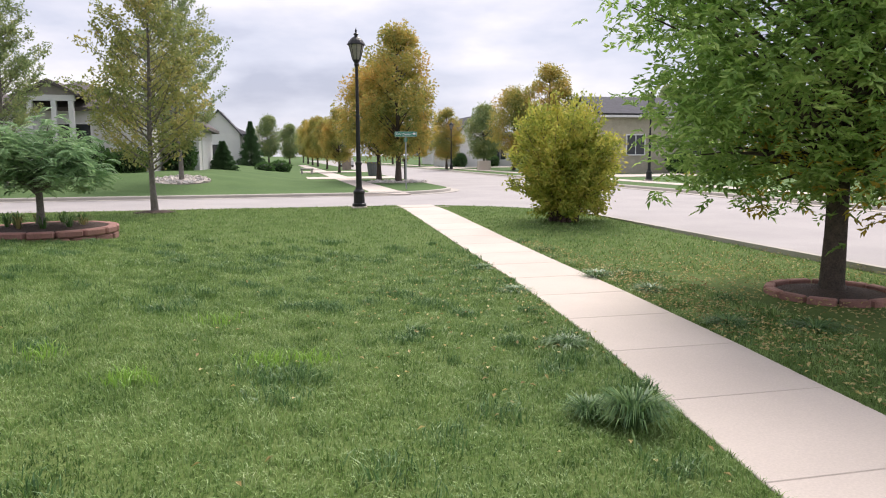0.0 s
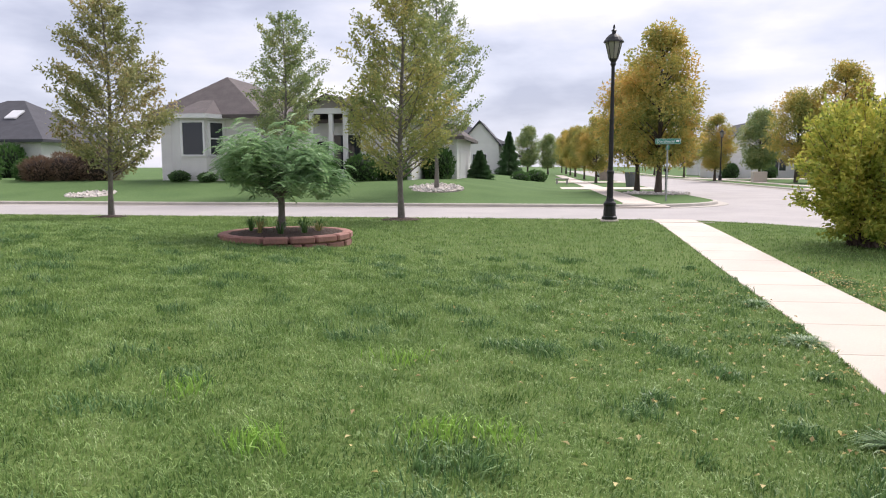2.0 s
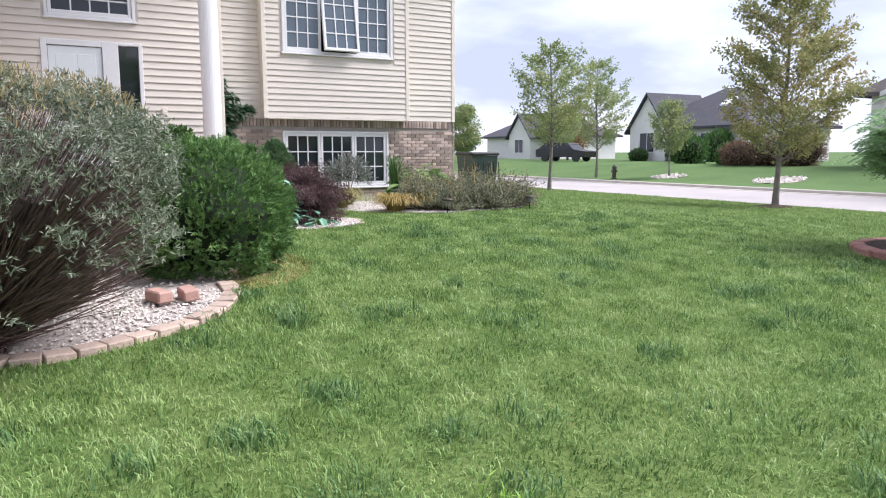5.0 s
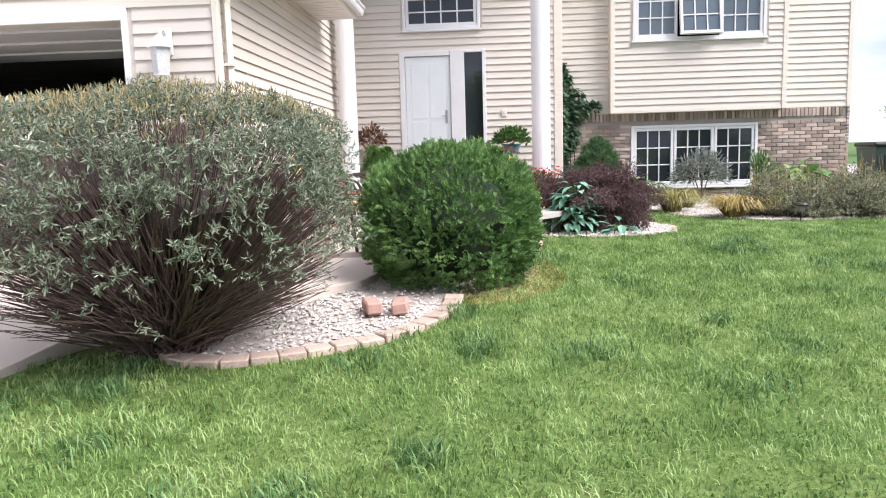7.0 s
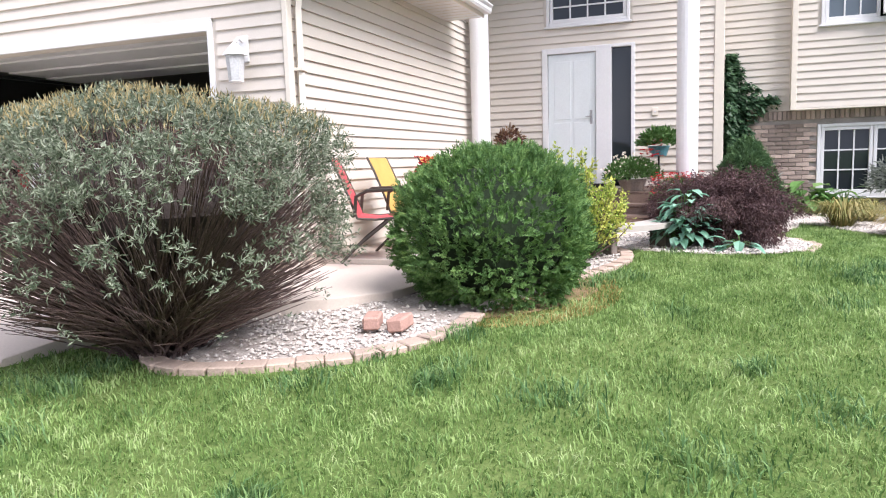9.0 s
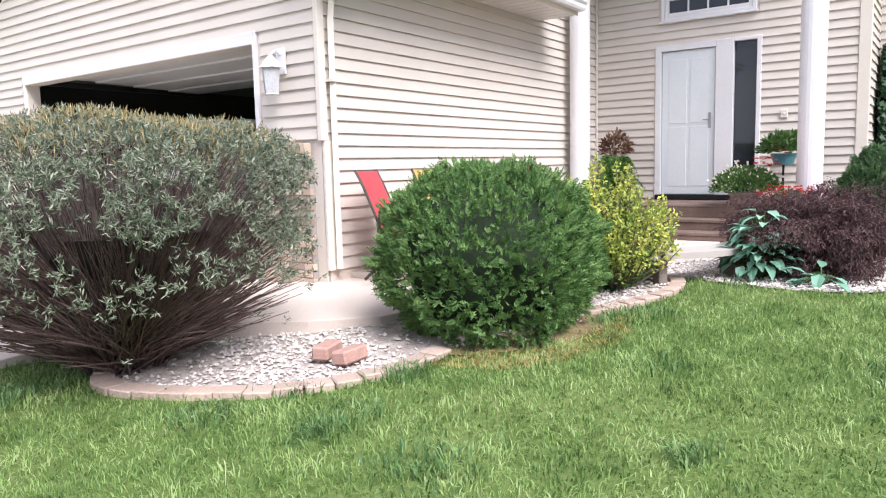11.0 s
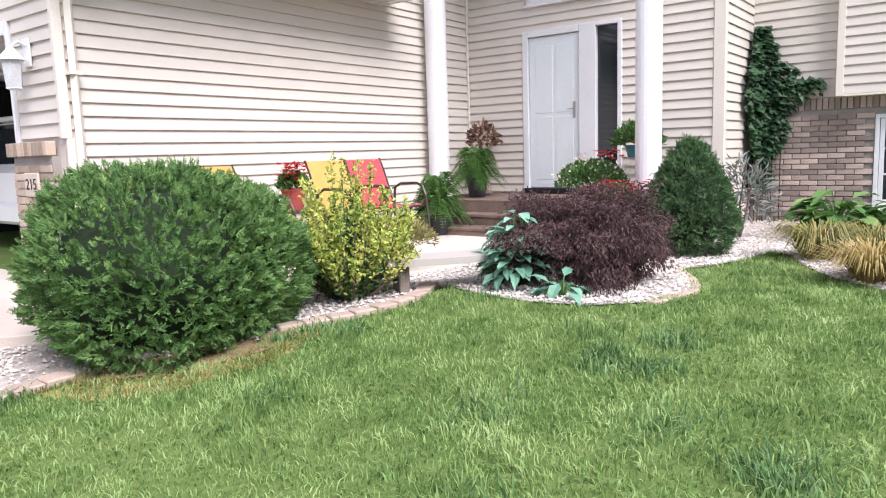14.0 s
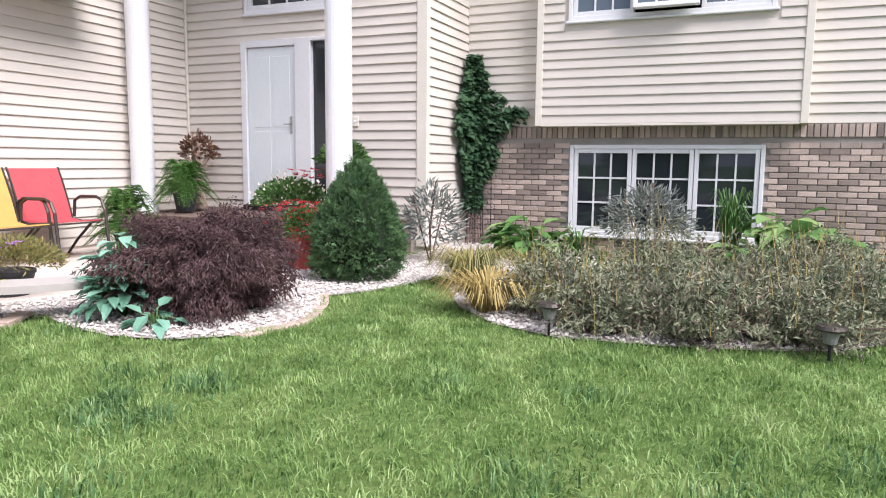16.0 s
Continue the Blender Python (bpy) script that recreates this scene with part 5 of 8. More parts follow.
for x, y, r in ((-3.75, 20.5, 0.55), (-12.3, 20.55, 0.5)):
    structure("mulch_patch", Mesh().lathe([(r, -0.03), (r, 0.012), (r * 0.5, 0.05), (0.02, 0.06)], on(x, y), 18), MULCH, "bare brown mulch round a street tree", "mulch")


def stone_ring(x, y, z, r, n, seed, label):
    g = rng(seed)
    t = thing("stone_ring", (x, y, z), label, "stones")
    fall = float(north_height(np.float64(x), np.float64(y + 1)) - north_height(np.float64(x), np.float64(y - 1))) / 2
    t.matrix_basis = pose(x, y, float(north_height(np.float64(x), np.float64(y))), math.degrees(math.atan(fall)), 0, 0)
    part("bed", Mesh().lathe([(r, -0.08), (r, 0.012), (0.02, 0.05)], sides=16), ROCKBED, t)
    m = Mesh()
    for i in range(n):
        a, q = g.uniform(0, 6.283), r * math.sqrt(g.uniform(0.05, 1))
        s = g.uniform(0.06, 0.13)
        pebble(m, np.array([q * math.cos(a), q * math.sin(a), 0.04]), s, g)
    tagged(part("stones", m, ROCK, t), kind="stuff")


def pebble(m, c, s, g):
    o = np.array([(1, 0, 0), (-1, 0, 0), (0, 1, 0), (0, -1, 0), (0, 0, 0.7), (0, 0, -0.5)]) * s * g.uniform(0.6, 1.2, (6, 3)) + g.normal(0, s * 0.15, (6, 3))
    a = g.uniform(0, 6.283)
    o = o @ np.array([[math.cos(a), math.sin(a), 0], [-math.sin(a), math.cos(a), 0], [0, 0, 1]])
    m.add(c + o, [np.array([(4, 0, 2), (4, 2, 1), (4, 1, 3), (4, 3, 0), (5, 2, 0), (5, 1, 2), (5, 3, 1), (5, 0, 3)])])


stone_ring(-4.9, 35.0, 0.42, 1.3, 160, 61, "round bed of white stones under a tree")
stone_ring(6.0, 40.5, 0.0, 1.7, 180, 62, "flat round bed of pale stones under the corner trees")
stone_ring(-27.4, 32.5, 0.2, 0.9, 90, 63, "round bed of pale stones under a small tree")
stone_ring(-21.0, 32.6, 0.2, 1.1, 90, 64, "round bed of pale stones on the north lawn")


def ash_tree():
    g = rng(51)
    t = thing("ash_tree", on(5.62, 6.65), "broad green ash tree in a ring of edging blocks", "tree")
    tr = Mesh().tube([(0, 0, 0), (0, 0, 0.15), (0.01, 0, 0.7), (0.03, 0.02, 1.6), (0.02, 0.05, 2.6), (0.0, 0.0, 4.6)], [0.17, 0.13, 0.115, 0.105, 0.08, 0.02], 14, False)
    P, D, S = [], [], []
    tips = []
    for i in range(430):
        u = unit(g.normal(0, 1, 3))
        e = np.array([0, 0, 3.1]) + u * np.array([2.38, 2.38, 2.35]) * g.uniform(0.30, 1.0) ** 0.5
        if e[2] > 1.0 + 0.2 * g.random():
            tips.append(e)
    for i, e in enumerate(tips):
        if i % 3 == 0:
            r = math.hypot(e[0], e[1])
            b = np.array([0.02, 0.02, min(4.2, max(1.35, e[2] - 0.75 * r))])
            s = np.linspace(0, 1, 6)[:, None]
            mid = b + (e - b) * 0.5 + np.array([0, 0, 0.14 * r])
            tr.tube((1 - s) ** 2 * b + 2 * s * (1 - s) * mid + s * s * e, list(np.linspace(0.04, 0.006, 6)), 5, False)
        for k in range(21):
            a = g.uniform(0, 6.283)
            q = e + g.normal(0, 1, 3) * np.array([0.19, 0.19, 0.20])
            d = unit(np.array([math.cos(a), math.sin(a), g.uniform(-0.9, 0.9)]))
            L = g.uniform(0.15, 0.25)
            sd = unit(np.cross(d, [0, 0, 1.0]))
            for j, sg in ((0.35, 1), (0.35, -1), (0.62, 1), (0.62, -1), (0.85, 1), (0.85, -1), (1.0, 0)):
                P.append(q + d * L * j + np.array([0, 0, -0.2 * L * j * j]))
                D.append(d * (0.6 if sg else 1.0) + sd * sg * 0.8 + np.array([0, 0, -0.2]) + g.normal(0, 0.25, 3))
                S.append(sd if sg == 0 else d)
    part("trunk", tr, BARK, t, smooth=True)
    P, D, S = np.array(P), np.array(D), np.array(S)
    yel = (P[:, 2] < 2.2) & (np.abs(P[:, 0] - 0.1) < 0.75) & (lump(P, 3, 2.0, 1.0) > 1.18)
    ln = 0.10 * g.uniform(0.75, 1.3, len(P))
    part("crown", Mesh().leaves(P[~yel], D[~yel], S[~yel], ln[~yel], ln[~yel] * 0.42), ASH, t)
    if yel.any():
        part("yellow_leaves", Mesh().leaves(P[yel], D[yel], S[yel], ln[yel], ln[yel] * 0.42), ASHYELLOW, t, "patches of yellow autumn leaves")


ash_tree()
ring = thing("tree_ring", on(5.62, 6.65), "ring of reddish edging blocks round the ash tree", "flower bed")
part("mulch", Mesh().lathe([(0.58, -0.04), (0.58, 0.03), (0.2, 0.08), (0.02, 0.09)], sides=24), MULCH, ring)
for i in range(13):
    a = 2 * math.pi * i / 13
    ob = part("block", Mesh().box((-0.14, -0.055, -0.06), (0.14, 0.055, 0.075), 0.015), PAVER, ring)
    ob.matrix_basis = pose(0.63 * math.cos(a), 0.63 * math.sin(a), 0.0, 0, 0, math.degrees(a) + 90)


def golden_bush():
    g = rng(52)
    t = thing("golden_bush", on(5.95, 15.4), "large yellow-green rounded bush by the street", "bush")
    st, P, D = Mesh(), [], []
    for i in range(230):
        u = unit(g.normal(0, 1, 3))
        if u[2] < -0.8:
            continue
        e = np.array([0, 0, 1.48]) + u * np.array([1.26, 1.26, 1.36]) * g.uniform(0.66, 1.12) * float(lump([u], 8, 2.4, 0.38)[0])
        b = np.array([g.normal(0, 0.12), g.normal(0, 0.12), 0])
        s = np.linspace(0, 1, 6)[:, None]
        mid = b + (e - b) * 0.5 + np.array([0, 0, 0.25])
        c = (1 - s) ** 2 * b + 2 * s * (1 - s) * mid + s * s * e
        st.tube(c, list(np.linspace(0.018, 0.004, 6)), 4, False)
        k = 150
        w = g.random((k, 1)) ** 0.6 * 0.6 + 0.4
        q = (1 - w) ** 2 * b + 2 * w * (1 - w) * mid + w * w * e + g.normal(0, 0.07, (k, 3))
        P.append(q)
        D.append(unit(q - np.array([0, 0, 1.2])) * 0.7 + g.normal(0, 0.6, (k, 3)) + np.array([0, 0, 0.1]))
    P, D = np.concatenate(P), np.concatenate(D)
    keep = P[:, 2] > 0.08
    P, D = P[keep], D[keep]
    part("twig_mass", st, TWIG, t)
    ln = 0.085 * g.uniform(0.7, 1.3, len(P))
    part("foliage", Mesh().leaves(P, D, g.normal(0, 1, P.shape), ln, ln * 0.6), GOLD, t)


golden_bush()


# ---- garden beds: white stone, edging, loose bricks ----
GARDEN = [(-4.62, 3.34), (-4.44, 3.66), (-4.56, 4.15), (-4.92, 4.72), (-5.45, 5.02), (-5.85, 5.06), (-6.1, 5.42), (-6.6, 5.62), (-6.95, 5.50), (-7.4, 5.72), (-7.8, 5.82), (-8.12, 5.78), (-8.38, 5.64), (-8.40, 5.85), (-8.26, 6.2), (-8.20, 6.65), (-8.28, 7.05), (-8.55, 7.36), (-9.05, 7.48), (-9.52, 7.32), (-9.9, 7.10), (-10.3, 7.32), (-10.9, 7.52), (-11.3, 7.52), (-11.1, 7.72), (-10.5, 7.98), (-10.02, 8.25), (-9.58, 8.68), (-9.38, 9.2), (-9.45, 9.8), (-9.62, 10.35), (-9.85, 10.8), (-10.35, 11.2), (-11.2, 11.5), (-14.27, 11.9), (-14.27, 6.6), (-12.9, 6.6), (-11.6, 6.4), (-11.4, 5.9), (-10.2, 5.74), (-9.3, 5.37), (-8.1, 5.0), (-7.27, 4.61), (-6.12, 4.28), (-5.75, 3.93), (-5.40, 3.43), (-5.1, 3.12)]


def inside(px_, py_, poly):
    hit = np.zeros(len(px_), bool)
    for (x0, y0), (x1, y1) in zip(poly, poly[1:] + poly[:1]):
        cross = ((y0 > py_) != (y1 > py_)) & (px_ < (x1 - x0) * (py_ - y0) / ((y1 - y0) + 1e-12) + x0)
        hit ^= cross
    return hit


def bed(name, poly, dz, mat, label):
    bm = bmesh.new()
    f = bm.faces.new([bm.verts.new((x, y, H(x, y) + dz)) for x, y in poly])
    bmesh.ops.triangulate(bm, faces=[f])
    bmesh.ops.recalc_face_normals(bm, faces=bm.faces)
    me = bpy.data.meshes.new(name)
    bm.to_mesh(me)
    bm.free()
    me.materials.append(mat)
    if me.polygons[0].normal.z < 0:
        me.flip_normals()
    return tagged(part(name, me, None), label, "flower bed", "", "structure")


bed("garden_bed", GARDEN, 0.012, ROCKBED, "garden bed of dirty white landscaping stone")
g = rng(71)
cand = g.uniform((-14.2, 2.7), (-4.1, 12.2), (100000, 2))
cand = cand[inside(cand[:, 0], cand[:, 1], GARDEN)]
dens = np.where(np.hypot(cand[:, 0] + 4.72, cand[:, 1] - 3.42) < 0.55, 0.15, np.where(np.hypot(cand[:, 0] + 6.42, cand[:, 1] - 5.0) < 0.8, 0.15, np.where(cand[:, 0] < -12.2, 0.2, 1.0)))
cand = cand[g.random(len(cand)) < dens]
m = Mesh()
for x, y in cand:
    pebble(m, np.array([x, y, H(x, y) + 0.022]), g.uniform(0.009, 0.021), g)
tagged(part("stones", m, ROCK, None), "loose white landscaping stones in the garden bed", "stones", "", "stuff")


def edging(line, mat, label, length=0.20, width=0.12, hi=0.04):
    t = thing("bed_edging", (0, 0, 0), label, "edging")
    pts = np.array(line)
    ctl = np.concatenate([[2 * pts[0] - pts[1]], pts, [2 * pts[-1] - pts[-2]]])
    q = np.linspace(0, 1, 9)[:-1, None]
    pts = np.concatenate([0.5 * (2 * b + (c - a) * q + (2 * a - 5 * b + 4 * c - d) * q ** 2 + (3 * b - a - 3 * c + d) * q ** 3) for a, b, c, d in zip(ctl[:-3], ctl[1:-2], ctl[2:-1], ctl[3:])] + [pts[-1:]])
    seg = np.linalg.norm(np.diff(pts, axis=0), axis=1)
    cum = np.concatenate([[0], np.cumsum(seg)])
    me = Mesh().box((-length / 2 + 0.001, -width / 2, -0.08), (length / 2 - 0.001, width / 2, hi), 0.007).data("block", mat)
    for s in np.arange(length / 2, cum[-1], length):
        x, y = np.interp(s, cum, pts[:, 0]), np.interp(s, cum, pts[:, 1])
        x2, y2 = np.interp(s + 0.05, cum, pts[:, 0]), np.interp(s + 0.05, cum, pts[:, 1])
        x1, y1 = np.interp(s - 0.05, cum, pts[:, 0]), np.interp(s - 0.05, cum, pts[:, 1])
        ob = part("block", me, None, t)
        ob.matrix_basis = pose(x, y, H(x, y) + random.uniform(-0.006, 0.004), random.uniform(-2, 2), random.uniform(-1, 1), math.degrees(math.atan2(y2 - y1, x2 - x1)) + random.uniform(-2, 2))


edging(GARDEN[0:6], EDGER, "curved row of pale concrete edging blocks", 0.16, 0.14)
edging(GARDEN[8:13], EDGER, "curved row of pinkish edging blocks", 0.17, 0.12)
edging(GARDEN[17:21], EDGER, "half-round row of edging blocks about the red maple", 0.15, 0.11, 0.022)
bed("dry_soil", [(-5.75, 5.06), (-5.82, 5.26), (-6.05, 5.50), (-6.35, 5.68), (-6.65, 5.76), (-6.95, 5.70), (-7.05, 5.58), (-6.8, 5.45), (-6.4, 5.3), (-6.1, 5.1)], 0.014, DRYTURF, "strip of dry straw-coloured soil under the cedar")
PINKBRICK = material("pink_brick", (0.50, 0.31, 0.255), 0.9, (0.36, 0.22, 0.18), 8, 80, 0.4)
for k, (x, y, a, rl) in enumerate(((-5.385, 4.50, 19, 0), (-5.375, 4.70, 4, 7))):
    b = thing("loose_brick", on(x, y, 0.055), "loose pink landscaping brick lying on white stones", "brick", "loose bricks")
    ob = part("body", Mesh().box((-0.11, -0.055, -0.04), (0.11, 0.055, 0.045), 0.012), PINKBRICK, b)
    b.matrix_basis = pose(x, y, H(x, y) + 0.07, rl, 0, a)

# ---- porch and patio things ----


def patio_chair(at, turn, fabric, label):
    """Steel-framed sling chair, facing its own +y."""
    c = thing("patio_chair", at, label, "chair", "patio chairs", turn=turn)
    w = 0.27
    seat = [(0.0, -0.22, 0.40), (0, -0.05, 0.375), (0, 0.2, 0.40), (0, 0.28, 0.405)]
    back = [(0, -0.22, 0.40), (0, -0.29, 0.60), (0, -0.38, 0.81), (0, -0.44, 0.94)]
    for nm, line in (("seat", seat), ("backrest", back)):
        vs = [(sx * w, y, z + o) for _, y, z in line for sx in (-1, 1) for o in (0.0, 0.012)]
        fs = []
        for i in range(len(line) - 1):
            a, b = i * 4, (i + 1) * 4
            fs += [(a, a + 2, b + 2, b), (a + 1, b + 1, b + 3, a + 3), (a, b, b + 1, a + 1), (a + 2, a + 3, b + 3, b + 2)]
        fs += [(0, 1, 3, 2), (len(line) * 4 - 4, len(line) * 4 - 2, len(line) * 4 - 1, len(line) * 4 - 3)]
        part(nm, Mesh().add(vs, fs), fabric, c)
    for sx in (-1, 1):
        x = sx * (w + 0.012)
        part("side_rail", Mesh().tube([(x, -0.45, 0.96), (x, -0.38, 0.82), (x, -0.29, 0.60), (x, -0.22, 0.40), (x, -0.05, 0.385), (x, 0.29, 0.41)], 0.012, 6), BRONZE, c)
        x2 = sx * (w + 0.045)
        part("arm_leg", Mesh().tube([(x2, 0.36, 0.0), (x2, 0.30, 0.52), (x2, 0.25, 0.62), (x2, 0.16, 0.655), (x2, -0.12, 0.65), (x2, -0.22, 0.60), (x2, -0.24, 0.42)], 0.017, 6), BRONZE, c)
        part("rear_leg", Mesh().tube([(x2, 0.10, 0.40), (x2, -0.20, 0.17), (x2, -0.38, 0.0)], 0.015, 6), BRONZE, c)
    part("crossbar", Mesh().tube([(-w, 0.27, 0.39), (w, 0.27, 0.39)], 0.011, 6), BRONZE, c)
    return c


REDSLING = material("red_sling", (0.50, 0.075, 0.085), 0.75, (0.42, 0.06, 0.07), 10, 200, 0.15)
YELLOWSLING = material("yellow_sling", (0.58, 0.36, 0.10), 0.75, (0.50, 0.30, 0.08), 10, 200, 0.15)
patio_chair((-10.36, 3.54, 0.565), -6, REDSLING, "red sling patio chair with a bronze steel frame")
patio_chair((-9.70, 3.60, 0.565), -3, YELLOWSLING, "yellow sling patio chair beside a red one")
patio_chair((-8.20, 3.66, 0.55), 6, YELLOWSLING, "yellow sling patio chair beside the side table")
patio_chair((-7.42, 3.62, 0.55), 22, REDSLING, "red sling patio chair turned beside the garage wall")


def potted(name, at, pot_r, pot_h, mat, label, category="potted plant"):
    t = thing(name, at, label, category)
    part("pot", Mesh().lathe([(pot_r * 0.72, 0), (pot_r * 0.95, pot_h * 0.85), (pot_r, pot_h * 0.86), (pot_r, pot_h), (pot_r * 0.9, pot_h), (pot_r * 0.85, pot_h * 0.9), (0.01, pot_h * 0.88)], sides=18), mat, t)
    return t


def blossoms(t, name, c, spread, n, size, mat, seed, petals=5, flat_=0.3, label=""):
    """Small flowers of a few petals each."""
    g = rng(seed)
    p = np.array(c) + g.uniform(-1, 1, (n, 3)) * np.array(spread)
    a = (np.arange(petals) / petals * 6.283)[None, :] + g.uniform(0, 6, (n, 1))
    d = np.stack([np.cos(a), np.sin(a), np.full(a.shape, flat_)], -1)
    d = d + g.normal(0, 0.25, (n, 1, 3))
    P, D = np.repeat(p, petals, 0), d.reshape(-1, 3)
    S = np.stack([-np.sin(a), np.cos(a), np.zeros(a.shape)], -1).reshape(-1, 3)
    part(name, Mesh().leaves(P, D, S, size, size * 0.8, 0.05), mat, t, label)


def foliage(t, name, c, spread, n, size, slim, mat, seed, up=0.5):
    g = rng(seed)
    u = unit(g.normal(0, 1, (n, 3)))
    u[:, 2] = np.abs(u[:, 2]) * 1.2 - 0.2
    p = np.array(c) + u * np.array(spread) * g.uniform(0.5, 1.0, (n, 1))
    d = u + g.normal(0, 0.5, u.shape) + np.array([0, 0, up])
    part(name, Mesh().leaves(p, d, g.normal(0, 1, u.shape), size * g.uniform(0.7, 1.3, n), size * slim), mat, t)


def fern(t, c, radius, height, n, mat, seed):
    """Fronds that rise and arch over, with leaflets on both sides."""
    g = rng(seed)
    P, D, S, N, st = [], [], [], [], Mesh()
    js = np.linspace(0.15, 1, 17)
    for i in range(n):
        a, tall = g.uniform(0, 6.283), g.random()
        L, h = radius * (0.6 + 0.5 * (1 - tall)) * g.uniform(0.75, 1.1), height * (0.25 + 0.85 * tall)
        d = np.array([math.cos(a), math.sin(a), 0])
        sd = np.array([-d[1], d[0], 0])
        line = [np.array(c) + d * L * j ** 1.25 + np.array([0, 0, h * (2.5 * j - 1.9 * j * j) - (1 - tall) * 0.24 * j * j]) for j in js]
        st.tube(line[::4] + [line[-1]], 0.003, 3, False)
        for j, q in zip(js, line):
            for sg in (-1, 1):
                P.append(q)
                D.append(sd * sg + d * 0.45 + np.array([0, 0, -0.25]))
                S.append(d)
                N.append(0.068 * (0.5 + 0.9 * j) * (1.25 - j) * 1.5)
    part("stalks", st, mat, t)
    N = np.array(N)
    part("fronds", Mesh().leaves(np.array(P), np.array(D), np.array(S), N, N * 0.24), mat, t)


CLAY = material("red_clay", (0.38, 0.07, 0.055), 0.7, None, 9, 60, 0.2)
BLACKPOT = material("black_pot", (0.03, 0.03, 0.033), 0.6, None, 9, 60, 0.1)
TEAL = material("teal_glaze", (0.10, 0.28, 0.33), 0.4, None, 9, 60, 0.05)
for at_, r, h, n, sd in (((-11.02, 3.78, 0.565), 0.40, 0.62, 150, 81), ((-12.10, 3.62, 0.97), 0.40, 0.50, 150, 82)):
    t = potted("potted_fern", at_, 0.15, 0.24, BLACKPOT, "bushy bright green fern in a dark pot")
    fern(t, (0, 0, 0.22), r, h, n, FERNLEAF, sd)
t = potted("flower_pot", (-8.78, 4.93, 0.55), 0.19, 0.20, BLACKPOT, "dark pot of faded petunias on the path")
foliage(t, "foliage", (0, 0, 0.26), (0.40, 0.40, 0.20), 1800, 0.05, 0.3, STRAW, 83)
blossoms(t, "blossoms", (0.1, 0.22, 0.43), (0.18, 0.18, 0.06), 5, 0.055, leaf_material("violet_petal", [(0.36, 0.16, 0.48), (0.5, 0.28, 0.6)], 0.25), 84, label="violet petunia flowers")
t = thing("side_table", (-8.96, 3.47, 0.55), "small dark round side table between patio chairs", "table")
part("tabletop", Mesh().lathe([(0.22, 0.46), (0.22, 0.485), (0.01, 0.487)], sides=18), BRONZE, t)
for a in (0, 2.09, 4.19):
    part("leg", Mesh().tube([(0.20 * math.cos(a), 0.20 * math.sin(a), 0), (0.12 * math.cos(a), 0.12 * math.sin(a), 0.46)], 0.012, 6), BRONZE, t)
t = potted("geranium_pot", (-8.96, 3.47, 1.037), 0.13, 0.22, CLAY, "red pot of bright red geraniums")
foliage(t, "foliage", (0, 0, 0.24), (0.16, 0.16, 0.14), 500, 0.05, 0.8, GREENLEAF, 85)
blossoms(t, "blossoms", (0, 0, 0.38), (0.13, 0.13, 0.09), 90, 0.036, REDFLOWER, 86, label="red geranium heads")
t = potted("flower_pot", (-11.80, 5.44, 0.957), 0.20, 0.16, WOODGREY, "wide pot of pale pink and white impatiens")
foliage(t, "foliage", (0, 0, 0.22), (0.41, 0.41, 0.25), 2400, 0.05, 0.6, GREENLEAF, 87)
foliage(t, "blossoms", (0, 0, 0.25), (0.47, 0.47, 0.31), 170, 0.038, 0.9, WHITEFLOWER, 88)
blossoms(t, "red_blossoms", (0.05, 0.25, 0.52), (0.20, 0.18, 0.06), 16, 0.045, REDFLOWER, 89, label="red flowers")
t = potted("flower_pot", (-11.12, 6.08, 0.50), 0.20, 0.36, CLAY, "pot of scarlet salvia beside the steps")
foliage(t, "foliage", (0, 0, 0.40), (0.34, 0.34, 0.26), 1200, 0.045, 0.6, GREENLEAF, 90)
blossoms(t, "blossoms", (0, 0, 0.58), (0.32, 0.32, 0.15), 260, 0.03, REDFLOWER, 91, label="scarlet flowers")
t = potted("flower_pot", (-12.45, 5.75, 1.44), 0.16, 0.15, TEAL, "teal pot with a leafy plant on a stand by the sidelight")
part("stand", Mesh().tube([(0, 0, 0.01), (0, 0, -0.46)], 0.015, 6).lathe([(0.12, -0.48), (0.12, -0.46), (0.015, -0.45)], sides=12), BLACKMETAL, t, "black plant stand")
foliage(t, "foliage", (0, 0, 0.20), (0.30, 0.30, 0.20), 800, 0.08, 0.5, GREENLEAF, 92)
blossoms(t, "blossoms", (0, -0.05, 0.2), (0.10, 0.16, 0.05), 16, 0.04, REDFLOWER, 93)
t = potted("shrub_pot", (-7.15, 5.05, H(-7.15, 5.05)), 0.14, 0.12, BLACKPOT, "low pot with yellow-green foliage by the bench")
foliage(t, "foliage", (0, 0, 0.16), (0.22, 0.22, 0.2), 700, 0.045, 0.6, YELLOWLEAF, 94)


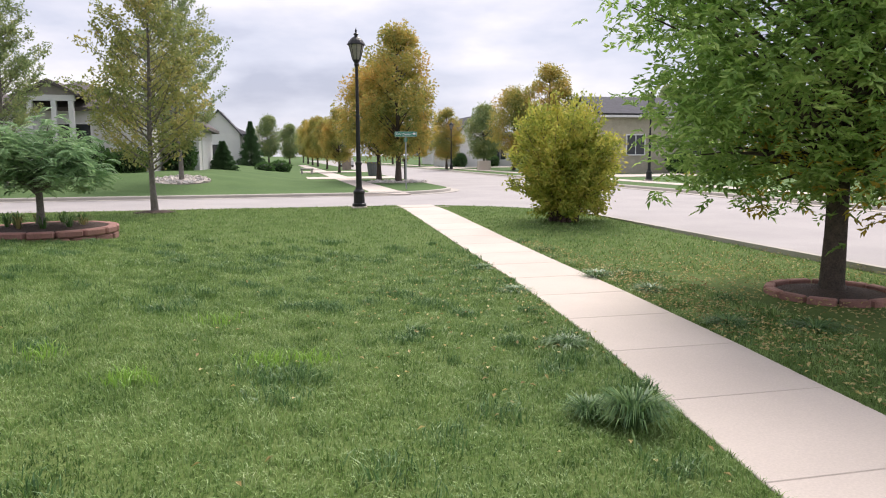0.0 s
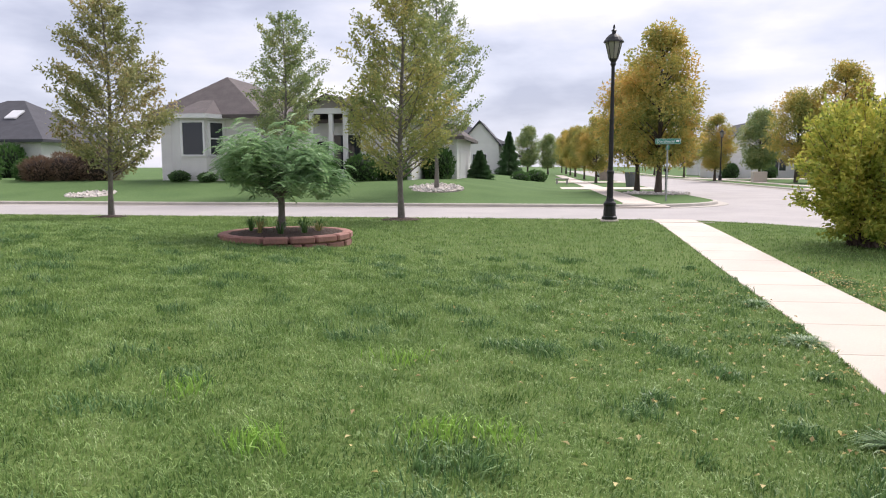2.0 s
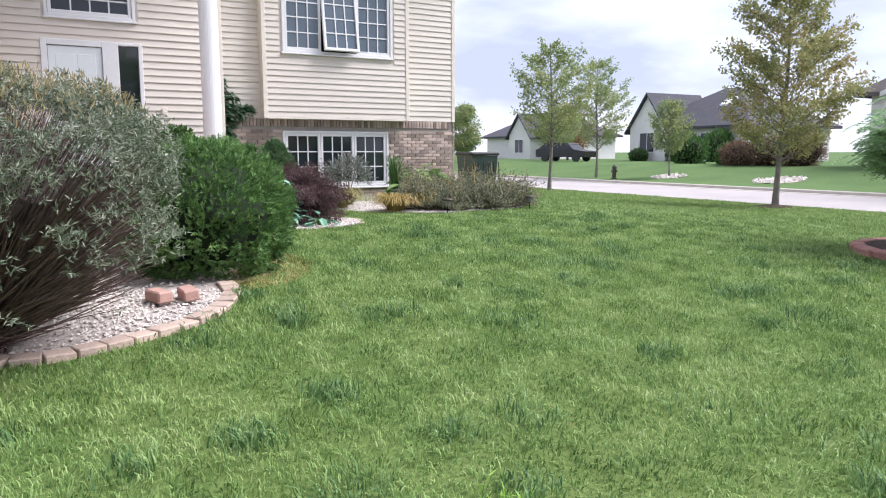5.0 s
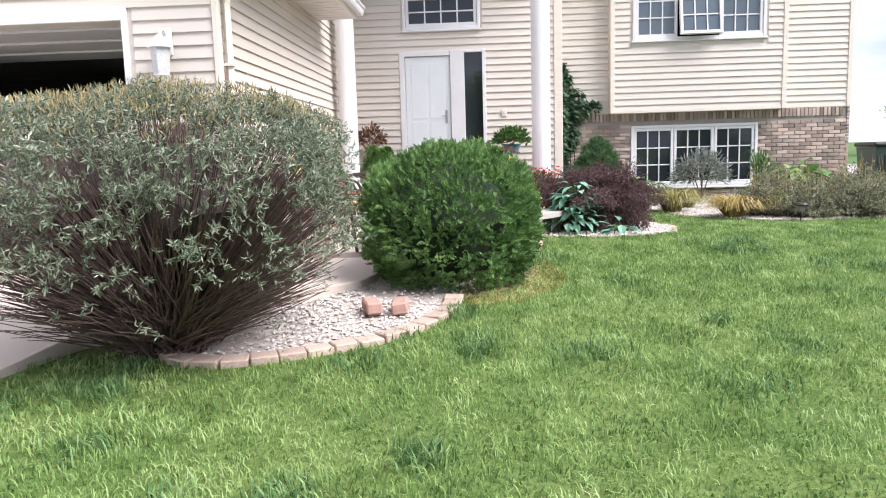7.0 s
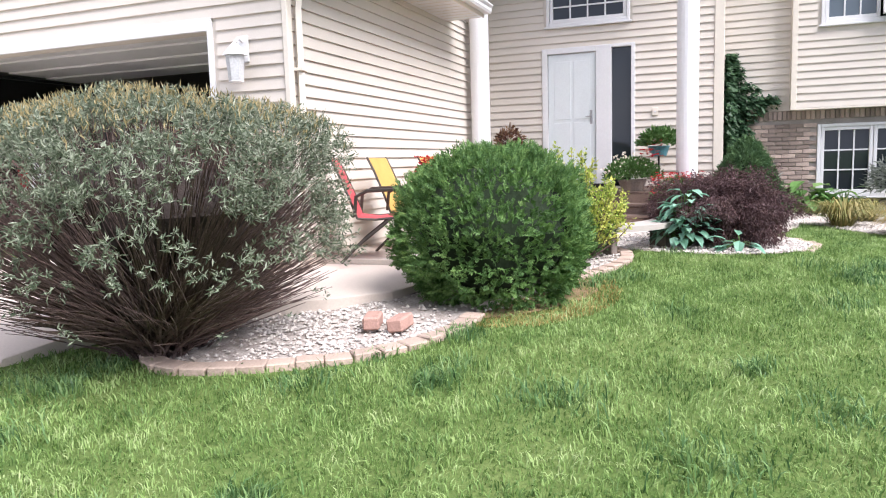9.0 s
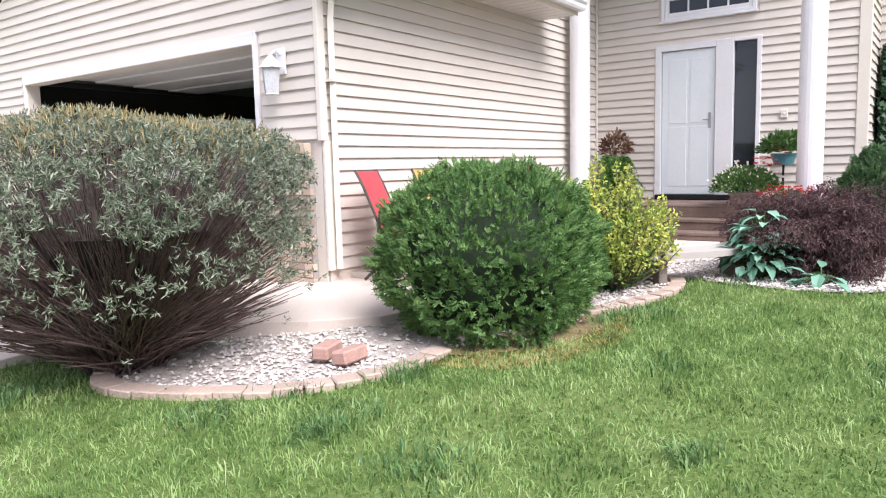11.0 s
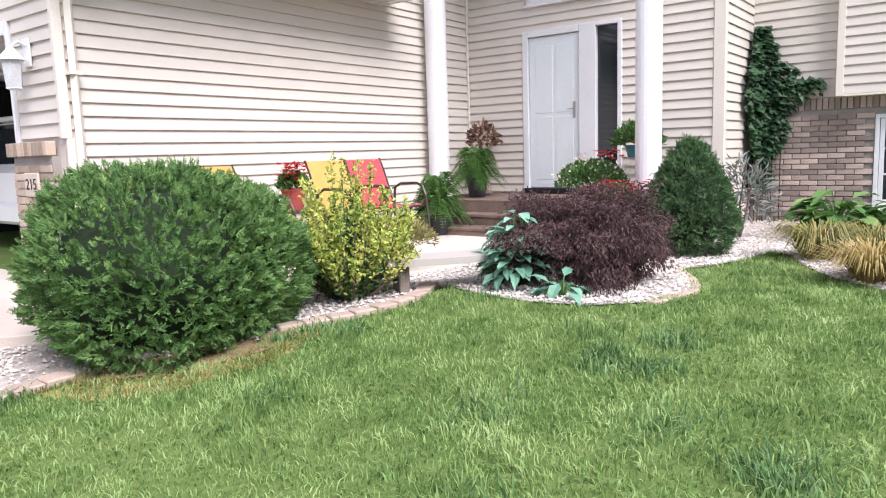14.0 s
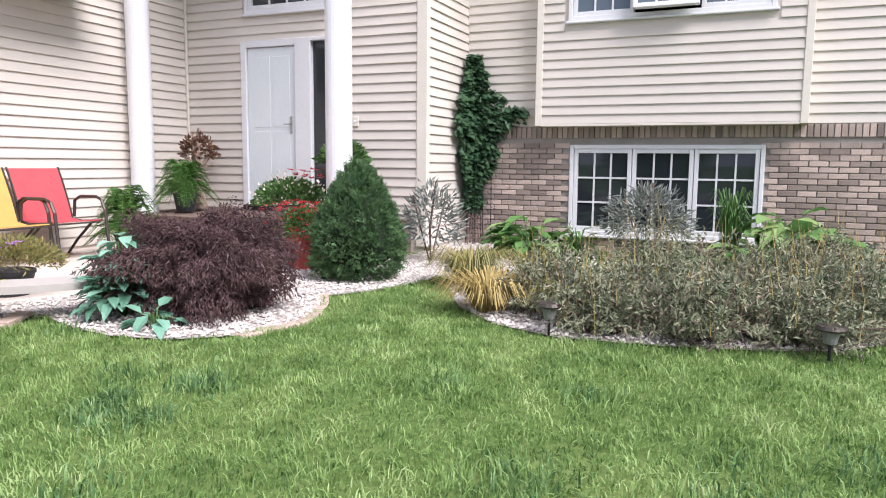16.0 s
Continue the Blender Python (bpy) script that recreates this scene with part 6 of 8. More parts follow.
def stump_arrangement():
    t = thing("driftwood_stump", (-12.56, 3.42, 0.965), "pale driftwood stump with dried brown flowers on the porch", "decoration")
    g = rng(95)
    m = Mesh()
    m.lathe([(0.13, 0), (0.095, 0.1), (0.085, 0.35), (0.075, 0.62), (0.02, 0.66)], sides=9)
    for a, l in ((0.4, 0.34), (2.2, 0.28), (4.0, 0.30), (5.4, 0.25)):
        m.tube([(0, 0, 0.42), (0.08 * math.cos(a), 0.08 * math.sin(a), 0.62), (0.19 * math.cos(a), 0.19 * math.sin(a), 0.62 + l * 0.5)], [0.045, 0.035, 0.015], 6)
    m.tube([(0, 0, 0.6), (0.02, 0.01, 0.85), (0.0, 0.03, 1.08)], [0.05, 0.035, 0.012], 7)
    part("wood", m, material("driftwood", (0.46, 0.36, 0.28), 0.9, (0.26, 0.19, 0.15), 9, 50, 0.5), t, smooth=True)
    foliage(t, "dried_flowers", (0, 0.02, 0.74), (0.24, 0.24, 0.26), 260, 0.085, 0.5, leaf_material("dried_leaf", [(0.10, 0.05, 0.04), (0.18, 0.09, 0.06), (0.26, 0.17, 0.09)], 0.15), 96, 0.1)
    part("wire_stand", Mesh().tube([(-0.16, -0.1, 0), (-0.2, -0.12, 0.25), (-0.13, -0.08, 0.45), (-0.2, -0.1, 0.62)], 0.007, 5), BLACKMETAL, t)


stump_arrangement()


def bench():
    t = thing("garden_bench", (0, 0, 0), "low curved pale stone bench on dark timber legs", "bench")
    a0, a1 = np.array([-7.98, 5.50]), np.array([-8.86, 6.10])
    u = unit(a1 - a0)
    nrm = np.array([-u[1], u[0]])
    L = np.linalg.norm(a1 - a0)
    s = np.linspace(0, 1, 12)
    mid = [a0 + u * L * q - nrm * 0.12 * (1 - (2 * q - 1) ** 2) for q in s]
    outl = [tuple(p + nrm * 0.17) for p in mid] + [tuple(p - nrm * 0.17) for p in mid[::-1]]
    m = Mesh().prism(outl[::-1], 0.745, 0.795)
    part("seat", m, BENCHTOP, t)
    for q in (0.13, 0.85):
        p = a0 + u * L * q - nrm * 0.05
        m = Mesh().box((-0.04, -0.10, 0), (0.04, 0.10, 0.745 - H(*p) + 0.02), 0.008)
        ob = part("leg", m, WOODGREY, t)
        ob.matrix_basis = pose(p[0], p[1], H(*p) - 0.02, 0, 0, math.degrees(math.atan2(u[1], u[0])))


bench()


HOSTAGREEN = leaf_material("hosta_leaf", [(0.08, 0.19, 0.05), (0.14, 0.27, 0.08), (0.26, 0.38, 0.14)], 0.25, 0.4)


def broadleaf(name, at, radius, height, n, size, mat, label, seed, slim=0.55, category="plant"):
    """Rosette of broad pointed leaves on arching stalks; each leaf has four folded facets."""
    g = rng(seed)
    t = thing(name, at, label, category)
    m, st = Mesh(), Mesh()
    for i in range(n):
        a, k = g.uniform(0, 6.283), math.sqrt(g.uniform(0.02, 1))
        d = np.array([math.cos(a), math.sin(a), 0])
        q = d * radius * 0.62 * k + np.array([0, 0, height * (1.0 - 0.70 * k * k) * g.uniform(0.45, 1.05)])
        st.tube([(0, 0, 0), q * 0.5 + np.array([0, 0, 0.06]), q], [0.006, 0.005, 0.004], 4, False)
        f = unit(d + np.array([0, 0, g.uniform(-0.55, 0.35)]) + g.normal(0, 0.2, 3))
        sd = unit(np.cross(f, [0, 0, 1.0]) + g.normal(0, 0.1, 3))
        up = np.cross(sd, f)
        L, W = size * g.uniform(0.7, 1.25), size * slim * g.uniform(0.8, 1.2)
        vs = [q, q + f * L * 0.3 + sd * W * 0.48 + up * W * 0.14, q + f * L * 0.65 + sd * W * 0.36 + up * W * 0.10 - up * L * 0.04, q + f * L - up * L * 0.22, q + f * L * 0.65 - sd * W * 0.36 + up * W * 0.10 - up * L * 0.04, q + f * L * 0.3 - sd * W * 0.48 + up * W * 0.14, q + f * L * 0.32, q + f * L * 0.68 - up * L * 0.06]
        m.add(vs, [(0, 1, 6), (1, 2, 7, 6), (2, 3, 7), (3, 4, 7), (4, 5, 6, 7), (5, 0, 6)])
    part("stalks", st, GREENLEAF, t)
    part("leaves", m, mat, t)
    return t


broadleaf("hosta", on(-8.66, 6.30), 0.40, 0.60, 190, 0.15, HOSTALEAF, "blue-green broad-leaved plant beside the bench", 101)
broadleaf("hosta", on(-8.45, 6.78), 0.22, 0.18, 16, 0.17, HOSTALEAF, "small blue-green broad-leaved plant in white stone", 102)
broadleaf("hosta", on(-13.35, 7.80), 0.55, 0.50, 80, 0.32, HOSTAGREEN, "broad green hosta under the brick wall", 103, 0.62)
broadleaf("hosta", on(-13.2, 10.6), 0.80, 0.66, 100, 0.38, HOSTAGREEN, "large green hosta under the window", 104, 0.62)
broadleaf("lily_plant", on(-13.5, 8.35), 0.30, 0.42, 40, 0.26, FERNLEAF, "bright green strappy plant under the window", 105, 0.16)
tuft("sedge", on(-9.98, 8.50), 0.28, 0.42, 420, STRAWDRY, "arching straw-coloured ornamental grass", 111)
tuft("sedge", on(-10.95, 7.98), 0.33, 0.46, 380, STRAW, "green and tan ornamental grass clump", 112)
tuft("sedge", on(-11.6, 8.35), 0.26, 0.34, 200, STRAW, "green and tan ornamental grass clump", 113)
tuft("iris_clump", on(-13.3, 10.05), 0.80, 0.25, 120, GREENLEAF, "upright green reedy clump before the window", 114, 0.2, 0.018, "plant")
tuft("sedge", on(-9.95, 9.05, 0.0), 0.30, 0.30, 160, STRAW, "thin tan grass clump at the bed edge", 115)
t = thing("grey_plant", on(-12.2, 7.02), "tall grey silvery-leaved plant by the entry corner", "plant")
foliage(t, "foliage", (0, 0, 0.35), (0.30, 0.36, 0.58), 420, 0.12, 0.22, GREYLEAF, 121, -0.1)
part("twig_mass", Mesh().tube([(0, 0, 0), (0.03, 0, 0.4), (0, 0.05, 0.85)], 0.012, 5).tube([(0, 0, 0), (-0.1, 0.05, 0.4), (-0.2, 0.1, 0.8)], 0.01, 5).tube([(0.02, 0, 0), (0.1, -0.08, 0.4), (0.15, -0.15, 0.75)], 0.01, 5), TWIG, t)
t = thing("grey_plant", on(-13.55, 9.15), "grey silvery-leaved shrub before the lower window", "plant")
foliage(t, "foliage", (0, 0, 0.40), (0.40, 0.52, 0.46), 1000, 0.12, 0.20, GREYLEAF, 122, -0.1)
part("twig_mass", Mesh().tube([(0, 0, 0), (0.03, 0, 0.4), (0, 0.05, 0.9)], 0.014, 5).tube([(0, 0, 0), (-0.1, 0.15, 0.4), (-0.2, 0.25, 0.7)], 0.01, 5).tube([(0, 0, 0), (0.08, -0.15, 0.4), (0.1, -0.25, 0.7)], 0.01, 5), TWIG, t)


def lavender(at, r, h, n, seed):
    g = rng(seed)
    t = thing("catmint_clump", at, "sprawling grey-green catmint with faded flower stalks", "plant", "catmint clumps along the bed")
    u = unit(g.normal(0, 1, (n, 3)))
    u[:, 2] = np.abs(u[:, 2])
    b = np.stack([g.normal(0, r * 0.25, n), g.normal(0, r * 0.25, n), np.zeros(n)], 1)
    e = b * 0.3 + u * np.array([r, r, h]) * (g.uniform(0.45, 1.08, n) * lump(u, seed, 2.4, 0.55))[:, None] + np.array([0, 0, 0.05])
    m = Mesh()
    for p, q in zip(b[: n // 2], e[: n // 2]):
        m.tube([p, (p + q) / 2 + np.array([0, 0, 0.05]), q], [0.004, 0.003, 0.002], 3, False)
    part("twig_mass", m, TWIG, t)
    w = g.uniform(0.3, 1.0, (n, 22, 1))
    P = (b[:, None] * (1 - w) + e[:, None] * w + np.array([0, 0, 0.05]) * (w * (1 - w) * 4) + g.normal(0, 0.018, (n, 22, 3))).reshape(-1, 3)
    P[:, 2] = np.maximum(P[:, 2], 0.01)
    D = g.normal(0, 1, P.shape) + np.array([0, 0, 0.5])
    part("foliage", Mesh().leaves(P, D, g.normal(0, 1, P.shape), 0.046 * g.uniform(0.6, 1.3, len(P)), 0.017), LAVENDER, t)
    k = n // 9
    m = Mesh()
    for p in e[:k]:
        top = p + np.array([g.normal(0, 0.05), g.normal(0, 0.05), g.uniform(0.08, 0.42)])
        m.tube([p, top], [0.0025, 0.001], 3, False)
    part("flower_stalks", m, STRAWDRY, t, "thin straw-coloured stalks")


for i, (x, y, r, h) in enumerate(((-10.12, 9.0, 0.44, 0.50), (-9.76, 9.36, 0.50, 0.52), (-9.80, 9.95, 0.54, 0.58), (-9.98, 10.52, 0.54, 0.56), (-10.45, 10.90, 0.55, 0.54), (-11.2, 9.6, 0.55, 0.62), (-11.3, 10.4, 0.55, 0.60), (-11.5, 10.95, 0.6, 0.60), (-12.3, 10.9, 0.6, 0.62))):
    lavender(on(x, y), r, h * (1.0, 0.80, 0.92, 0.74, 0.98)[i % 5], 320, 130 + i)


def ivy():
    g = rng(141)
    t = thing("climbing_vine", (FACE_X + 0.05, 6.72, 0.52), "dark green climbing vine on a trellis in the wall corner", "climber")
    n = 3600
    z = g.uniform(0.5, 2.55, n)
    w = np.interp(z, [0.5, 0.9, 1.3, 1.75, 2.05, 2.35, 2.56], [0.15, 0.22, 0.38, 0.50, 0.36, 0.16, 0.08]) * (0.72 + 0.5 * np.abs(np.sin(z * 7.3 + 0.9 * np.sin(z * 3.1))))
    s = g.normal(0, 0.5, n).clip(-1, 1) * w
    depth = g.uniform(0.0, 0.16, n) * (1 - 0.5 * np.abs(s) / (w + 1e-3))
    x = np.where(s < 0, -s, depth)
    y = np.where(s < 0, depth, s)
    spur = g.random(n) < 0.03
    x, y, z = np.where(spur, depth * 0.4, x), np.where(spur, g.uniform(0.3, 0.78, n), y), np.where(spur, 1.78 - 0.12 * y + g.normal(0, 0.05, n), z)
    P = np.stack([x + 0.02, y - 0.08 + 0.04, z], 1)
    D = np.stack([g.normal(0.5, 0.4, n), g.normal(0.4, 0.4, n), g.normal(-0.7, 0.3, n)], 1)
    S = np.stack([-np.ones(n), np.ones(n), g.normal(0, 0.3, n)], 1)
    part("leaves", Mesh().leaves(P, D, S, 0.105 * g.uniform(0.6, 1.3, n), 0.085, 0.12), IVYLEAF, t)
    m = Mesh()
    for k in range(7):
        m.tube([(0.06 + 0.03 * k, 0.02 + 0.03 * (6 - k), 0), (0.05 + 0.02 * k, 0.03 + 0.02 * (6 - k), 0.7), (0.06, 0.05, 1.9)], [0.008, 0.007, 0.004], 4, False)
    part("twig_mass", m, TWIG, t)
    m = Mesh()
    for k in range(4):
        m.tube([(0.28 - 0.085 * k, 0.02 + 0.085 * k, 0.0), (0.28 - 0.085 * k, 0.02 + 0.085 * k, 1.7)], 0.006, 4)
    part("trellis", m, BLACKMETAL, t)


ivy()


def solar_light(at):
    t = thing("solar_light", at, "small dark solar path light at the bed edge", "lamp", "solar path lights")
    part("stake", Mesh().tube([(0, 0, 0), (0, 0, 0.13)], 0.009, 6), BLACKMETAL, t)
    part("lens", Mesh().lathe([(0.035, 0.12), (0.05, 0.19), (0.045, 0.20)], sides=12), material("frosted", (0.22, 0.22, 0.21), 0.5), t)
    part("cap", Mesh().lathe([(0.075, 0.195), (0.085, 0.205), (0.075, 0.225), (0.01, 0.235)], sides=14), BRONZE, t)


solar_light(on(-9.42, 9.12))
solar_light(on(-9.55, 10.72))

# ---- garage front details ----
lantern = thing("wall_lantern", (GX + 0.02, 2.50, 2.42), "clear and white coach lantern beside the garage door", "lamp")
part("backplate", Mesh().box((0, -0.06, -0.02), (0.02, 0.06, 0.22), 0.006), WHITE, lantern)
part("arm", Mesh().tube([(0.01, 0, 0.16), (0.08, 0, 0.19), (0.13, 0, 0.15)], 0.014, 6), WHITE, lantern)
part("roof", Mesh().lathe([(0.115, 0.03), (0.105, 0.045), (0.03, 0.13), (0.008, 0.15)], (0.14, 0, 0), 6), WHITE, lantern)
part("glass", Mesh().lathe([(0.065, -0.20), (0.085, 0.03), (0.02, 0.031)], (0.14, 0, 0), 6), material("lantern_glass", (0.62, 0.63, 0.64), 0.2), lantern)
part("base", Mesh().lathe([(0.05, -0.215), (0.07, -0.205), (0.068, -0.198)], (0.14, 0, 0), 6), WHITE, lantern)
plaque = thing("house_number", (GX + 0.082, 2.49, 1.40), "cream stone plaque with dark house number 215", "house number")
part("plate", Mesh().box((0, -0.13, -0.105), (0.022, 0.13, 0.105), 0.008), material("plaque_stone", (0.66, 0.56, 0.46), 0.85, None, 9, 70, 0.2), plaque)
fc = bpy.data.curves.new("number", "FONT")
fc.body, fc.size, fc.align_x, fc.align_y, fc.extrude = "215", 0.135, "CENTER", "CENTER", 0.002
fc.materials.append(DARK)
num = new("number", fc)
num.parent = plaque
num.matrix_basis = pose(0.0235, 0, 0.0, 90, 0, 90)


def suv():
    """White car, its rear to the open door."""
    t = thing("car", (-7.85, -0.78, 0.468), "white sport utility car parked in the garage", "car")
    paint = rough_paint("car_white", (0.74, 0.75, 0.76), 0.25)
    prof = [(0.0, 0.42), (0.0, 1.02), (-0.10, 1.10), (-0.42, 1.66), (-0.75, 1.74), (-2.9, 1.70), (-3.6, 1.16), (-4.55, 1.02), (-4.68, 0.45)]
    k = len(prof)
    vs = []
    for y, inset in ((-0.90, 0.10), (-0.88, 0.0), (0.88, 0.0), (0.90, 0.10)):
        for x, z in prof:
            vs.append((x, (abs(y) - (max(0, z - 1.1) * 0.22) - (0.02 if inset else 0)) * (1 if y > 0 else -1), z))
    vs2 = vs[k : 3 * k]
    part("body", Mesh().add(vs2, [tuple(range(k)), tuple(range(2 * k - 1, k - 1, -1))] + [(i, k + i, k + (i + 1) % k, (i + 1) % k) for i in range(k)]), paint, t)
    part("rear_window", Mesh().add([(-0.115, -0.74, 1.14), (-0.115, 0.74, 1.14), (-0.40, 0.68, 1.62), (-0.40, -0.68, 1.62)], [(0, 1, 2, 3)]).add([(-0.09, -0.74, 1.13), (-0.09, 0.74, 1.13), (-0.385, 0.68, 1.64), (-0.385, -0.68, 1.64)], [(0, 1, 2, 3)]), GLASS, t)
    red = material("tail_red", (0.42, 0.02, 0.03), 0.2, None, 9, 60, 0.0)
    for y in (-1, 1):
        part("tail_light", Mesh().box((-0.12, y * 0.80 - 0.085, 0.80), (0.018, y * 0.80 + 0.085, 1.09), 0.02), red, t, "red tail light")
        part("side_window", Mesh().add([(-0.5, y * 0.875, 1.14), (-3.3, y * 0.875, 1.14), (-2.8, y * 0.765, 1.62), (-0.62, y * 0.765, 1.62)], [(0, 1, 2, 3)]), GLASS, t)
        for x in (-0.95, -3.7):
            w = part("wheel", Mesh().tube([(x, y * 0.70, 0.36), (x, y * 0.92, 0.36)], 0.36, 20), BLACKPOT, t)
            part("rim", Mesh().tube([(x, y * 0.90, 0.36), (x, y * 0.935, 0.36)], 0.23, 14), material("rim", (0.4, 0.4, 0.41), 0.4, metal=0.8), w)
    part("bumper", Mesh().box((-0.15, -0.90, 0.40), (0.07, 0.90, 0.66), 0.04), paint, t)
    part("licence_plate", Mesh().box((0.0, -0.16, 0.82), (0.012, 0.16, 0.97), 0.004), WHITE, t)
    part("spoiler", Mesh().box((-0.55, -0.62, 1.68), (-0.30, 0.62, 1.735), 0.02), paint, t)


suv()
bin_ = thing("trash_bin", (-14.9, 13.0, H(-14.9, 13.0)), "dark green wheeled bin with folded frames against it", "bin")
part("body", Mesh().add([(-0.30, -0.30, 0.05), (0.30, -0.30, 0.05), (0.30, 0.30, 0.05), (-0.30, 0.30, 0.05), (-0.36, -0.36, 0.95), (0.36, -0.36, 0.95), (0.36, 0.36, 0.95), (-0.36, 0.36, 0.95)], [(0, 3, 2, 1), (4, 5, 6, 7), (0, 1, 5, 4), (1, 2, 6, 5), (2, 3, 7, 6), (3, 0, 4, 7)]), material("bin_green", (0.03, 0.055, 0.045), 0.55), bin_)
part("lid", Mesh().box((-0.40, -0.40, 0.955), (0.40, 0.40, 1.04), 0.03), BLACKPOT, bin_)
for y in (-0.3, 0.3):
    part("wheel", Mesh().tube([(-0.3, y - 0.03, 0.11), (-0.3, y + 0.03, 0.11)], 0.11, 12), BLACKPOT, bin_)
for k in range(6):
    part("slat", Mesh().tube([(0.50, -0.35 + 0.14 * k, 0.0), (0.40, -0.35 + 0.14 * k, 0.80)], 0.014, 5), BLACKMETAL, bin_)


# ---- the street: lamps, sign, bins ----
def street_lamp(at):
    t = thing("street_lamp", at, "tall black street lamp with a glass coach lantern", "street lamp", "street lamps")
    part("plinth", Mesh().box((-0.22, -0.22, -0.15), (0.22, 0.22, 0.07), 0.02), CONCRETE, t, "pale concrete plinth")
    part("base", Mesh().lathe([(0.20, 0.07), (0.20, 0.14), (0.165, 0.17), (0.15, 0.42), (0.165, 0.45), (0.165, 0.50), (0.11, 0.56), (0.095, 0.62)], sides=16), BLACKMETAL, t)
    part("post", Mesh().lathe([(0.085, 0.60), (0.08, 1.25), (0.095, 1.26), (0.095, 1.32), (0.065, 1.36), (0.055, 2.6), (0.062, 2.61), (0.062, 2.66), (0.05, 2.68), (0.043, 4.02)], sides=14), BLACKMETAL, t)
    part("cup", Mesh().lathe([(0.05, 4.0), (0.075, 4.06), (0.06, 4.10), (0.10, 4.16), (0.11, 4.19)], sides=12), BLACKMETAL, t)
    part("glass", Mesh().lathe([(0.10, 4.185), (0.205, 4.60), (0.02, 4.602)], sides=8), material("lamp_glass", (0.30, 0.29, 0.25), 0.15), t, "pale glass panes")
    for k in range(8):
        a = 2 * math.pi * k / 8
        part("rib", Mesh().tube([(0.108 * math.cos(a), 0.108 * math.sin(a), 4.18), (0.212 * math.cos(a), 0.212 * math.sin(a), 4.61)], 0.009, 4), BLACKMETAL, t)
    part("roof", Mesh().lathe([(0.26, 4.60), (0.255, 4.625), (0.19, 4.72), (0.12, 4.79), (0.05, 4.83), (0.05, 4.87), (0.075, 4.89), (0.02, 4.94), (0.032, 4.985), (0.004, 5.06)], sides=16), BLACKMETAL, t)
    return t


lamp = street_lamp((1.80, 20.62, -0.02))
copy_thing(lamp, pose(16.8, 73, 0))
copy_thing(lamp, pose(19.8, 37, 0))
SIGNGREEN = material("sign_green", (0.02, 0.20, 0.13), 0.5, (0.018, 0.18, 0.115), 5, 40, 0)
GALV = material("galvanised", (0.40, 0.42, 0.42), 0.45, None, 8, 80, 0.05, metal=0.7)
sg = thing("street_sign", (5.1, 32.0, 0.0), "green street name sign on a galvanised post", "street sign")
part("post", Mesh().tube([(0, 0, -0.1), (0, 0, 2.32)], 0.034, 8), GALV, sg)
part("blade", Mesh().box((-0.50, -0.006, 2.33), (0.52, 0.006, 2.56), 0.004), SIGNGREEN, sg, "green sign blade")
part("cross_blade", Mesh().box((-0.006, -0.40, 2.10), (0.006, 0.40, 2.28), 0.004), SIGNGREEN, sg, "green sign blade seen edge on")
m = Mesh()
for lo, hi in (((-0.48, -0.009, 2.345), (0.50, -0.0065, 2.355)), ((-0.48, -0.009, 2.535), (0.50, -0.0065, 2.545)), ((-0.48, -0.009, 2.355), (-0.47, -0.0065, 2.535)), ((0.49, -0.009, 2.355), (0.50, -0.0065, 2.535)), ((0.33, -0.009, 2.42), (0.45, -0.0065, 2.50))):
    m.box(lo, hi)
part("border", m, WHITE, sg)
fc = bpy.data.curves.new("street_name", "FONT")
fc.body, fc.size, fc.align_x, fc.align_y, fc.extrude = "Dorchester", 0.155, "CENTER", "CENTER", 0.002
fc.materials.append(WHITE)
num = new("street_name", fc)
num.parent = sg
num.matrix_basis = pose(-0.07, -0.009, 2.445, 90, 0, 0)
b = thing("waste_bin", (6.25, 54, 0), "grey plastic bin standing by the kerb", "bin")
part("body", Mesh().lathe([(0.30, 0), (0.42, 0.95), (0.44, 0.96), (0.44, 1.02), (0.38, 1.02), (0.36, 0.9), (0.01, 0.88)], sides=14), material("grey_plastic", (0.14, 0.145, 0.16), 0.6), b)
b = thing("brick_pillar", (6.4, 78, 0), "brick mailbox pillar with a pale cap", "mailbox")
part("pillar", Mesh().box((-0.45, -0.45, -0.1), (0.45, 0.45, 1.55), 0.02), BRICK, b)
part("cap", Mesh().box((-0.55, -0.55, 1.55), (0.55, 0.55, 1.70), 0.03), CONCRETE, b)
b = thing("mailbox", (6.9, 43.0, 0), "dark mailbox on a post by the kerb", "mailbox")
part("post", Mesh().box((-0.06, -0.06, -0.1), (0.06, 0.06, 1.1), 0.01), BLACKMETAL, b)
part("box", Mesh().box((-0.12, -0.28, 1.10), (0.12, 0.28, 1.36), 0.05), BLACKMETAL, b)
b = thing("stone_bench", (1.6, 60, 0.02), "small stone garden bench beside the pavement", "bench")
part("seat", Mesh().box((-0.55, -0.2, 0.38), (0.55, 0.2, 0.48), 0.02), BENCHTOP, b)
for x in (-0.4, 0.4):
    part("leg", Mesh().box((x - 0.07, -0.15, -0.05), (x + 0.07, 0.15, 0.38), 0.01), BENCHTOP, b)
b = thing("utility_box", (19.2, 69, 0), "pale utility box on the far verge", "utility box")
part("box", Mesh().box((-0.6, -0.4, -0.05), (0.6, 0.4, 0.95), 0.04), CONCRETE, b)
b = thing("fire_hydrant", (-29.5, 30.6, 0.0), "dark red fire hydrant on the verge", "hydrant")
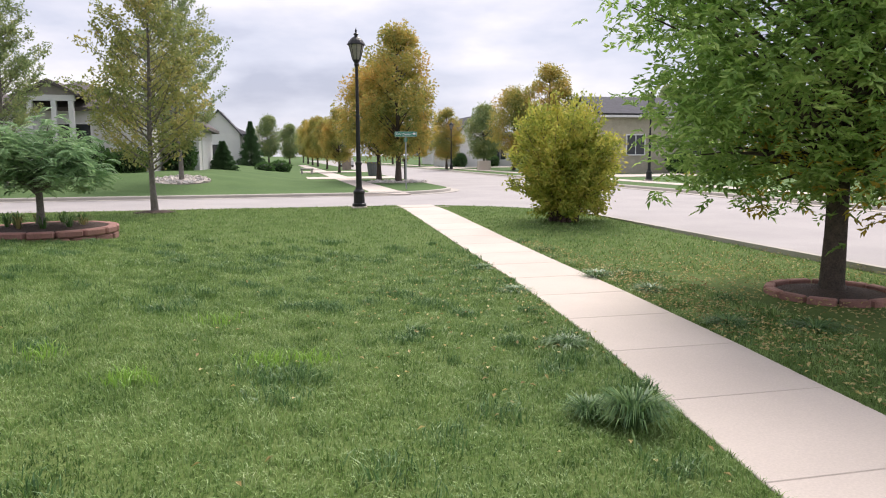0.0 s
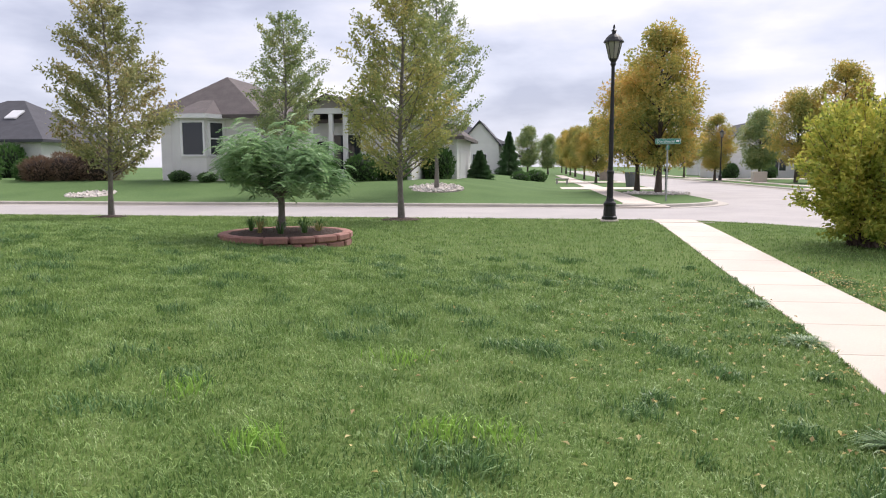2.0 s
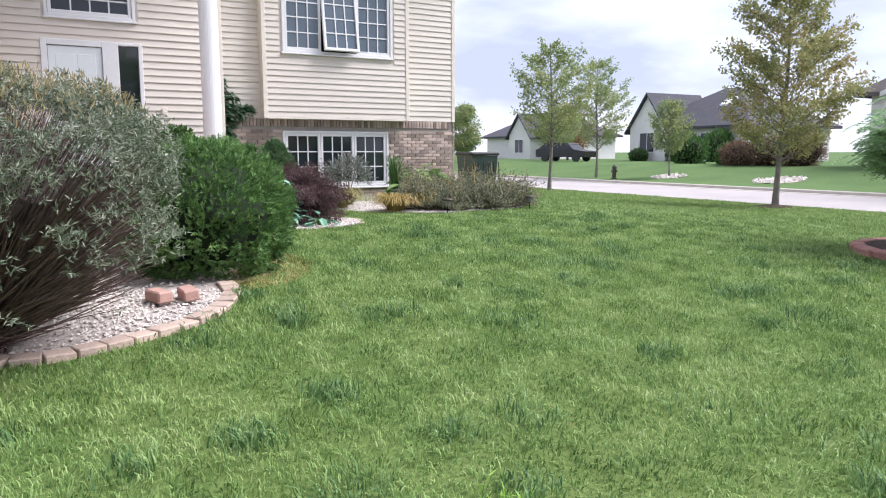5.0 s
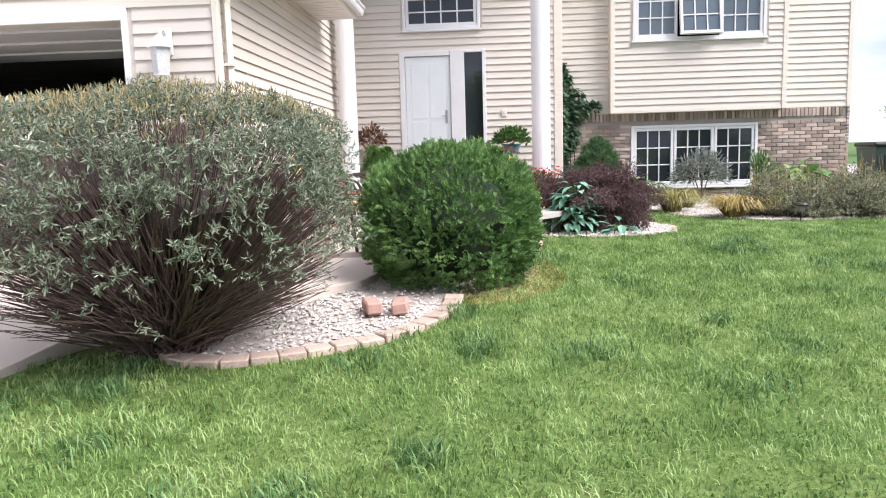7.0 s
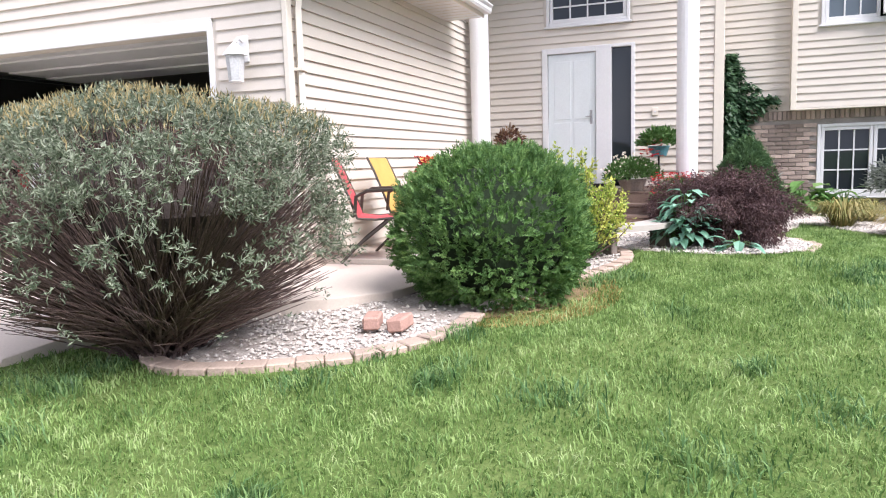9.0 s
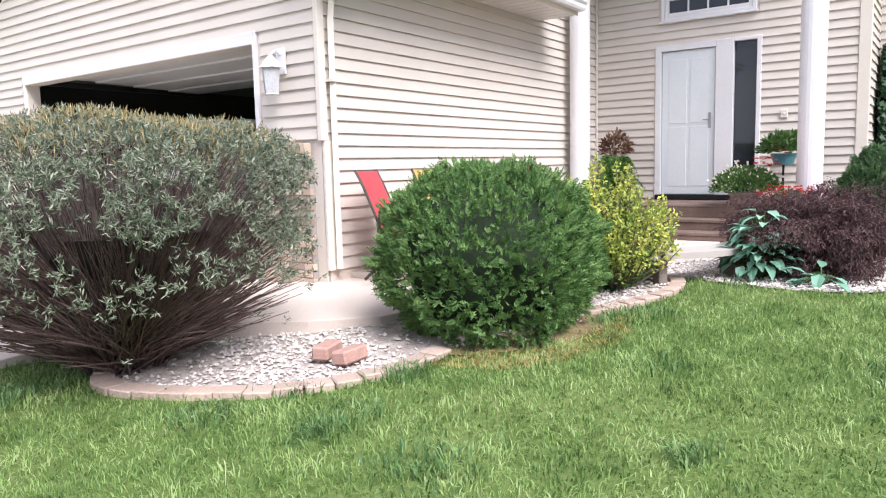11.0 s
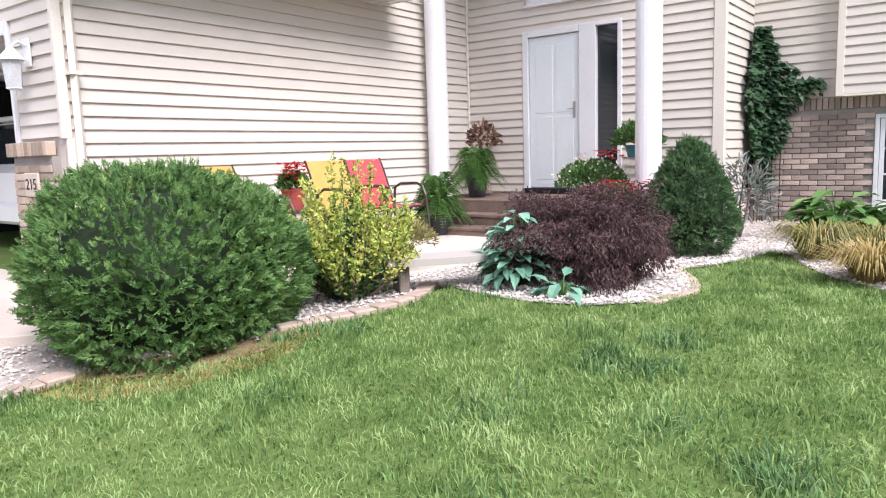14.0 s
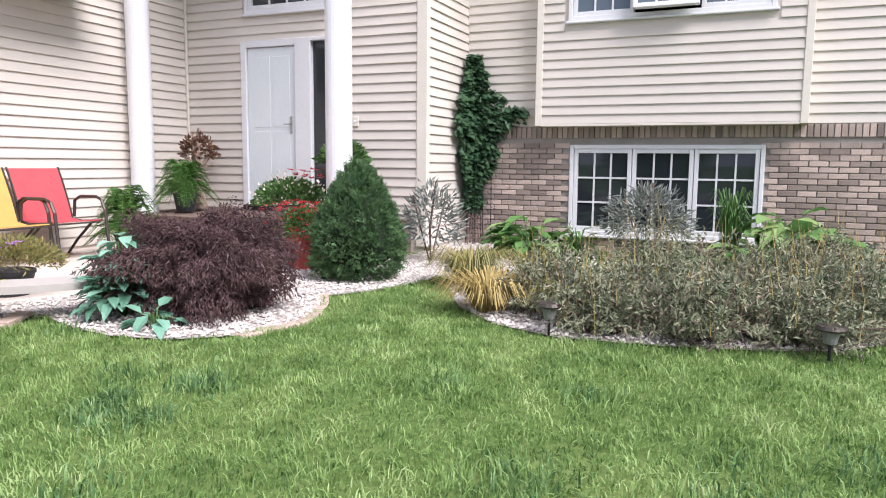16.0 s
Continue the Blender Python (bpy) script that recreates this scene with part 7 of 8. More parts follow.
part("barrel", Mesh().lathe([(0.16, -0.05), (0.16, 0.06), (0.11, 0.08), (0.11, 0.55), (0.14, 0.57), (0.12, 0.68), (0.04, 0.76), (0.02, 0.78)], sides=12), BRONZE, b)
part("outlet", Mesh().tube([(-0.2, 0, 0.42), (0.2, 0, 0.42)], 0.06, 8), BRONZE, b)


def far_car(at, turn, paint, label, truck=False):
    t = thing("car", at, label, "car", "parked cars", turn=turn)
    top = 1.75 if truck else 1.45
    prof = [(2.2, 0.35), (2.25, 0.8), (1.2, 0.95), (0.6, top), (-0.9 if truck else -1.4, top), (-1.0 if truck else -2.0, 1.0), (-2.25, 0.95), (-2.25, 0.35)]
    k = len(prof)
    vs = [(x, y * (0.88 - 0.2 * max(0, z - 0.95)), z) for y in (-1, 1) for x, z in prof]
    part("body", Mesh().add(vs, [tuple(range(k)), tuple(range(2 * k - 1, k - 1, -1))] + [(i, k + i, k + (i + 1) % k, (i + 1) % k) for i in range(k)]), paint, t)
    part("windows", Mesh().box((-0.85 if truck else -1.3, -0.80, 1.02), (0.75, 0.80, top - 0.09), 0.02), GLASS, t)
    for x in (-1.4, 1.4):
        for y in (-0.8, 0.8):
            part("wheel", Mesh().tube([(x, y - 0.1, 0.33), (x, y + 0.1, 0.33)], 0.33, 14), BLACKPOT, t)


far_car((8.6, 104, ROAD_Z), 90, rough_paint("silver_paint", (0.6, 0.61, 0.63), 0.3), "pale pickup parked along the far street", True)
far_car((-45.5, 40.0, 0.70), 20, rough_paint("black_paint", (0.02, 0.02, 0.022), 0.25), "black car parked on a far driveway")


# ---- neighbouring houses ----
def house_window(parent, x, y, z, w, h, out, panes=1):
    """A framed window on a wall facing out: 's' looks along -y, 'e' along +x, 'w' along -x."""
    def bx(u0, u1, v0, v1, d0, d1):
        if out == "s":
            return (x + u0, y - d1, z + v0), (x + u1, y - d0, z + v1)
        sgn = 1 if out == "e" else -1
        lo, hi = sorted((x + sgn * d0, x + sgn * d1))
        return (lo, y + u0, z + v0), (hi, y + u1, z + v1)
    win = part("window", Mesh().box(*bx(-w / 2, w / 2, 0, h, 0.01, 0.03)), GLASS, parent)
    m = Mesh()
    f = 0.10
    for u0, u1, v0, v1 in ((-w / 2 - f, -w / 2, -f, h + f), (w / 2, w / 2 + f, -f, h + f), (-w / 2, w / 2, h, h + f), (-w / 2, w / 2, -f, 0)):
        m.box(*bx(u0, u1, v0, v1, 0.0, 0.07))
    for k in range(1, panes):
        u = -w / 2 + w * k / panes
        m.box(*bx(u - 0.03, u + 0.03, 0, h, 0.0, 0.06))
    part("frame", m, WHITE, win)


def hip_roof(x0, x1, y0, y1, z, rise, over=0.5, ridge=None):
    """A hipped roof; the ridge runs along the longer side."""
    a, b, c, d = x0 - over, x1 + over, y0 - over, y1 + over
    m = Mesh()
    if b - a >= d - c:
        k = (d - c) / 2
        r0, r1 = (a + k, (c + d) / 2), (b - k, (c + d) / 2)
    else:
        k = (b - a) / 2
        r0, r1 = ((a + b) / 2, c + k), ((a + b) / 2, d - k)
    vs = [(a, c, z), (b, c, z), (b, d, z), (a, d, z), (*r0, z + rise), (*r1, z + rise)]
    if b - a >= d - c:
        fs = [(0, 1, 5, 4), (1, 2, 5), (2, 3, 4, 5), (3, 0, 4)]
    else:
        fs = [(0, 1, 4), (1, 2, 5, 4), (2, 3, 5), (3, 0, 4, 5)]
    m.add(vs, fs + [(3, 2, 1, 0)])
    m.box((a, c - 0.02, z - 0.20), (b, c + 0.10, z - 0.005)).box((a, d - 0.1, z - 0.20), (b, d + 0.02, z - 0.005)).box((a - 0.02, c + 0.1, z - 0.20), (a + 0.1, d - 0.1, z - 0.005)).box((b - 0.1, c + 0.1, z - 0.20), (b + 0.02, d - 0.1, z - 0.005))
    return m


def boards(x0, x1, y0, y1, z0, z1, step=0.16):
    """Walls with lapped boards round four sides, one mesh."""
    m = Mesh()
    k = 0
    while z0 + k * step < z1:
        za, zb = z0 + k * step, min(z1, z0 + (k + 1) * step)
        o = 0.025
        vs = [(x0 - o, y0 - o, za), (x1 + o, y0 - o, za), (x1 + o, y1 + o, za), (x0 - o, y1 + o, za), (x0, y0, zb), (x1, y0, zb), (x1, y1, zb), (x0, y1, zb)]
        m.add(vs, [(0, 1, 5, 4), (1, 2, 6, 5), (2, 3, 7, 6), (3, 0, 4, 7), (3, 2, 1, 0)])
        k += 1
    return m


def gable_front(x0, x1, y, z, rise, depth, over=0.3):
    """A small gable facing -y: its wall and its roof."""
    xm = (x0 + x1) / 2
    wall = Mesh().add([(x0, y, z), (x1, y, z), (xm, y, z + rise), (x0, y + depth, z), (x1, y + depth, z), (xm, y + depth, z + rise)], [(0, 1, 2), (3, 5, 4), (0, 2, 5, 3), (1, 4, 5, 2)])
    s = rise / ((x1 - x0) / 2)
    e = z - over * s
    roof = Mesh().add([(x0 - over, y - 0.3, e), (xm, y - 0.3, z + rise + 0.05), (x1 + over, y - 0.3, e), (x0 - over, y + depth, e), (xm, y + depth, z + rise + 0.05), (x1 + over, y + depth, e), (x0 - over, y - 0.3, e + 0.16), (xm, y - 0.3, z + rise + 0.22), (x1 + over, y - 0.3, e + 0.16), (x0 - over, y + depth, e + 0.16), (xm, y + depth, z + rise + 0.22), (x1 + over, y + depth, e + 0.16)],
                      [(6, 7, 10, 9), (7, 8, 11, 10), (0, 1, 7, 6), (1, 2, 8, 7), (0, 3, 4, 1), (1, 4, 5, 2)])
    return wall, roof


def bay_house():
    t = thing("bay_house", (0, 0, 0), "single-storey pale house with a bay window and brown hipped roof", "house")
    part("wall", Mesh().box((-21.0, 39.2, 0.4), (-15.5, 49, 4.25)), FARSIDING, t)
    part("boards", boards(-21.0, -15.5, 39.2, 49, 0.5, 4.25), FARSIDING, t)
    part("wall", Mesh().box((-15.5, 41.0, 0.4), (-7.2, 49, 4.05)), FARSIDING, t)
    part("boards", boards(-15.5, -7.2, 41.0, 49, 0.5, 4.05), FARSIDING, t)
    part("roof", hip_roof(-21.0, -15.5, 39.2, 49, 4.25, 2.4, 0.6), SHINGLE, t, "brown hipped shingle roof")
    part("wing_roof", hip_roof(-15.5, -7.2, 41.0, 49, 4.05, 1.7, 0.5), SHINGLE, t)
    poly = [(-20.4, 39.2), (-19.25, 38.0), (-17.8, 38.0), (-17.2, 39.2)]
    part("bay", Mesh().prism(poly, 0.5, 4.05), FARSIDING, t, "three-sided bay")
    m = Mesh()
    for k in range(10):
        m.prism([(x + (0.02 if x > -18.5 else -0.02), y - 0.02) for x, y in poly], 0.55 + k * 0.14, 0.57 + k * 0.14)
    part("bay_boards", m, FARSIDING, t)
    part("bay_roof", Mesh().prism([(-20.9, 39.3), (-19.5, 37.6), (-17.6, 37.6), (-16.75, 39.3)], 4.02, 4.24), WHITE, t, "white eave over the bay")
    m = Mesh().add([(-20.9, 39.4, 4.24), (-19.5, 37.6, 4.24), (-17.6, 37.6, 4.24), (-16.75, 39.4, 4.24), (-18.5, 41.4, 5.75)], [(0, 1, 4), (1, 2, 4), (2, 3, 4)])
    part("bay_hip", m, SHINGLE, t)
    house_window(t, -18.5, 37.98, 2.1, 1.15, 1.7, "s")
    lean, out = np.array((0.6, 1.2)), np.array((0.894, -0.447))
    a, b = np.array((-17.8, 38.0)) + lean * 0.2 + out * 0.02, np.array((-17.8, 38.0)) + lean * 0.8 + out * 0.02
    w = part("side_window", Mesh().prism([tuple(a), tuple(a + out * 0.02), tuple(b + out * 0.02), tuple(b)], 2.1, 3.8), GLASS, t)
    m = Mesh()
    for q0, q1, z0_, z1_ in ((0.1, 0.2, 2.0, 3.9), (0.8, 0.9, 2.0, 3.9), (0.2, 0.8, 3.8, 3.9), (0.2, 0.8, 2.0, 2.1), (0.2, 0.8, 2.92, 3.0)):
        a, b = np.array((-17.8, 38.0)) + lean * q0 + out * 0.005, np.array((-17.8, 38.0)) + lean * q1 + out * 0.005
        m.prism([tuple(a), tuple(a + out * 0.06), tuple(b + out * 0.06), tuple(b)], z0_, z1_)
    part("frame", m, WHITE, w)
    wl_, rf = gable_front(-12.7, -10.4, 39.6, 4.6, 0.55, 3.0)
    part("porch_gable", wl_, material("taupe_siding", (0.30, 0.27, 0.25), 0.7, None, 2, 30, 0.1), t)
    part("porch_roof", rf, SHINGLE, t)
    part("porch_beam", Mesh().box((-12.7, 39.62, 4.3), (-10.4, 39.86, 4.6), 0.01), WHITE, t)
    for x in (-12.5, -11.4, -10.6):
        part("porch_post", Mesh().box((x - 0.12, 39.62, 0.6), (x + 0.12, 39.86, 4.3), 0.02), WHITE, t)
    part("porch_floor", Mesh().box((-13.8, 38.6, 0.4), (-9.3, 41.0, 0.72), 0.02), CONCRETE, t)
    house_window(t, -10.9, 40.97, 1.3, 1.7, 1.9, "s", 2)
    part("front_door", Mesh().box((-12.6, 40.93, 0.72), (-11.6, 40.985, 2.85)), DARK, t)
    part("garage_wing", Mesh().box((-8.4, 45.5, 0.0), (-5.2, 54, 3.3)), FARSIDING, t, "white garage wing")
    part("boards", boards(-8.4, -5.2, 45.5, 54, 0.3, 3.3), FARSIDING, t)
    part("garage_roof", hip_roof(-8.4, -5.2, 45.5, 54, 3.3, 1.5, 0.5), SHINGLE, t)
    part("garage_door", Mesh().box((-5.2, 47, 0.3), (-5.14, 52, 2.5), 0.01), WHITE, t)
    part("chimney_vent", Mesh().tube([(-15.5, 44, 6.3), (-15.5, 44, 6.95)], 0.12, 8), SHINGLE, t)


bay_house()


def plain_house(at, w, d, h, rise, wall_mat, roof_mat, label, gable=None, windows=(), skylight=None, turn=0, doors=()):
    t = thing("house", at, label, "house", turn=turn)
    part("wall", Mesh().box((0, 0, -0.4), (w, d, h)), wall_mat, t)
    part("boards", boards(0, w, 0, d, -0.3, h, 0.2), wall_mat, t)
    part("roof", hip_roof(0, w, 0, d, h, rise, 0.6), roof_mat, t)
    if gable:
        x0, x1, dep, r = gable
        part("wing", Mesh().box((x0, -dep, -0.3), (x1, 0.0, h)), wall_mat, t)
        wl_, rf = gable_front(x0, x1, -dep, h, r, dep + d * 0.5, 0.4)
        part("gable", wl_, wall_mat, t)
        part("gable_roof", rf, roof_mat, t)
    for x, y, z, ww, hh in windows:
        house_window(t, x, y, z, ww, hh, "s", 2)
    for x, y, ww, hh in doors:
        part("garage_door", Mesh().box((x, y - 0.06, -0.1), (x + ww, y, hh), 0.02), WHITE, t)
    if skylight:
        x, y, z, s = skylight
        part("skylight", Mesh().add([(x, y, z), (x + 1.0, y, z), (x + 1.0, y + 1.0, z + s), (x, y + 1.0, z + s)], [(0, 1, 2, 3)]).add([(x, y, z + 0.1), (x + 1.0, y, z + 0.1), (x + 1.0, y + 1.0, z + s + 0.1), (x, y + 1.0, z + s + 0.1)], [(0, 1, 2, 3)]), WHITE, t)
    return t


plain_house((-46.3, 48.5, 0.66), 11.0, 9.5, 2.75, 3.2, FARSIDING, SHINGLE_GREY, "white house with a grey hipped roof and front gable", (0.2, 4.2, 1.2, 2.6), [(2.2, -1.2, 0.8, 1.6, 1.5), (7.5, 0, 0.9, 1.6, 1.3)], (6.6, 2.0, 4.35, 0.62))
plain_house((-76, 52, 0.5), 13, 9, 2.8, 2.8, FARSIDING, SHINGLE_GREY, "far pale house with a grey roof", (7, 11, 1.5, 2.2), [(9, -1.5, 0.9, 1.5, 1.4)])
plain_house((-13.5, 78, 0.2), 9.5, 10, 3.6, 2.4, FARSIDING, SHINGLE_GREY, "white far house beyond a driveway", (5, 9, 1.4, 2.2), [(7, -1.4, 1.0, 1.4, 1.5)])
plain_house((21, 93, 0.0), 9, 9, 3.9, 2.6, FARSIDING, SHINGLE_GREY, "white far house with grey roof across the street", (0.6, 5.0, 2.0, 2.4), [(7.2, 0, 0.9, 1.6, 1.4)], None, 0, [(1.4, -2.0, 2.8, 2.4)])
plain_house((31, 92, 0.0), 9, 9, 3.2, 3.0, material("tan_siding", (0.42, 0.36, 0.28), 0.7, None, 2, 30, 0.1, spread=0.05), SHINGLE, "tan far house beyond the street", (1, 5, 2.0, 2.6), [(7, 0, 0.9, 1.4, 1.4)], None, 0, [(1.6, -2.0, 2.8, 2.4)])


def gable_house():
    """A tan house whose white-edged gable looks along the cross street."""
    t = thing("house", (24.2, 60.0, 0.0), "tan house with a dark gabled roof behind the street trees", "house", turn=-90)
    tan = material("taupe_far", (0.47, 0.43, 0.34), 0.7, None, 2, 30, 0.1, spread=0.05)
    part("wall", Mesh().box((0, 0, -0.4), (7, 13, 4.7)), tan, t)
    part("boards", boards(0, 7, 0, 13, -0.3, 4.7, 0.2), tan, t)
    wl_, rf = gable_front(0, 7, 0, 4.7, 1.35, 13, 0.45)
    part("gable", wl_, FARSIDING, t, "white gable")
    part("roof", rf, SHINGLE_GREY, t)
    part("fascia", Mesh().box((7.45, -0.3, 4.38), (7.52, 13, 4.56)), WHITE, t)
    for y in (3.0, 8.5):
        house_window(t, 7.03, y, 1.5, 1.5, 1.5, "e", 2)


gable_house()
plain_house((24, 118, 0.0), 12, 9, 3.2, 3.0, FARSIDING, SHINGLE_GREY, "small pale house far along the street", None, [(3, 0, 1, 1.5, 1.4)])
plain_house((-14, 112, 0.0), 10, 9, 3.2, 3.0, FARSIDING, SHINGLE, "small pale house far along the street", None, [(3, 0, 1, 1.5, 1.4)])

for nm, x0, x1, y0, y1 in (("driveway_north", -5.1, EAST, 47.0, 51.5), ("driveway_north_far", -4.0, EAST, 66.0, 70.5), ("driveway_east", EAST2, 30, 84, 89), ("driveway_east_near", EAST2, 29, 44, 50)):
    structure(nm, Mesh().box((x0, y0, -0.15), (x1, y1, 0.028)), CONCRETE, "pale concrete driveway of a neighbouring house", "driveway")
structure("pavement_east", Mesh().box((EAST2 + 2.0, -50, -0.15), (EAST2 + 3.2, 200, 0.022)), CONCRETE, "pale pavement along the far side of the street", "pavement")

# far trees: a few built, then copied
base_trees = [
    tree("autumn_tree", (6.2, 41.2, 0), 8.4, 2.3, 1.9, ORANGE, "full autumn tree with orange and green leaves", 201, 20000, 0.17, 0.16, BARK, "oval", group="autumn trees", clumps=100, loose=0.62, slim=0.6),
    tree("autumn_tree", (5.5, 44.6, 0), 7.0, 2.2, 1.8, ORANGE, "full autumn tree with orange and green leaves", 202, 16000, 0.17, 0.14, BARK, "oval", group="autumn trees", clumps=100, loose=0.75, slim=0.6)]
for i, (x, y, s) in enumerate(((4.7, 66, 0.66), (4.7, 84, 0.72), (4.6, 104, 0.8), (4.5, 120, 0.9), (4.5, 142, 0.95), (4.4, 170, 1.0), (17.0, 76, 0.74), (22.0, 68, 1.0), (24.9, 66, 1.14), (18.5, 100, 0.8), (18.5, 125, 0.9), (33, 72, 0.9))):
    copy_thing(base_trees[i % 2], pose(x, y, 0, 0, 0, 77 * i) @ Matrix.Diagonal((s, s, s * (1.1 if i % 2 else 1.0), 1)))
green = tree("shade_tree", (22.3, 80, 0), 6.9, 1.9, 1.5, PEARGREEN, "green shade tree by a far house", 203, 12000, 0.2, 0.14, BARK, "oval", group="shade trees", clumps=80, loose=0.8, slim=0.6)
for i, (x, y, s, h) in enumerate(((-52, 44, 0.75, 0.9), (-58, 38, 0.8, 0.9), (-66, 34, 0.9, 0.9), (-78, 40, 1.0, 1.0), (-24, 66, 1.1, 1.0), (1.0, 135, 1.0, 1.0), (-3, 150, 1.2, 1.1), (40, 70, 1.1, 1.1), (46, 60, 1.1, 1.0))):
    copy_thing(green, pose(x, y, 0.0 if y > 90 or x > 10 else 0.6, 0, 0, 61 * i) @ Matrix.Diagonal((s, s, s * h, 1)))
red = tree("red_tree", (-54, 47, 0.6), 4.6, 2.0, 1.2, leaf_material("russet_leaf", [(0.26, 0.13, 0.06), (0.34, 0.17, 0.08), (0.22, 0.16, 0.07)], 0.3), "small russet autumn tree far down the side street", 204, 5000, 0.2, 0.1, BARK, "oval", clumps=60, loose=0.8, slim=0.6)


def conifer(at, h, r, label, seed):
    g = rng(seed)
    t = thing("conifer", at, label, "conifer")
    part("trunk", Mesh().tube([(0, 0, 0), (0, 0, h)], [0.12, 0.02], 8), BARK, t)
    n = 14000
    u = g.random(n) ** 1.4
    a = g.uniform(0, 6.283, n)
    layer = 0.75 + 0.25 * np.cos(u * 38 + np.sin(a * 5) * 1.2)
    rr = r * (1 - u) * layer * g.random(n) ** 0.35
    P = np.stack([rr * np.cos(a), rr * np.sin(a), 0.25 + (h - 0.25) * u], 1)
    D = np.stack([np.cos(a), np.sin(a), np.full(n, -0.25)], 1) + g.normal(0, 0.3, (n, 3))
    part("branches", Mesh().leaves(P, D, g.normal(0, 1, (n, 3)), 0.22, 0.06), SPRUCE, t)


conifer((-3.4, 76, 0.0), 5.0, 1.7, "dark green spruce beside a far house", 211)
conifer((-4.3, 51.5, 0.2), 2.3, 1.1, "dense dark evergreen beside the white garage", 212)
BROWNBUSH = leaf_material("brown_grass_bush", [(0.16, 0.10, 0.07), (0.24, 0.16, 0.11), (0.30, 0.21, 0.15)], 0.2)
sb = shrub("foundation_shrub", (-19.0, 37.3, 0.62), (0.5, 0.45, 0.32), GREENLEAF, "small rounded green foundation shrub", 221, 900, 0.09, 0.6, SHADEGREEN, group="foundation shrubs")
for i, (x, y, s, hs) in enumerate(((-17.4, 37.2, 0.9, 1), (-16.0, 37.4, 1.1, 1), (-14.6, 38.0, 1.2, 1.2), (-11.2, 38.0, 1.5, 1.3), (-9.4, 38.4, 1.7, 1.4), (-8.0, 39.5, 1.8, 1.2), (-6.2, 44.8, 2.0, 1.6), (-37.0, 47.5, 2.2, 1.8), (-40.5, 47.0, 1.8, 1.5), (-44, 46.3, 1.5, 1.2), (-33.0, 40.0, 2.2, 1.4), (-29.0, 39.2, 2.0, 1.1), (-1.8, 62, 1.6, 1.0), (-0.6, 64, 1.8, 1.0), (22, 90.5, 2.0, 1.4), (26.5, 90.5, 1.8, 1.3), (30, 51, 2.0, 1.3), (34, 51.5, 1.8, 1.2))):
    copy_thing(sb, pose(x, y, 0.60 if x < -5.5 else 0.0, 0, 0, 40 * i) @ Matrix.Diagonal((s, s, s * hs, 1)))
for i, (x, y, s) in enumerate(((-26.2, 38.4, 1.0), (-24.6, 38.8, 1.25), (-27.6, 38.0, 0.85))):
    shrub("grass_mound", (x, y, 0.62), (1.15 * s, 1.0 * s, 0.85 * s), BROWNBUSH, "large mound of brown ornamental grass", 231 + i, 2600, 0.22, 0.12, SHADEBROWN, group="grass mounds", outward=0.6)


# ---- lawn: blades, coarse tufts, fallen leaves ----
def patchy(x, y, size, seed):
    """Smooth patches between 0 and 1, each about size metres across."""
    v = rng(seed).random((96, 96))
    a, b = x / size, y / size
    i, j = np.floor(a).astype(int), np.floor(b).astype(int)
    u, w = a - i, b - j
    u, w = u * u * (3 - 2 * u), w * w * (3 - 2 * w)
    i0, i1, j0, j1 = i % 96, (i + 1) % 96, j % 96, (j + 1) % 96
    return (v[i0, j0] * (1 - u) + v[i1, j0] * u) * (1 - w) + (v[i0, j1] * (1 - u) + v[i1, j1] * u) * w


def blades(name, pts, h, w, mat, seed, label, lean=0.55, segs=2, uneven=0.9):
    """Blades that lean together in small tufts, taller in some patches than in others."""
    g = rng(seed)
    n = len(pts)
    x, y = pts[:, 0], pts[:, 1]
    base = np.stack([x, y, lawn_height(x, y) - 0.006], 1)
    a = 14 * patchy(x, y, 0.16, 7) + 6 * patchy(x, y, 0.6, 8) + g.normal(0, 1.15, n)
    d = np.stack([np.cos(a), np.sin(a), np.zeros(n)], 1)
    turn = a + g.normal(0, 0.8, n)
    s = np.stack([-np.sin(turn), np.cos(turn), np.zeros(n)], 1) * (w * g.uniform(0.5, 1.5, n))[:, None] / 2
    tall = 1 + uneven * (patchy(x, y, 0.13, 9) * 0.6 + patchy(x, y, 0.45, 10) * 0.4 - 0.5)
    hh = (h * g.uniform(0.55, 1.2, n) * tall)[:, None]
    k = (lean * g.uniform(0.1, 1.2, n))[:, None]
    up = np.array([0, 0, 1.0])
    mid = base + up * hh * 0.6 + d * hh * k * 0.35
    tip = base + up * hh * (1 - 0.25 * k) + d * hh * k
    if segs == 2:
        vs = np.stack([base - s, base + s, mid - s * 0.8, mid + s * 0.8, tip], 1).reshape(-1, 3)
        q = np.arange(n)[:, None] * 5
        f = np.concatenate([q + [0, 1, 3], q + [0, 3, 2], q + [2, 3, 4]])
    else:
        vs = np.stack([base - s, base + s, tip], 1).reshape(-1, 3)
        f = np.arange(n)[:, None] * 3 + [0, 1, 2]
    ob = part(name, Mesh().add(vs, [f]), mat, None)
    return tagged(ob, label, "grass", "", "stuff")


PAVED = [(-4.25, 2.5), (-4.25, 2.58), (-4.75, 2.80), (-5.1, 3.14), (-5.4, 3.47), (-5.75, 3.97), (-6.12, 4.32), (-7.27, 4.64), (-8.1, 5.02), (-9.3, 5.4), (-10.2, 5.77), (-11.4, 5.92), (-11.6, 6.4), (-12.9, 6.6), (-14.3, 6.6), (-14.3, 2.5)]


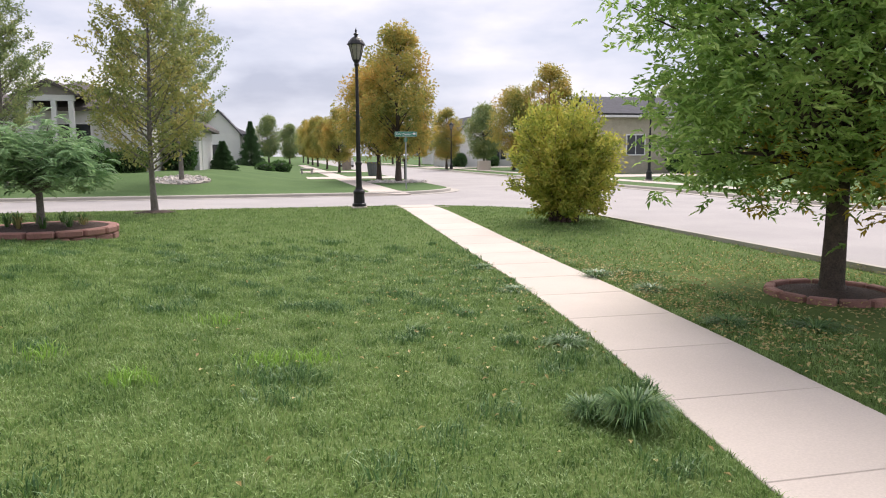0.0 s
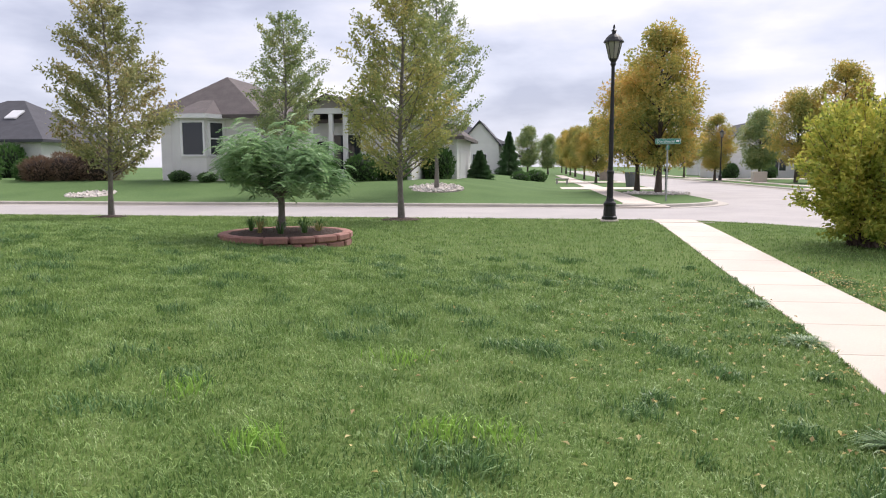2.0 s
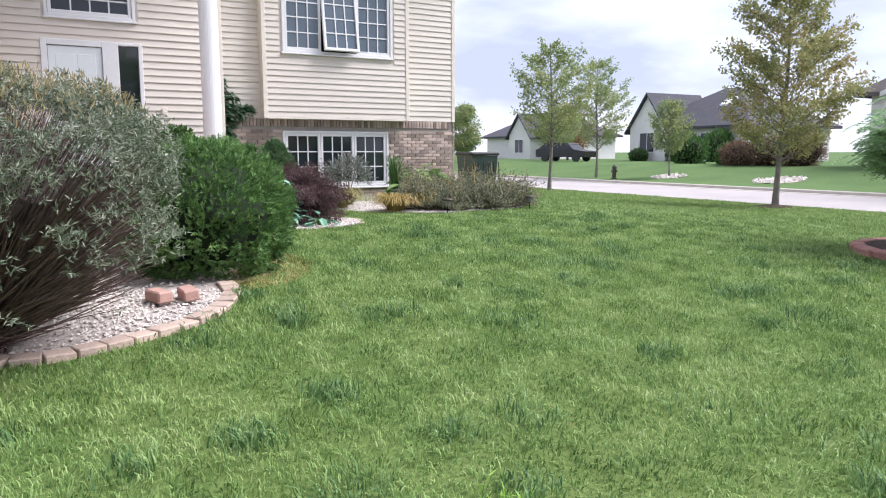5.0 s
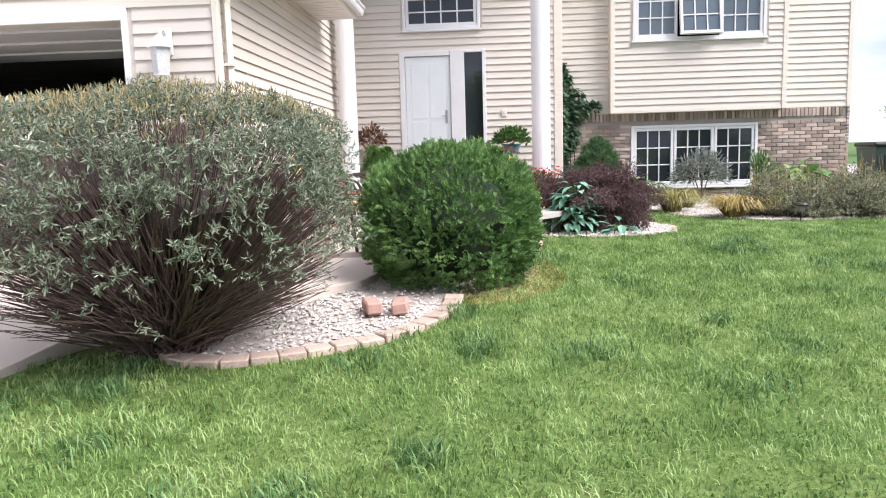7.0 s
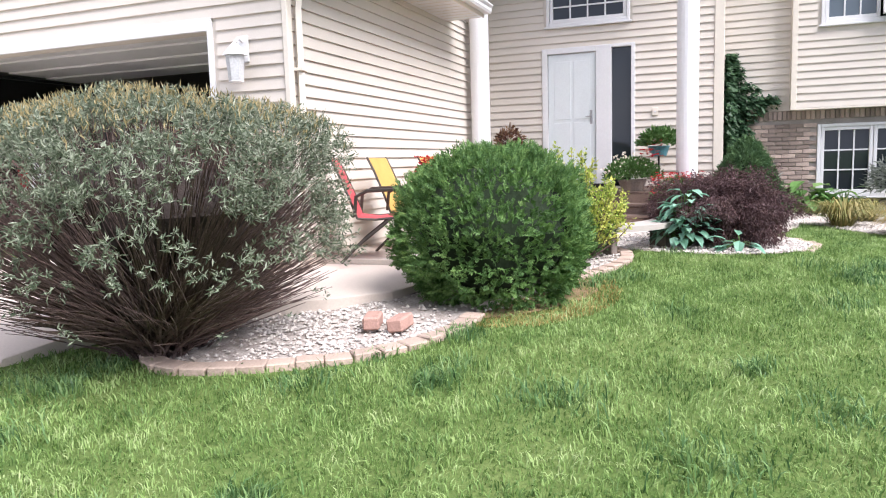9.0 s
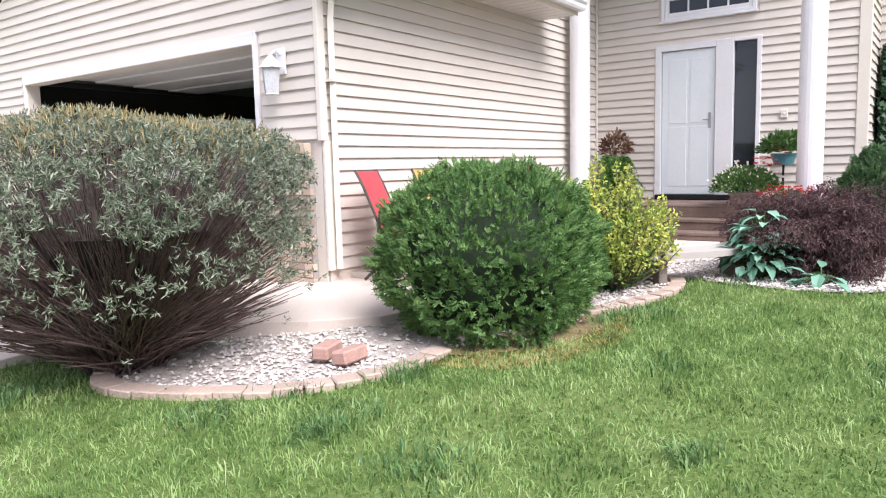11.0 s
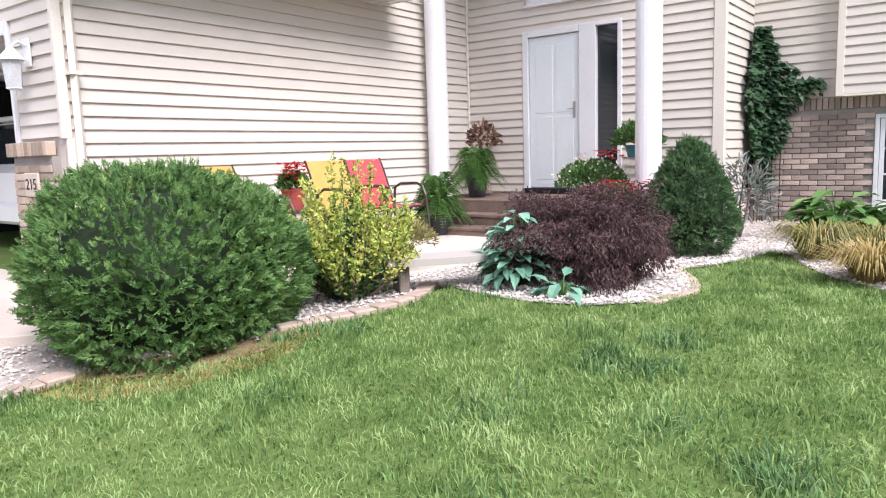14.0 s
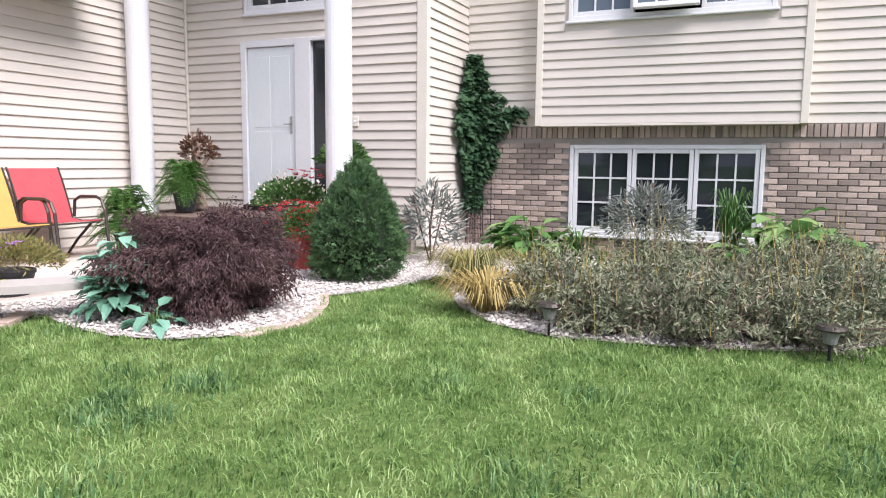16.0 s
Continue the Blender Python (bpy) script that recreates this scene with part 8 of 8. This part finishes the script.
def clear(p):
    """Keeps what lies on turf: off beds, paving and rings."""
    x, y = p[:, 0], p[:, 1]
    wl_, wr_ = np.interp(y, [0, 2.6, 5.5, 8.7, 20.2], [1.62, 1.86, 2.24, 2.50, 2.98]), np.interp(y, [0, 3.3, 5.0, 7.6, 19.5], [2.95, 3.15, 3.32, 3.50, 4.05])
    ok = ~inside(x, y, GARDEN) & ~inside(x, y, PAVED) & ~((x < -14.2) & (y < 12.1)) & ~((x > wl_ + 0.0) & (x < wr_ - 0.0))
    ok &= y > np.where(x < -4.2, 2.62, np.where(x < -1.4, 2.17 + (-1.4 - x) * 0.14, 2.17))
    ok &= ~((x < -4.2) & (y < 3.0) & (x < -4.6)) & (np.hypot(x + 4.10, y - 12.62) > 1.05) & (np.hypot(x - 5.62, y - 6.65) > 0.66)
    ok &= np.hypot(x - 1.8, y - 20.62) > 0.25
    right = np.where(y > 16.3, 7.3 - 5 + np.sqrt(np.clip(25 - np.clip(y - 16.3, 0, 5) ** 2, 0, 25)), 7.3)
    return p[ok & (x < right - 0.03) & (y < 21.25) & (x > -60)]


g = rng(401)
LINE = np.array([(1.2, 4.6), (-1.5, 5.8), (-4.2, 6.4), (-6.5, 7.6), (-8.2, 9.0)])


def far_from_line(p):
    best = np.full(len(p), 99.0)
    for a, b in zip(LINE[:-1], LINE[1:]):
        t = np.clip(((p - a) @ (b - a)) / ((b - a) @ (b - a)), 0, 1)
        best = np.minimum(best, np.linalg.norm(p - (a + t[:, None] * (b - a)), axis=1))
    return best


p = clear(g.uniform((-14, 2.1), (4.5, 15.5), (1080000, 2)))
dist = far_from_line(p)
near = p[(dist < 2.6) & (g.random(len(p)) < 0.95)]
mid_ = p[(dist >= 2.6) & (dist < 5.5) & (g.random(len(p)) < 0.55)]
blades("lawn_grass", near, 0.046, 0.0054, GRASS, 402, "dense green mown lawn grass with paler and coarser patches", 1.0)
straw = g.uniform((-7.1, 5.0), (-5.6, 6.1), (9000, 2))
straw = straw[np.abs(np.hypot(straw[:, 0] + 6.5, straw[:, 1] - 5.0) - 0.80) < 0.10 + 0.10 * patchy(straw[:, 0], straw[:, 1], 0.2, 12)]
blades("dry_grass", straw, 0.035, 0.006, STRAWDRY, 407, "dry straw-coloured grass along the cedar's foot", 1.3)
blades("lawn_grass", mid_, 0.056, 0.0075, GRASS, 403, "green mown lawn grass toward the house and garden ring", 1.1)
p = clear(g.uniform((-30, 2.1), (7.3, 21.25), (420000, 2)))
far_ = p[(far_from_line(p) >= 5.2) & ((p[:, 0] > -14) | (p[:, 1] > 12.4))]
blades("lawn_grass", far_, 0.055, 0.013, GRASS, 404, "green mown lawn grass reaching to the kerbs", 0.7, 1)
# coarse clumps
P = []
for i in range(230):
    c = np.array((g.uniform(-8.5, 4.3), g.uniform(2.6, 12.5)))
    k = int(g.integers(60, 200))
    P.append(c + g.normal(0, g.uniform(0.05, 0.13), (k, 2)))
blades("coarse_grass", clear(np.concatenate(P)), 0.085, 0.008, GRASS_COARSE, 405, "scattered coarse blue-green grass clumps in the lawn", 0.9)
P = [np.array(c) + g.normal(0, s, (k, 2)) for c, s, k in (((-1.32, 4.55), 0.08, 120), ((-2.0, 5.2), 0.09, 80), ((-0.45, 4.95), 0.11, 140), ((-0.1, 5.0), 0.07, 70), ((-0.9, 6.2), 0.12, 80))]
blades("lime_grass", clear(np.concatenate(P)), 0.10, 0.008, GRASS_LIME, 406, "bright lime-green grass clumps in the lawn", 0.9)
for i, (x, y, h, r, n, mt) in enumerate(((1.62, 3.55, 0.20, 0.24, 420, GRASS_COARSE), (1.42, 3.75, 0.12, 0.18, 160, GRASS_COARSE), (1.95, 5.35, 0.07, 0.22, 200, GRASS_COARSE), (2.25, 7.7, 0.07, 0.22, 160, GRASS_COARSE), (2.35, 9.4, 0.07, 0.2, 120, GRASS_COARSE), (3.62, 5.6, 0.10, 0.25, 220, GRASS_COARSE), (3.75, 7.3, 0.09, 0.22, 200, GRASS_COARSE), (3.6, 8.4, 0.09, 0.25, 180, GRASS_COARSE), (4.3, 5.3, 0.08, 0.3, 200, GRASS_COARSE))):
    tuft("grass_tuft", on(x, y, -0.01), h, r, n, mt, "overgrown coarse grass tuft at the pavement edge", 420 + i, 0.7, 0.009, "grass", "tufts along the pavement")
# fallen leaves, thickest under the ash
LITTER = leaf_material("fallen_leaf", [(0.34, 0.26, 0.10), (0.50, 0.42, 0.16), (0.60, 0.52, 0.26), (0.30, 0.20, 0.09)], 0.15, 0.7)
q = np.concatenate([clear(np.array((5.2, 7.2)) + g.normal(0, 1.9, (4200, 2))), clear(g.uniform((3.2, 3), (4.1, 12), (1300, 2))), clear(g.uniform((-1, 2.5), (2.4, 9), (70, 2)))])
z = lawn_height(q[:, 0], q[:, 1]) + g.uniform(0.03, 0.07, len(q))
d = np.stack([g.normal(0, 1, len(q)), g.normal(0, 1, len(q)), g.normal(0, 0.25, len(q))], 1)
tagged(part("leaf_litter", Mesh().leaves(np.stack([q[:, 0], q[:, 1], z], 1), d, np.cross(d, [0, 0, 1.0]), g.uniform(0.025, 0.055, len(q)), 0.026), LITTER, None), "fallen yellow and brown leaves on the grass", "leaves", "", "stuff")
